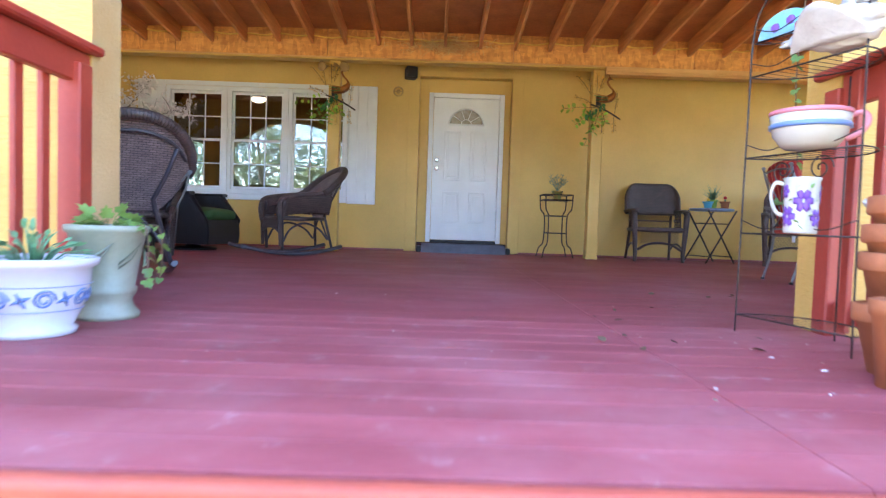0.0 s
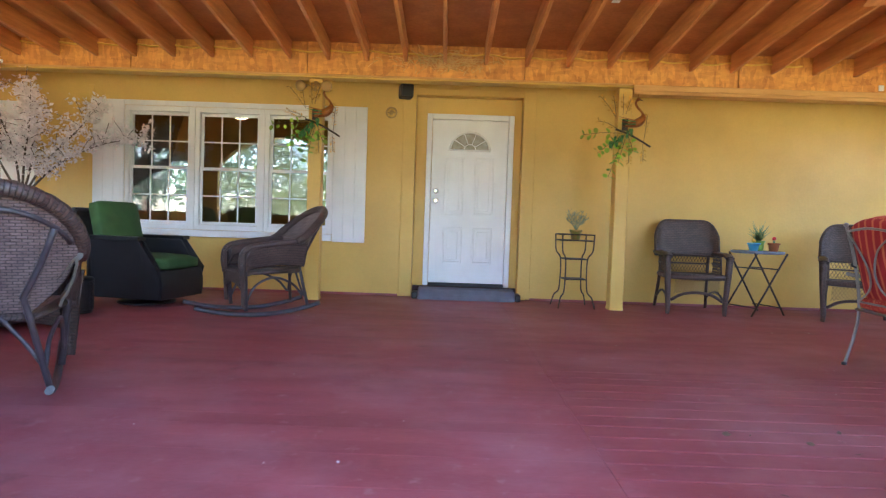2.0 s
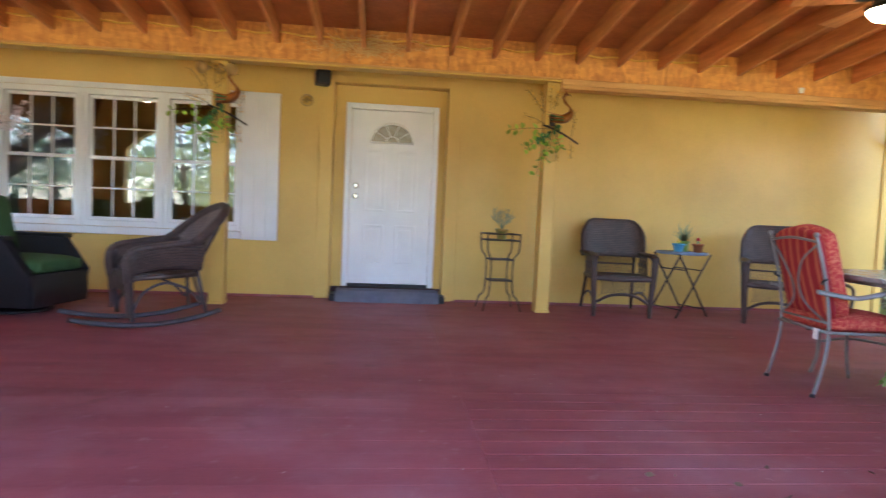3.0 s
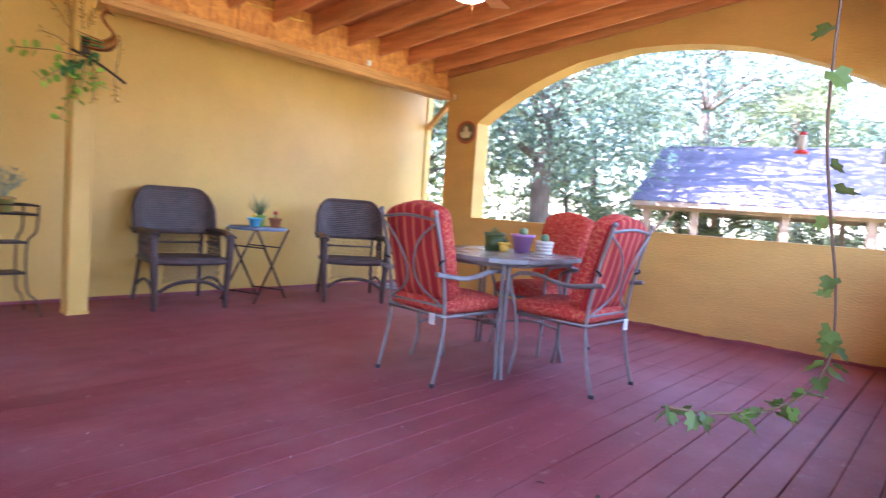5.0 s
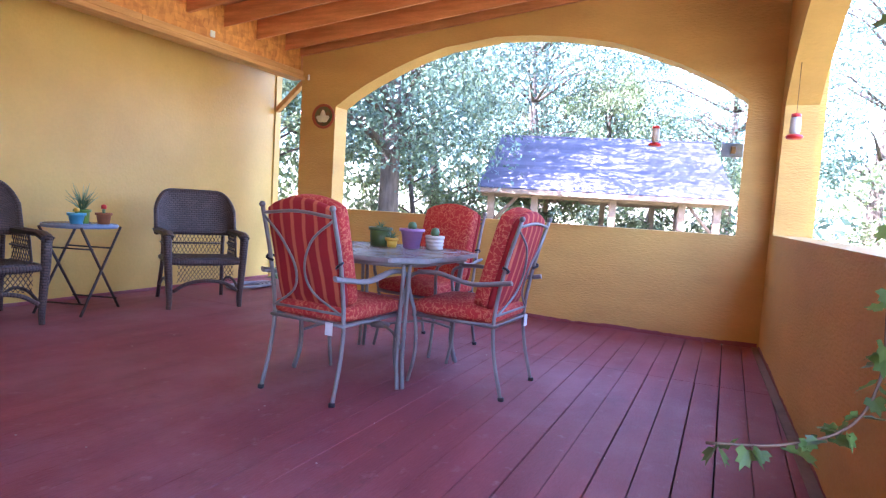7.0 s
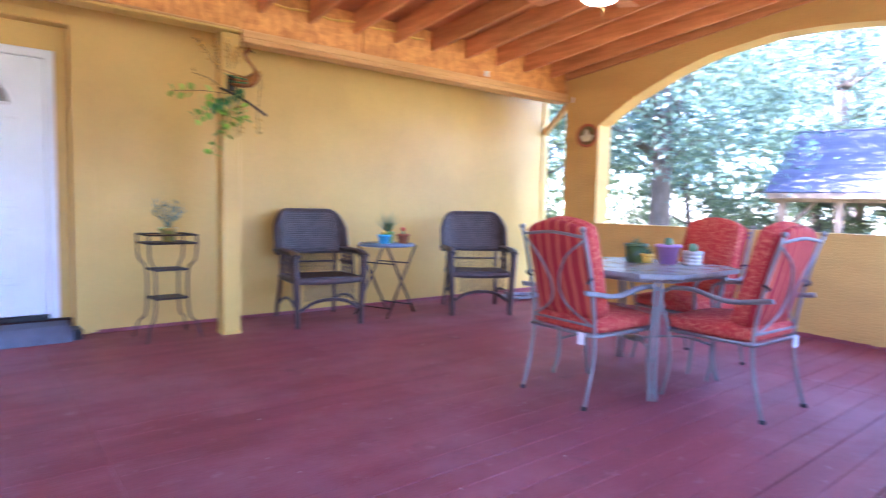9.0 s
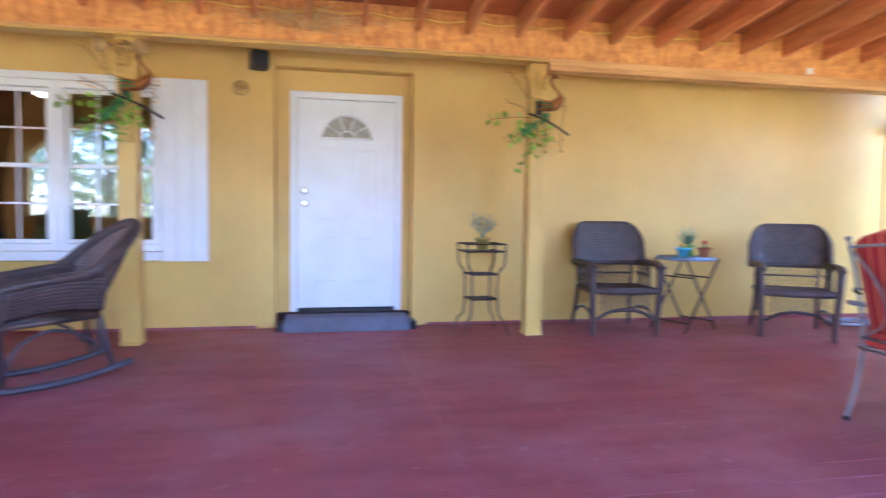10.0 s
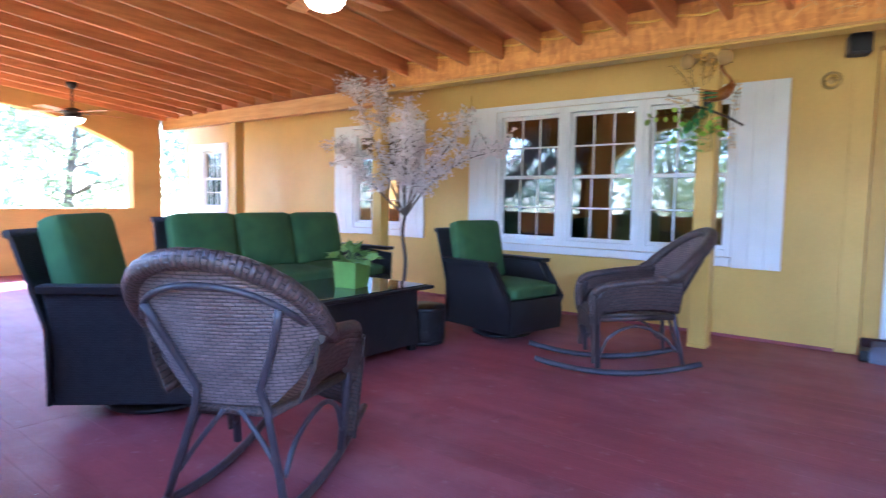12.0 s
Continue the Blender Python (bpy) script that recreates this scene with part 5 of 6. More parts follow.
# garden hose on the floor by the house corner
t = thing("garden_hose", "coiled pale grey garden hose lying on the deck", "hose", pose(5.25, 7.40, 0))
bm = bmesh.new()
pts = []
for i in range(230):
    a = i * 0.27
    r = 0.15 + 0.09 * noise.noise((i * 0.07, 0, 0)) + 0.03 * math.sin(i * 0.043)
    cx, cy = 0.16 * noise.noise((i * 0.022, 7, 0)), 0.07 * noise.noise((i * 0.03, 9, 2))
    pts.append((cx + 1.5 * r * math.cos(a), cy + 0.8 * r * math.sin(a), 0.012 + 0.018 * (1 + noise.noise((i * 0.13, 5, 0)))))
part("hose", tube(pts, 0.009, 6), mat("hose_rubber", (0.36, 0.37, 0.42), 0.5), t)

# ---- wire plant stand and its cactus ----
t = thing("plant_stand", "black wire plant stand with three shelves", "plant stand", pose(1.43, 7.46, 0, 0, 0, 4))
for sx in (-1, 1):
    for sy in (-1, 1):
        pts = curve([(0.20 * sx, 0.17 * sy, 0.0), (0.17 * sx, 0.145 * sy, 0.12), (0.125 * sx, 0.11 * sy, 0.20), (0.12 * sx, 0.105 * sy, 0.52), (0.165 * sx, 0.14 * sy, 0.62), (0.175 * sx, 0.15 * sy, 0.80)], 5)
        part("leg", tube(pts, 0.0075, 6), IRON, t)
for z, a, b in ((0.305, 0.12, 0.105), (0.525, 0.122, 0.107)):
    part("shelf", box((-a, -b, z), (a, b, z + 0.014), 0.003), IRON, t)
part("top_shelf", box((-0.17, -0.145, 0.735), (0.17, 0.145, 0.742), 0.002), IRON, t)
part("top_rim", tube([(-0.175, -0.15, 0.80), (0.175, -0.15, 0.80), (0.175, 0.15, 0.80), (-0.175, 0.15, 0.80)], 0.007, 6, None, True), IRON, t)
part("lower_rim", tube([(-0.172, -0.148, 0.735), (0.172, -0.148, 0.735), (0.172, 0.148, 0.735), (-0.172, 0.148, 0.735)], 0.007, 6, None, True), IRON, t)
t = thing("pencil_cactus", "thin branching pencil cactus in a green mosaic pot", "potted plant", pose(1.435, 7.44, 0.743))
part("pot", lathe(pot_profile(0.045, 0.062, 0.11, 0.014, 0.008), 24), mat("mosaic_pot", (0.22, 0.26, 0.05), 0.3, (0.42, 0.22, 0.05), 26, 60, 0.2), t)
part("soil", lathe([(0, 0), (0.05, 0), (0, 0.006)], 16, None, (0, 0, 0.094)), SOIL, t)
bm = bmesh.new()
for i in range(7):
    a = i * 0.9
    p0 = Vector((0, 0, 0.095))
    p1 = p0 + Vector((0.03 * math.cos(a), 0.03 * math.sin(a), 0.06 + 0.02 * (i % 3)))
    for k in range(3):
        p2 = p1 + Vector((0.075 * math.cos(a + k - 1), 0.06 * math.sin(a + k - 1), 0.03 + 0.035 * k))
        tube([p0, p1, p2], 0.0042, 5, bm, taper=0.003)
        for _ in range(4):
            tube([p2, p2 + Vector((random.uniform(-0.04, 0.04), random.uniform(-0.04, 0.04), random.uniform(0.0, 0.05)))], 0.0026, 4, bm)
part("branches", bm, mat("grey_green_cactus", (0.24, 0.30, 0.18), 0.6), t)


# ---- peacock wall art on two posts ----
DARKWING = mat("dark_green_enamel", (0.06, 0.26, 0.06), 0.3, (0.05, 0.13, 0.04), 30, 90, 0.1)


def peacock(x, label):
    t = thing("peacock_ornament", label, "wall ornament", pose(x, 7.278, 1.98), "peacock ornaments")
    neck = curve([(0.0, -0.03, -0.02), (0.06, -0.045, 0.0), (0.13, -0.05, 0.025), (0.175, -0.045, 0.075), (0.165, -0.04, 0.13), (0.12, -0.035, 0.18), (0.095, -0.035, 0.225), (0.115, -0.035, 0.264)], 6)
    bm = bmesh.new()
    for i, (p, q) in enumerate(zip(neck, neck[1:])):
        f = i / (len(neck) - 1)
        r = 0.012 + 0.034 * math.sin(math.pi * min(f * 1.9, 1)) ** 1.2 + (0.004 if f > 0.93 else 0)
        tube([p, q], r, 10, bm)
    part("body", bm, COPPER, t, "copper bird body with curved neck")
    part("head", lathe([(0, -0.02), (0.015, -0.012), (0.019, 0.0), (0.013, 0.015), (0, 0.02)], 12, None, (0.122, -0.035, 0.268)), COPPER, t)
    part("beak", tube([(0.135, -0.035, 0.266), (0.176, -0.035, 0.248)], 0.007, 6, taper=0.0015), IRON, t)
    part("crest", tube([(0.115, -0.035, 0.285), (0.12, -0.035, 0.325), (0.135, -0.035, 0.33)], 0.003, 5), COPPER, t)
    for i in range(5):
        part("wing_feather", tube(curve([(0.09, -0.088, 0.035 - 0.012 * i), (0.0, -0.078, 0.055 - 0.02 * i), (-0.085 + 0.012 * i, -0.055, 0.078 - 0.024 * i)], 4), 0.010, 6, taper=0.003, flat=0.6), DARKWING if i % 2 else COPPER, t)
    part("branch", tube(curve([(-0.10, -0.02, -0.05), (0.04, -0.03, -0.10), (0.16, -0.03, -0.16), (0.27, -0.03, -0.225)], 5), 0.010, 6), IRON, t)
    part("back_bar", box((-0.03, -0.02, -0.06), (0.03, 0.005, 0.06), 0.004), IRON, t)
    tail = [(Vector((0.05 + random.gauss(-0.02 * k, 0.022), -0.045, -0.04 - 0.017 * k)), Vector((random.uniform(-0.5, 0.4), -0.2, -1)), random.uniform(0.05, 0.075)) for k in range(11) for _ in range(3)]
    gold, green = [], []
    sprays = (((-0.11, 0.08), (-0.27, 0.28), 0), ((-0.10, 0.06), (-0.14, 0.29), 0), ((-0.03, 0.10), (-0.036, 0.32), 0), ((0.0, 0.11), (0.045, 0.27), 0), ((-0.09, -0.04), (-0.29, 0.03), 0), ((0.2, -0.17), (0.225, 0.10), 0),
              ((0.19, -0.2), (0.2, -0.38), 0), ((0.04, -0.11), (0.05, -0.40), 0), ((-0.03, -0.09), (-0.44, -0.12), 1), ((-0.04, -0.12), (-0.28, -0.31), 1), ((0.0, -0.10), (-0.16, -0.56), 1), ((0.01, -0.12), (-0.06, -0.40), 1), ((0.03, -0.12), (0.09, -0.28), 1))
    for (x0, z0), (x1, z1), k in sprays:
        part("stem", tube([(x0, -0.025, z0), ((x0 + x1) / 2, -0.04, (z0 + z1) / 2 + 0.012), (x1, -0.03, z1)], 0.0026, 4), IRON, t)
        n = 9 if k == 0 else 6
        d = Vector((x1 - x0, 0, z1 - z0)).normalized()
        for i in range(2, n + 1):
            f = i / n
            p = Vector((x0 + (x1 - x0) * f, -0.04, z0 + (z1 - z0) * f))
            for s in (-1, 1):
                side = Vector((-d.z, random.uniform(-0.4, 0.1), d.x)) * s
                if k == 0:
                    gold.append((p + side * 0.004, side + d * 0.7, 0.034))
                else:
                    green.append((p + side * random.uniform(0.0, 0.012), side + d * random.uniform(-0.2, 0.8), random.uniform(0.045, 0.07)))
    leaves("gold_leaves", gold, OVAL, GOLDLEAF, t, "copper-gold metal leaves")
    leaves("green_leaves", green, ROUND, GREENMETAL, t, "bright yellow-green enamelled leaves")
    leaves("tail_feathers", tail, OVAL, DARKWING, t, "green enamelled tail feathers")
    return t


peacock(1.868, "copper and green metal peacock with leaf sprays on the post")
peacock(-1.42, "copper and green metal peacock with leaf sprays on the post")

# floodlight pair, speaker, round ornament, camera, plaque
t = thing("floodlight", "twin-bulb floodlight in cream plastic under the header", "floodlight", pose(-1.42, 7.28, 2.28))
part("box", lathe([(0, 0), (0.05, 0), (0.05, 0.03), (0, 0.03)], 20), TAN, t)
t.children[0].matrix_basis = pose(0, 0.0, 0, 90)
for s in (-1, 1):
    part("bulb", moved(lathe([(0.0, -0.05), (0.02, -0.05), (0.026, -0.01), (0.055, 0.04), (0.058, 0.06), (0.045, 0.075), (0, 0.08)], 20), pose(0.12 * s, -0.06, -0.01, 100, 0, 18 * s)), TAN, t, "cream reflector bulb")
    part("arm", tube([(0.0, -0.02, 0), (0.09 * s, -0.04, 0.0)], 0.012, 6), TAN, t)
t = thing("outdoor_speaker", "small dark outdoor speaker under the header", "speaker", pose(-0.50, 7.80, 2.29, 0, 0, 15))
part("case", box((-0.075, -0.08, 0), (0.075, 0.08, 0.155), 0.02, None, 3), mat("dark_plastic", (0.05, 0.04, 0.045), 0.5), t)
part("grille", box((-0.062, -0.086, 0.014), (0.062, -0.079, 0.14), 0.006), BLACK, t)
part("bracket", box((-0.02, 0.0, 0.154), (0.02, 0.12, 0.17)), BLACK, t)
t = thing("round_ornament", "small round brass wall ornament", "wall ornament", pose(-0.67, NORTH - 0.001, 2.14, 90))
part("ring", lathe([(0.052, 0), (0.066, 0.0), (0.068, 0.008), (0.06, 0.014), (0.052, 0.01), (0.052, 0)], 28), TAN, t)
part("backplate", lathe([(0, 0.0), (0.05, 0.0), (0.05, 0.003), (0, 0.004)], 24), OCHRE, t)
part("boss", lathe([(0, 0.005), (0.03, 0.0), (0.022, 0.014), (0, 0.018)], 20), TAN, t)
part("bar", box((-0.055, -0.006, 0.001), (0.055, 0.006, 0.009), 0.002), TAN, t)
t = thing("security_camera", "white security camera at the header's end", "camera", pose(EAST - 0.002, 7.18, 2.30, 0, 0, 60))
part("body", lathe([(0, 0), (0.03, 0.0), (0.032, 0.03), (0.03, 0.07), (0.0, 0.075)], 18), WHITE, t)
t.children[0].matrix_basis = pose(-0.01, -0.03, 0, 80)
part("lens", lathe([(0, 0.0), (0.02, 0), (0.016, 0.012), (0, 0.014)], 16), BLACK, t)
t.children[1].matrix_basis = pose(-0.01, -0.11, -0.01, 80)
part("bracket", tube([(0, 0, 0), (0, 0.0, 0.06)], 0.012, 8), WHITE, t)
t = thing("white_receptacle", "small white box on the strand board header", "outlet box", pose(4.553, 7.288, 2.455))
part("plate", box((-0.028, -0.014, -0.03), (0.028, 0.0, 0.03), 0.004), WHITE, t)
t = thing("paper_tag", "small white paper tag stapled to the roof boards", "tag", pose(1.43, 6.2, joist_low(6.2) + 0.19))
part("tag", box((-0.035, -0.025, -0.004), (0.035, 0.025, 0.0)), WHITE, t)
CREAMLEAF = mat("plaque_cream", (0.80, 0.75, 0.52), 0.6)
t = thing("wall_plaque", "round red-rimmed plaque with three pale leaves", "wall plaque", pose(EAST - 0.001, 6.95, 1.90, 90, 0, -90) @ Matrix.Diagonal((1.14, 1.04, 1, 1)))
part("disc", lathe([(0, 0), (0.115, 0), (0.13, 0.006), (0.128, 0.02), (0.108, 0.018), (0.104, 0.010), (0, 0.010)], 36), mat("plaque_red", (0.46, 0.10, 0.035), 0.6), t)
part("field", lathe([(0, 0.009), (0.103, 0.009), (0.102, 0.012), (0, 0.013)], 32), mat("plaque_green", (0.10, 0.12, 0.03), 0.6, (0.22, 0.09, 0.03), 14, 60, 0.2), t, "mottled green and brown field")
for a, l in ((62, 0.050), (-62, 0.050), (0, 0.066)):
    lf = bmesh.new()
    bmesh.ops.create_uvsphere(lf, u_segments=14, v_segments=8, radius=1.0)
    for v in lf.verts:
        v.co = Vector((v.co.x * 0.036 * (1 - 0.45 * max(v.co.y, 0)), v.co.y * l + l * 0.75, v.co.z * 0.010 + 0.020))
    part("leaf", moved(lf, Matrix.Translation((0, -0.045, 0)) @ Matrix.Rotation(radians(a), 4, "Z")), CREAMLEAF, t, "pale carved leaf", True)

# yellow cable along the joist ends and dry straw on the header
t = thing("yellow_cable", "loose yellow electric cable along the joist ends", "cable", pose(0, 7.27, 2.62))
pts = []
for i in range(96):
    x = -4.9 + 8.6 * i / 95
    pts.append((x, 0.0 - 0.012 * abs(math.sin(x * 7.48)), 0.028 + 0.02 * noise.noise((x * 1.7, 0, 0)) + 0.012 * math.cos(x * 14.96)))
part("wire", tube(pts, 0.0095, 6), mat("yellow_sheath", (0.95, 0.60, 0.09), 0.45), t)
t = thing("straw_nest", "tangle of dry straw hanging on the header", "nest", pose(-0.05, 7.27, 2.58), kind="stuff")
bm = bmesh.new()
for i in range(260):
    a = Vector((random.gauss(0, 0.26), random.uniform(-0.035, 0.0), random.gauss(0.0, 0.045)))
    d = Vector((random.uniform(-1, 1), random.uniform(-0.2, 0.2), random.uniform(-0.6, 0.6))) * random.uniform(0.08, 0.2)
    tube([a, a + d * 0.5 + Vector((0, 0, 0.015)), a + d], 0.0032, 3, bm)
part("straw", bm, mat("dry_straw", (0.85, 0.56, 0.22), 0.8), t)


# ---- ceiling fans ----
def ceiling_fan(x, y, low, label):
    top = joist_low(y, x)
    t = thing("ceiling_fan", label, "ceiling fan", pose(x, y, low), "ceiling fans")
    h = top - low
    part("bowl", lathe([(0.0, 0.0), (0.05, 0.005), (0.10, 0.025), (0.135, 0.065), (0.14, 0.085)], 32), BOWL, t, "lit frosted glass bowl")
    part("knob", lathe([(0, -0.02), (0.012, -0.014), (0.012, 0.0), (0, 0.004)], 12), BRASS, t)
    part("collar", lathe([(0.142, 0.082), (0.145, 0.095), (0.09, 0.11), (0.0, 0.11)], 32), BLACK, t)
    part("motor", lathe([(0.0, 0.11), (0.09, 0.11), (0.11, 0.14), (0.105, 0.19), (0.05, 0.215), (0.0, 0.215)], 32), mat("bronze_paint", (0.05, 0.035, 0.025), 0.4, metal=0.4), t, "dark bronze motor housing")
    part("rod", tube([(0, 0, 0.21), (0, 0, h)], 0.013, 8), BLACK, t)
    part("canopy", lathe([(0.0, h - 0.05), (0.03, h - 0.05), (0.065, h - 0.012), (0.065, h + 0.03), (0, h + 0.03)], 24), BLACK, t)
    part("chain", tube([(0.03, 0, 0.02), (0.032, 0, -0.10)], 0.0018, 4), BRASS, t)
    for i in range(5):
        a = 2 * math.pi * i / 5 + 0.3
        bl = box((0.17, -0.065, 0.158), (0.62, 0.065, 0.165), 0.003)
        for v in bl.verts:
            v.co.z += 0.12 * v.co.y
            v.co.y *= 0.8 + 0.4 * (v.co.x - 0.17) / 0.45
        part("blade", moved(bl, Matrix.Rotation(a, 4, "Z")), JOIST, t)
        part("blade_iron", moved(box((0.09, -0.018, 0.150), (0.22, 0.018, 0.157), 0.002), Matrix.Rotation(a, 4, "Z")), BLACK, t)
    return t


ceiling_fan(3.62, 5.15, 2.44, "bronze ceiling fan with a lit glass bowl")
ceiling_fan(-3.42, 5.12, 2.46, "bronze ceiling fan with a lit glass bowl")
ceiling_fan(-8.9, 5.5, 2.08, "bronze ceiling fan with a lit glass bowl")


# ---- hummingbird feeders ----
def feeder(x, y, z, top, label):
    t = thing("bird_feeder", label, "bird feeder", pose(x, y, z), "hummingbird feeders")
    part("base", lathe([(0, 0), (0.05, 0.0), (0.058, 0.012), (0.05, 0.026), (0.028, 0.032), (0, 0.032)], 20), REDPLASTIC, t, "red feeding tray")
    part("bottle", lathe([(0.026, 0.033), (0.034, 0.05), (0.034, 0.14), (0.026, 0.155), (0, 0.158)], 18), CREAM, t, "milky bottle")
    part("cap", lathe([(0, 0.152), (0.032, 0.152), (0.03, 0.175), (0, 0.182)], 18), REDPLASTIC, t, "red cap")
    part("hanger", tube([(0, 0, 0.18), (0, 0, top - z)], 0.0025, 4), IRON, t)
    return t


feeder(EAST + 0.11, 3.47, 1.63, 2.40, "red and clear hummingbird feeder hanging in the arch")
feeder(5.3, 2.465, 1.62, 2.16, "red and clear hummingbird feeder hanging in the arch")
t = thing("solar_lamp", "grey solar floodlight on the pier's edge", "outdoor lamp", pose(EAST + 0.26, 2.86, 1.62, 0, 0, 20))
part("panel", box((-0.02, -0.09, -0.06), (0.0, 0.09, 0.06), 0.006), mat("solar_panel", (0.38, 0.44, 0.46), 0.3), t)
part("bracket", box((-0.045, -0.02, -0.03), (-0.021, 0.02, 0.03), 0.004), TAN, t)


# ---- on the landing ----
t = thing("white_planter", "white bowl planter with blue pattern and green seedlings", "planter", pose(-1.38, 1.70, 0))
t.scale = (0.92, 0.92, 0.92)
part("bowl", lathe([(0.0, 0.0), (0.135, 0.0), (0.14, 0.02), (0.125, 0.03), (0.155, 0.09), (0.178, 0.17), (0.186, 0.235), (0.205, 0.245), (0.208, 0.268), (0.195, 0.272), (0.18, 0.26), (0.17, 0.23)], 40), mat("white_glaze", (0.64, 0.64, 0.67), 0.15, (0.60, 0.60, 0.63), 4, 60, 0.02, spread=0.03), t)
part("soil", lathe([(0, 0), (0.172, 0), (0, 0.012)], 24, None, (0, 0, 0.235)), SOIL, t)


def on_bowl(ang, z, lift=0.0015):
    r = 0.155 + (0.178 - 0.155) * (z - 0.09) / 0.08 + lift
    return Vector((r * math.cos(ang), r * math.sin(ang), z))


def scroll_ring(ang, z, s, turns, bm):
    pts = []
    for i in range(turns * 12 + 1):
        q = s * (1 - 0.75 * i / (turns * 12))
        f = 2 * math.pi * i / 12
        pts.append(on_bowl(ang + q * math.cos(f) / 0.165, z + q * math.sin(f)))
    tube(pts, 0.0042, 4, bm)


for k in range(16):
    bm = bmesh.new()
    a = 2 * math.pi * k / 16
    if k % 2:
        for j in range(4):
            b = j * math.pi / 2 + 0.4
            pts = [on_bowl(a + 0.028 * f * math.cos(b) / 0.165, 0.135 + 0.028 * f * math.sin(b), 0.002) for f in (0.15, 0.6, 1.0)]
            tube(pts, 0.008, 5, bm, taper=0.003)
    else:
        scroll_ring(a, 0.135, 0.034, 2, bm)
    part("motif", bm, BLUE, t, "cobalt blue painted motif")
for z in (0.092, 0.178):
    part("blue_line", tube([on_bowl(2 * math.pi * i / 48, z) for i in range(48)], 0.0018, 4, None, True), BLUE, t)
pothos("seedling_foliage", t, (0, 0, 0.24), 0.16, 60, 0.038, leaf_mat("pale_seedling", (0.16, 0.36, 0.16), (0.20, 0.42, 0.22), 0.25), 0.45)

t = thing("green_urn", "sage green glazed urn planter with trailing ivy", "planter", pose(-1.325, 2.04, 0))
t.scale = (0.95, 0.95, 0.95)
part("urn", lathe([(0.0, 0.0), (0.115, 0.0), (0.12, 0.018), (0.095, 0.05), (0.09, 0.075), (0.105, 0.10), (0.108, 0.12), (0.10, 0.125), (0.115, 0.22), (0.138, 0.335), (0.152, 0.345), (0.155, 0.368), (0.14, 0.372), (0.13, 0.34)], 36), SAGE, t)
part("soil", lathe([(0, 0), (0.13, 0), (0, 0.012)], 24, None, (0, 0, 0.335)), SOIL, t)
for a in (-0.4, -1.3, -2.2, 0.6):
    c = Vector((0.127 * math.cos(a), 0.127 * math.sin(a), 0.22))
    bm = bmesh.new()
    for j in (-0.5, 0.3):
        tg = Vector((-math.sin(a), math.cos(a), 0))
        tube([c - tg * 0.05 + Vector((0, 0, 0.02 * j)), c + Vector((math.cos(a) * 0.006, math.sin(a) * 0.006, 0.035 + 0.03 * j)), c + tg * 0.05 + Vector((math.cos(a) * 0.002, math.sin(a) * 0.002, 0.085))], 0.012, 5, bm, taper=0.002, flat=0.3)
    part("leaf_relief", bm, mat("relief_green", (0.26, 0.30, 0.20), 0.6), t, "darker raised leaf pattern")
pothos("foliage", t, (0, 0, 0.345), 0.115, 26, 0.056, LEAF, 0.5)
bm = bmesh.new()
spots = []
for a in (0.1, -0.35):
    pts = curve([(0.1 * math.cos(a), 0.1 * math.sin(a), 0.36), (0.19 * math.cos(a), 0.19 * math.sin(a), 0.37), (0.21 * math.cos(a), 0.21 * math.sin(a), 0.27), (0.2 * math.cos(a), 0.2 * math.sin(a), 0.16)], 5)
    tube(pts, 0.0025, 4, bm)
    spots += [(p, Vector((random.uniform(-1, 1), random.uniform(-1, 1), -0.8)), random.uniform(0.035, 0.055)) for p in pts[3::2]]
part("runners", bm, STEM, t)
leaves("trailing_leaves", spots, IVY, LEAF, t)

# wire rack with crockery
t = thing("wire_rack", "tall rusty black wire corner rack with curved shelves", "rack", pose(1.228, 1.94, 0, 0, 0, -72.5))


def shelf_curve(w, d, n=14):
    return [(w * math.cos(math.pi * i / n), d * math.sin(math.pi * i / n), 0) for i in range(n + 1)]


for s in (-1, 1):
    part("upright", tube(curve([(0.25 * s, 0.0, 0.0), (0.245 * s, 0, 0.4), (0.24 * s, 0, 0.9), (0.235 * s, 0, 1.16), (0.20 * s, 0, 1.28), (0.10 * s, 0, 1.36), (0, 0, 1.385)], 5), 0.0035, 6), IRON, t)
    part("scroll", tube([(0.08 * s + 0.05 * (1 - i / 30) * math.cos(i * 0.4), 0.02, 0.64 + 0.05 * (1 - i / 30) * math.sin(i * 0.4) * s) for i in range(26)], 0.003, 5), IRON, t)
part("back_leg", tube([(0, 0.235, 0.0), (0, 0.235, 1.0)], 0.0035, 6), IRON, t)
for z, w, d in ((0.07, 0.248, 0.24), (0.40, 0.245, 0.24), (0.70, 0.242, 0.24), (1.02, 0.238, 0.23), (1.15, 0.225, 0.12)):
    sh = bmesh.new()
    ring = [(x, y, z) for x, y, _ in shelf_curve(w, d)]
    tube(ring, 0.003, 5, sh)
    tube([(-w, 0, z), (w, 0, z)], 0.0035, 5, sh)
    shelf = part("shelf", sh, IRON, t)
    for i in range(1, 12):
        x = -w + 2 * w * i / 12
        part("wire", tube([(x, 0, z), (x, d * math.sqrt(1 - (x / w) ** 2), z)], 0.0012, 4), IRON, shelf)
    if z > 0.3:
        part("front_scroll", tube(curve([(-w, -0.004, z + 0.055), (-w * 0.5, -0.01, z + 0.02), (0, -0.012, z + 0.045), (w * 0.5, -0.01, z + 0.02), (w, -0.004, z + 0.055)], 5), 0.0022, 5), IRON, shelf)

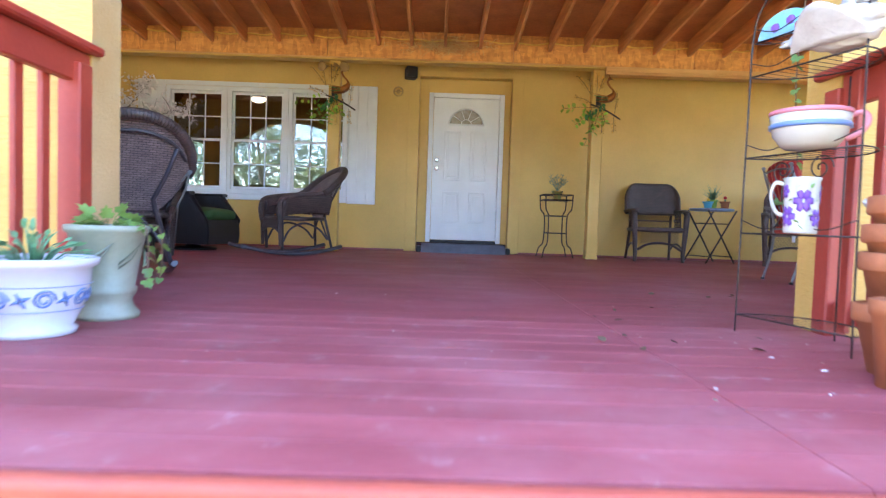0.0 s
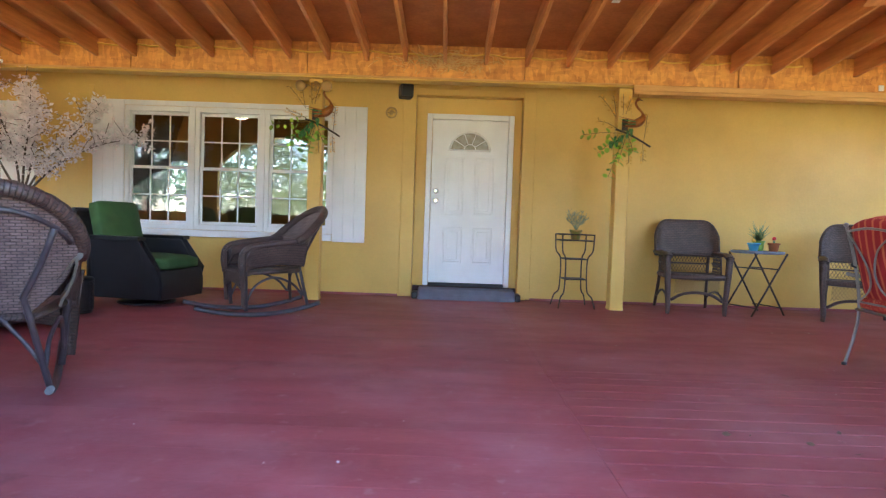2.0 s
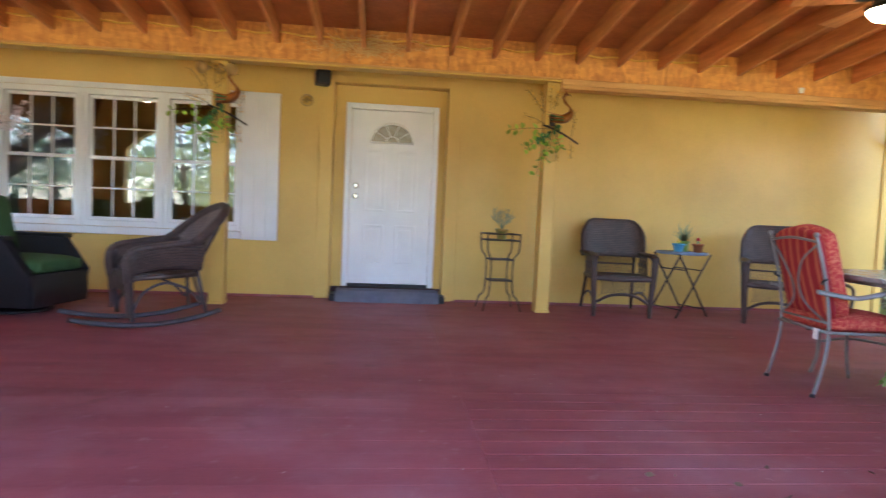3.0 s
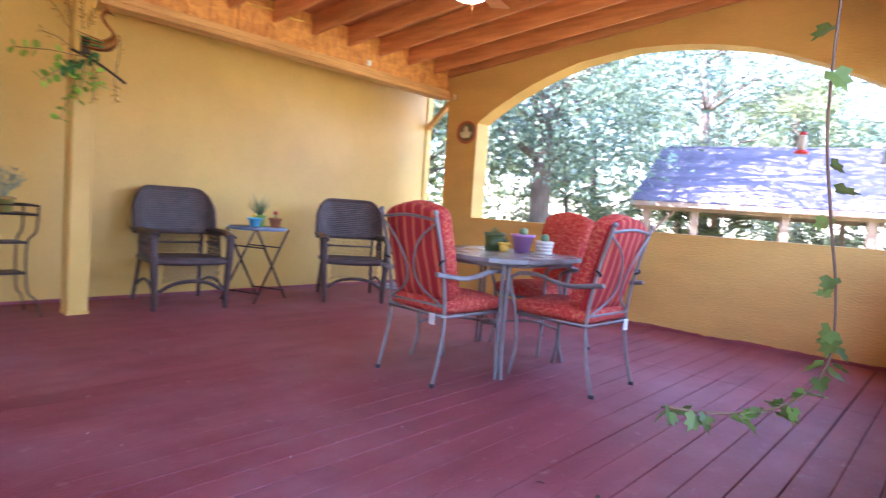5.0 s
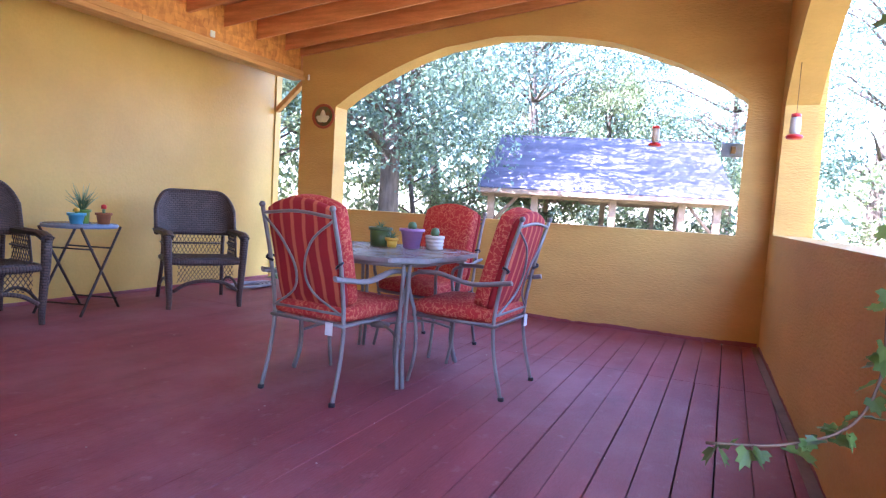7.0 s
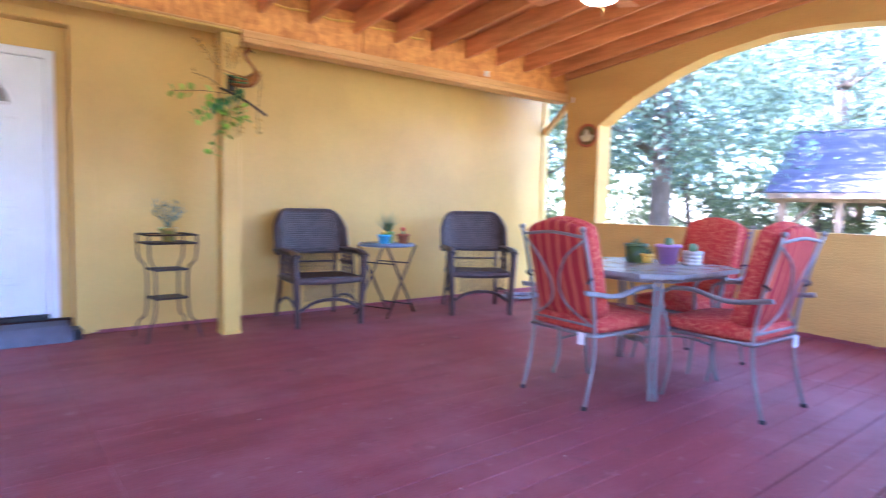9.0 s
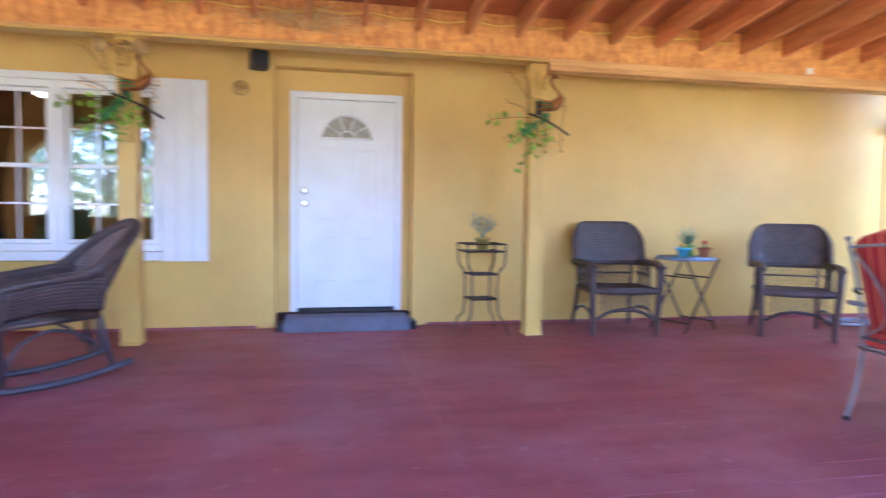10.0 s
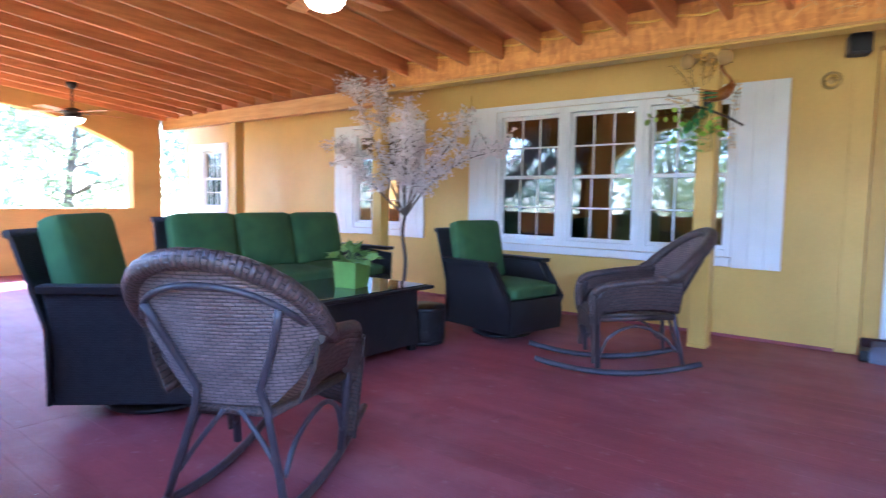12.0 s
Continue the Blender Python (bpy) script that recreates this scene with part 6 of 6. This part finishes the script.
t = thing("giant_mug", "oversized cream mug with blue band and pink rim", "mug", pose(1.232, 1.885, 0.706) @ Matrix.Diagonal((1.0, 1.0, 0.9, 1)))
part("cup", lathe([(0.0, 0.0), (0.075, 0.0), (0.09, 0.012), (0.115, 0.05), (0.126, 0.10), (0.128, 0.128)], 40), CREAM, t)
part("blue_band", lathe([(0.1225, 0.076), (0.1282, 0.078), (0.1292, 0.094), (0.1255, 0.096)], 40), BLUE, t)
part("rim", lathe([(0.1285, 0.128), (0.1315, 0.135), (0.130, 0.146), (0.122, 0.146), (0.115, 0.12), (0.09, 0.04), (0.0, 0.03)], 40), PINK, t, "pink glazed rim")
part("handle", moved(tube(curve([(0.115, 0, 0.122), (0.155, 0, 0.132), (0.17, 0, 0.10), (0.15, 0, 0.058), (0.108, 0, 0.034)], 6), 0.011, 10), pose(0, 0, 0, 0, 0, -35)), PINK, t, "pink glazed handle")

t = thing("flower_jug", "white ceramic jug painted with purple flowers", "jug", pose(1.228, 1.90, 0.406) @ Matrix.Diagonal((0.82, 0.82, 1.0, 1)))
part("body", lathe([(0.0, 0.0), (0.066, 0.0), (0.068, 0.01), (0.067, 0.10), (0.07, 0.185), (0.076, 0.198), (0.07, 0.2), (0.062, 0.18), (0.06, 0.03), (0, 0.03)], 36), mat("jug_glaze", (0.60, 0.56, 0.47), 0.15, (0.56, 0.52, 0.43), 4, 60, 0.02, spread=0.02), t)
part("spout", moved(lathe([(0.0, 0.0), (0.012, 0.012), (0.024, 0.034), (0.02, 0.034), (0.004, 0.008)], 14), pose(0.068, -0.02, 0.165, 0, 22, -15)), CREAM, t)
part("handle", moved(tube(curve([(-0.062, 0, 0.175), (-0.105, 0, 0.18), (-0.118, 0, 0.13), (-0.095, 0, 0.075), (-0.062, 0, 0.065)], 6), 0.008, 8), pose(0, 0, 0, 0, 0, -31)), CREAM, t)


def on_jug(a, z, l=0.0):
    return Vector(((0.0695 + l) * math.cos(a), (0.0695 + l) * math.sin(a), z))


for a, z, s in ((-2.0, 0.115, 0.038), (-2.95, 0.06, 0.035), (-1.15, 0.055, 0.030), (-3.2, 0.15, 0.024), (-0.4, 0.14, 0.034)):
    bm = bmesh.new()
    for k in range(6):
        f = 2 * math.pi * k / 6
        tube([on_jug(a + s * q * math.cos(f) / 0.07, z + s * q * math.sin(f)) for q in (0.2, 0.7, 1.05)], 0.011 * s / 0.028, 6, bm, taper=0.008 * s / 0.028, flat=1.0)
    for v in bm.verts:
        r = v.co.xy.length
        k = (0.0695 + (r - 0.0695) * 0.15 + 0.001) / r
        v.co.x *= k
        v.co.y *= k
    part("flower", bm, PURPLE, t, "purple painted flower")
    part("flower_eye", lathe([(0, 0.0015), (0.006, 0.001), (0.006, -0.001)], 10), YELLOW, t, "yellow painted flower centre")
    t.children[-1].matrix_basis = Matrix.Translation(on_jug(a, z, 0.003)) @ on_jug(a, 0).to_track_quat("Z", "Y").to_matrix().to_4x4()
spots = [(on_jug(a, z, 0.0025), Vector((-math.sin(a), math.cos(a), random.uniform(-1, 1))), 0.026) for a, z in ((-2.5, 0.16), (-1.7, 0.16), (-2.5, 0.045), (-1.75, 0.06), (-2.9, 0.115), (-1.3, 0.11), (-0.8, 0.17), (-2.25, 0.03))]
leaves("painted_leaves", spots, OVAL, LEAFGREEN, t, "green painted leaves")

# conch shell and fan plate on the upper shelves
t = thing("conch_shell", "large whitish conch shell with spikes", "sea shell", pose(1.27, 1.82, 1.03, 0, 0, -70))
bm = bmesh.new()
rings = []
for i in range(26):
    f = i / 25
    c = Vector((-0.20 + 0.42 * f, 0, 0.075))
    r = 0.008 + 0.085 * math.sin(math.pi * min(f * 1.08, 1)) ** 1.3 * (0.6 + 0.6 * f) + 0.006 * math.sin(i * 2.2)
    rings.append([bm.verts.new(c + Vector((0.03 * math.sin(3 * a), r * math.cos(a) * (1.25 if math.cos(a) > 0 else 0.8), max(r * math.sin(a) * (1.0 + (0.5 * f if math.sin(a) > 0.6 and i % 5 == 0 else 0)), -0.072)))) for a in (2 * math.pi * j / 18 for j in range(18))])
for a, b in zip(rings, rings[1:]):
    for j in range(18):
        bm.faces.new((a[j], a[(j + 1) % 18], b[(j + 1) % 18], b[j])).smooth = True
bm.faces.new(rings[0][::-1]), bm.faces.new(rings[-1])
part("shell", bm, SHELLWHITE, t)
part("lip", sheet(lambda u, v: (-0.14 + 0.30 * u, -0.05 - 0.09 * v * math.sin(math.pi * u), 0.02 + 0.12 * v * math.sin(math.pi * u)), 14, 6, 0.008), SHELLWHITE, t, "flared pale lip")
for i in range(5):
    part("spike", lathe([(0.02, 0), (0.012, 0.03), (0, 0.06)], 8, None, (0.02 + 0.045 * i, 0.0, 0.135 + 0.01 * (i % 2))), SHELLWHITE, t)
t = thing("fan_plate", "teal painted half-round fan plate with flowers", "ornament", pose(1.215, 2.04, 1.155, 0, 0, -62))
t.scale = (0.85, 0.85, 0.85)
bm = bmesh.new()
arc = [(0.13 * math.cos(math.pi * i / 18), 0.0, 0.11 * math.sin(math.pi * i / 18)) for i in range(19)]
vs = [bm.verts.new(p) for p in arc]
bm.faces.new(vs)
ext = bmesh.ops.extrude_face_region(bm, geom=bm.faces[:])
bmesh.ops.translate(bm, verts=[v for v in ext["geom"] if isinstance(v, bmesh.types.BMVert)], vec=(0, 0.012, 0))
part("plate", bm, TEAL, t)
for x, z in ((-0.05, 0.04), (0.02, 0.06), (0.06, 0.03)):
    for y in (-0.002, 0.014):
        part("painted_flower", moved(lathe([(0, 0), (0.022, 0.0), (0.018, 0.003), (0, 0.003)], 7), pose(x, y, z, 90)), PURPLE if x < 0.05 else PINK, t)

# stack of terracotta pots at the rail
for i, (r, z) in enumerate(((0.115, 0.0), (0.118, 0.15), (0.116, 0.235), (0.118, 0.315))):
    t = thing("terracotta_pot", "weathered terracotta pot in a leaning stack", "plant pot", pose(1.29 + 0.006 * i, 1.49 - 0.004 * i, z, 2 * (i % 2) - 1, 0, 30 * i), "terracotta stack")
    part("pot", lathe([(0.0, 0.0), (r * 0.62, 0.0), (r * 0.9, 0.15), (r, 0.152), (r + 0.004, 0.16), (r + 0.004, 0.205), (r - 0.008, 0.208), (r * 0.86, 0.15), (r * 0.58, 0.02), (0, 0.02)], 32), TERRA, t)
t = thing("aloe_pot", "terracotta pot with thin grey-green leaves", "potted plant", pose(1.31, 1.48, 0.53))
part("pot", lathe(pot_profile(0.05, 0.07, 0.09), 24), TERRA, t)
spiky(t, (0, 0, 0.08), 22, 0.15, 0.006, SUCC, 1.1)
t = thing("small_terracotta_pot", "tall rusty terracotta pot before the stack", "plant pot", pose(1.175, 1.335, 0))
part("pot", lathe([(0.0, 0.0), (0.05, 0.0), (0.068, 0.19), (0.076, 0.195), (0.078, 0.235), (0.068, 0.238), (0.06, 0.19), (0, 0.03)], 28), TERRA, t)

# hanging ivy at the stair opening
ivy = thing("hanging_ivy", "thin trailing ivy vine hanging inside the opening", "vine", pose(0, 0, 0))
main = curve([(1.62, 2.53, 2.62), (1.66, 2.55, 2.0), (1.72, 2.575, 1.55), (1.70, 2.575, 1.22), (1.72, 2.555, 1.02), (1.78, 2.54, 0.86), (1.78, 2.54, 0.72), (1.74, 2.59, 0.63), (1.70, 2.70, 0.585), (1.67, 2.83, 0.57)], 7)
part("stem", tube(main, 0.0032, 5), STEM, ivy)
spots = []
for i in range(8, len(main)):
    for _ in range(1 if i < 38 else 2):
        if random.random() < (0.42 if i < 30 else 0.6):
            d = Vector((random.uniform(-1, 0.6), random.uniform(-1, 1), random.uniform(-0.9, 0.1)))
            spots.append((main[i] + d * 0.012, d, random.uniform(0.03, 0.054)))
leaves("leaves", spots, IVY, LEAF, ivy)
ivy2 = thing("trailing_ivy", "short ivy strand hanging behind the rack", "vine", pose(0, 0, 0))
strand = curve([(1.46, 2.30, 1.95), (1.43, 2.28, 1.45), (1.40, 2.27, 1.05), (1.42, 2.26, 0.70)], 8)
part("stem", tube(strand, 0.0028, 5), STEM, ivy2)
leaves("leaves", [(p, Vector((random.uniform(-1, 1), random.uniform(-1, 0.3), -0.7)), random.uniform(0.03, 0.055)) for p in strand[4:]], IVY, LEAF, ivy2)

# fallen petals and scraps on the deck
lt = thing("deck_litter", "scattered white petals and dry leaf scraps on the deck", "litter", kind="stuff")
spots = []
for _ in range(130):
    spots.append((Vector((random.uniform(-3.5, 4.8), random.uniform(0.9, 6.5), 0.004)), Vector((random.uniform(-1, 1), random.uniform(-1, 1), 0.05)), random.uniform(0.006, 0.017)))
spots += [(Vector((random.uniform(0.55, 1.3), random.uniform(1.1, 2.1), 0.005)), Vector((random.uniform(-1, 1), random.uniform(-1, 1), 0.05)), random.uniform(0.012, 0.026)) for _ in range(16)]
leaves("petals", spots, OVAL, mat("dry_petal", (0.62, 0.52, 0.46), 0.8), lt)
spots = [(Vector((random.gauss(1.75, 0.25), random.gauss(3.2, 0.2), 0.005)), Vector((random.uniform(-1, 1), random.uniform(-1, 1), 0.05)), random.uniform(0.02, 0.05)) for _ in range(14)]
spots += [(Vector((random.uniform(0.5, 1.4), random.uniform(1.7, 2.9), 0.006)), Vector((random.uniform(-1, 1), random.uniform(-1, 1), 0.05)), random.uniform(0.02, 0.06)) for _ in range(12)]
leaves("dry_leaves", spots, OVAL, mat("dry_leaf", (0.12, 0.07, 0.035), 0.8), lt)


# ---- garden: pavilion, trees, far woods ----
def pavilion():
    a, b = Vector((11.84, 7.53)), Vector((12.95, 2.76))
    d = (b - a).normalized()
    out = Vector((-d.y, d.x))
    if out.x < 0:
        out = -out
    L = (b - a).length
    m = Matrix(((d.x, out.x, 0, a.x), (d.y, out.y, 0, a.y), (0, 0, 1, 0), (0, 0, 0, 1)))
    t = thing("pavilion", "open timber pavilion with a grey shingle roof", "pavilion", m)
    run, z0, rise = 2.6, 1.42, 1.33
    hip_a, hip_b = 0.12, 0.0  # the ridge is a little shorter than the eaves
    deck_n = bmesh.new()
    for s in (0, 1):
        y0, y1 = (0, run) if not s else (2 * run, run)
        vs = [deck_n.verts.new(p) for p in ((0, y0, z0), (L, y0, z0), (L - hip_b, y1, z0 + rise), (hip_a, y1, z0 + rise), (0, y0, z0 - 0.05), (L, y0, z0 - 0.05), (L - hip_b, y1, z0 + rise - 0.05), (hip_a, y1, z0 + rise - 0.05))]
        for q in ((0, 1, 2, 3), (4, 7, 6, 5), (0, 4, 5, 1), (1, 5, 6, 2), (0, 3, 7, 4)):
            deck_n.faces.new([vs[i] for i in q])
    for xe, xr in ((0, hip_a), (L, L - hip_b)):
        deck_n.faces.new([deck_n.verts.new(p) for p in ((xe, 0, z0 - 0.01), (xe, 2 * run, z0 - 0.01), (xr, run, z0 + rise - 0.01))])
    roof = part("roof", deck_n, SHINGLE, t)
    rows = 15
    ln = math.hypot(run, rise)
    ang = math.atan2(rise, run)
    for r in range(rows):
        xa, xb = hip_a * r / rows - 0.02, L - hip_b * r / rows + 0.02
        sh = bpy.data.meshes.new("shingle_course")
        c = box((xa, 0, 0), (xb, ln / rows + 0.03, 0.014), 0.003)
        c.to_mesh(sh)
        c.free()
        sh.materials.append(SHINGLE)
        o = new("shingle", sh)
        o.parent = roof
        o.matrix_basis = Matrix.Translation((0, run * r / rows - 0.02, z0 + rise * r / rows + 0.006)) @ Matrix.Rotation(ang + 0.05, 4, "X")
    part("fascia", box((-0.03, -0.05, z0 - 0.10), (L + 0.03, -0.01, z0 + 0.0), 0.006), WEATHERED, t)
    part("ridge", tube([(hip_a - 0.03, run, z0 + rise + 0.02), (L - hip_b + 0.03, run, z0 + rise + 0.02)], 0.05, 6), SHINGLE, t)
    for x in (0.25, 1.15, L * 0.55, L - 0.9, L - 0.25):
        for y in (0.25, 2 * run - 0.25):
            part("post", box((x - 0.07, y - 0.07, GROUND), (x + 0.07, y + 0.07, z0 - 0.02), 0.008), WEATHERED, t)
    for x in (0.25, L - 0.25):
        part("brace", tube([(x, 0.25, z0 - 0.75), (x + (0.55 if x < 1 else -0.55), 0.25, z0 - 0.12)], 0.045, 4), WEATHERED, t)
    part("header", box((0.05, 0.19, z0 - 0.16), (L - 0.05, 0.31, z0 - 0.02), 0.006), WEATHERED, t)
    part("header", box((0.05, 2 * run - 0.31, z0 - 0.16), (L - 0.05, 2 * run - 0.19, z0 - 0.02), 0.006), WEATHERED, t)
    return t


pavilion()


def leaf_cloud(rng, centres, per, spread, size):
    """Vertices and faces of many small leaves round the centres."""
    c = np.repeat(np.array(centres), per, axis=0)
    n = len(c)
    p = c + rng.normal(0, 1, (n, 3)) * spread
    a = rng.normal(0, 1, (n, 3))
    a /= np.linalg.norm(a, axis=1)[:, None]
    b = np.cross(a, rng.normal(0, 1, (n, 3)))
    b /= np.linalg.norm(b, axis=1)[:, None]
    s = size * rng.uniform(0.6, 1.4, (n, 1))
    v = np.stack([p - a * s, p + b * s * 0.45, p + a * s, p - b * s * 0.45], 1).reshape(-1, 3)
    return v, np.arange(4 * n).reshape(-1, 4)


def cloud_mesh(name, v, f, material):
    me = bpy.data.meshes.new(name)
    me.vertices.add(len(v)), me.loops.add(f.size), me.polygons.add(len(f))
    me.vertices.foreach_set("co", v.ravel()), me.loops.foreach_set("vertex_index", f.ravel().astype(np.int32))
    me.polygons.foreach_set("loop_start", np.arange(0, f.size, 4, dtype=np.int32))
    me.update(calc_edges=True)
    me.materials.append(material)
    return me


def tree(seed, height, crown, low, leaf, material, label, count=110, per=75):
    """A tapered trunk with limbs, and a crown of leaf clumps with gaps, at the origin."""
    rng = np.random.default_rng(seed)
    t = thing("tree", label, "tree", pose(0, 0, -90), "trees round the porch")
    bm = bmesh.new()
    lean = rng.uniform(-0.4, 0.4, 2)
    trunk = curve([(0, 0, 0), (lean[0] * 0.3, lean[1] * 0.3, height * 0.35), (lean[0], lean[1], height * 0.7), (lean[0] * 1.2, lean[1] * 1.2, height * 0.95)], 5)
    tube(trunk, 0.045 * height ** 0.75, 9, bm, taper=0.02)
    centres = []
    for k in range(count):
        f = rng.uniform(low, 1.0)
        z = f * height
        a = rng.uniform(0, 2 * math.pi)
        r = crown * math.sin(math.pi * min(max((f - low) / (1.04 - low), 0.08), 0.96)) ** 0.6 * math.sqrt(rng.uniform(0.12, 1))
        base = trunk[min(int(f * 0.8 * len(trunk)), len(trunk) - 1)]
        tip = Vector((base.x + r * math.cos(a), base.y + r * math.sin(a), z))
        centres.append(tuple(tip))
        if k % 4 == 0:
            tube([base, (base + tip) / 2 + Vector((0, 0, 0.12 * r)), tip], 0.012 * height ** 0.7, 5, bm, taper=0.006)
    part("trunk", bm, BARK, t, "", True)
    v, fc = leaf_cloud(rng, centres, per, np.array((0.30, 0.30, 0.20)) * crown / 3, leaf)
    c = new("crown", cloud_mesh("crown", v, fc, material))
    c.parent = t
    return t


KINDS = [tree(11, 9.2, 4.4, 0.27, 0.048, OAKLEAF, "broad green oak with a dense uneven crown", 240, 190),
         tree(12, 10.5, 3.0, 0.25, 0.06, OAKLEAF, "tall green woodland tree with an open crown", 100, 120),
         tree(13, 6.0, 2.4, 0.10, 0.06, PALELEAF, "young pale green woodland tree", 110, 130),
         tree(14, 3.2, 1.7, 0.02, 0.065, PALELEAF, "low pale green thicket bush", 80, 80)]
# the oak at (-15.2, 11.0) is added to keep sun off the west floor
SPOTS = [(10.6, 8.9, 0, 1.0), (9.0, 13.0, 1, 1.0), (12.8, 12.4, 0, 1.05), (16.5, 10.8, 2, 1.1), (20.5, 9.0, 1, 1.0), (19.0, 5.2, 3, 1.1), (23.0, 3.0, 0, 1.1), (22.0, -1.0, 1, 1.0), (18.5, -1.5, 3, 1.2),
         (19.0, -5.5, 0, 0.9), (15.0, -11.0, 2, 1.1), (9.0, -17.0, 0, 0.9), (2.5, -19.0, 1, 0.9), (-3.5, -17.0, 0, 0.9), (-10.0, -18.0, 2, 1.2), (-15.0, -15.0, 1, 0.9),
         (13.5, 9.8, 3, 1.0), (15.5, 7.8, 3, 0.9), (22.0, 6.5, 2, 1.0), (25.0, 10.0, 0, 1.2), (-22.5, -4.0, 1, 1.0), (-24.0, 3.5, 0, 1.0), (-22.0, 10.0, 2, 1.2), (-15.2, 11.0, 0, 0.85),
         (7.5, 15.5, 0, 1.0), (11.0, 16.5, 1, 1.1), (0.5, -15.0, 3, 1.2), (-6.5, -14.5, 3, 1.1), (6.5, -14.0, 3, 1.2), (18.2, 8.6, 3, 1.1), (17.5, 2.5, 3, 0.9), (8.8, 10.8, 3, 1.1), (20.5, -8.5, 2, 1.0)]
rng = random.Random(5)
for x, y, k, s in SPOTS:
    o = copy_thing(KINDS[k], pose(x, y, GROUND - 0.05, 0, 0, rng.uniform(0, 360)))
    o.scale = (s, s, s * rng.uniform(0.9, 1.12))
for o in KINDS:
    for c in o.children_recursive:
        bpy.data.objects.remove(c)
    bpy.data.objects.remove(o)

# far woods: a ring of foliage
rg = np.random.default_rng(9)
cs = []
for _ in range(480):
    a = rg.uniform(0, 2 * math.pi)
    r = rg.uniform(30, 44)
    x, y = r * math.cos(a), r * math.sin(a)
    h = rg.uniform(0.2, 1.0) ** 0.8 * (6.5 + 1.5 * math.sin(3 * a) + 1.5 * math.sin(11 * a))
    cs.append((x, y, GROUND + h))
v, f = leaf_cloud(rg, cs, 60, np.array((1.3, 1.3, 0.9)), 0.30)
woods = tagged(new("woods", cloud_mesh("woods", v, f, OAKLEAF)), "distant mixed woods round the lawn", "woods", kind="stuff")

# wire fence beyond the pavilion
t = thing("wire_fence", "thin wire fence with wooden stakes beyond the lawn", "fence", pose(0, 0, GROUND))
for i in range(12):
    part("post", tube([(17.2 + 0.12 * i, 11.5 - 1.5 * i, 0), (17.2 + 0.12 * i, 11.5 - 1.5 * i, 1.25)], 0.04, 6), BARK, t)
for z in (0.4, 0.8, 1.15):
    part("wire", tube([(17.2, 11.5, z), (17.2 + 0.12 * 11, 11.5 - 16.5, z)], 0.006, 4), CHROME, t)

# ---- deck boards ----
floor = thing("floor", "red painted deck of long boards, scuffed and worn", "floor", kind="structure")
# bases below the boards carry painted shade, so the gaps look dark
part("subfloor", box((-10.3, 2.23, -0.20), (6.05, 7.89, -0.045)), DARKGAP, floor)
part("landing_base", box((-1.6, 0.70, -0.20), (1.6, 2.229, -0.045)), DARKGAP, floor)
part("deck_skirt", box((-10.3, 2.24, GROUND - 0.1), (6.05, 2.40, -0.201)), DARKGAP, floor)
WID = 0.1405
JOINTS = [-10.28, -7.6, -3.5, 0.64, 4.4, 6.04]
cache = {}


def plank(w, l, worn, on_landing):
    key = (round(w, 4), round(l, 3), worn, on_landing)
    if key not in cache:
        bm = box((0, 0, -0.038), (l, w, 0.0), 0.0012 if worn else 0.0)
        me = bpy.data.meshes.new("plank")
        bm.to_mesh(me)
        bm.free()
        me.materials.append(DECKLANDING if on_landing else DECK)
        cache[key] = me
    return cache[key]


rn = random.Random(3)
y = 0.69
while y < NORTH - 0.01:
    spans = [(-1.66, 0.64), (0.64, 1.66)] if y < 2.22 else list(zip(JOINTS, JOINTS[1:]))
    for a, b in spans:
        worn = y < 2.22 or (b > 4.3 and y < 4.4)
        gap = 0.0012 if not worn else 0.003 if y < 2.22 else rn.choice((0.003, 0.005, 0.007))
        w = min(WID - (gap if b > 0 else 0.0012), NORTH - 0.003 - y)
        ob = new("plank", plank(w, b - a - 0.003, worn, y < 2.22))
        ob.parent = floor
        ob.location = (a + 0.0015, y, rn.uniform(-0.0003, 0.0))
    y += WID
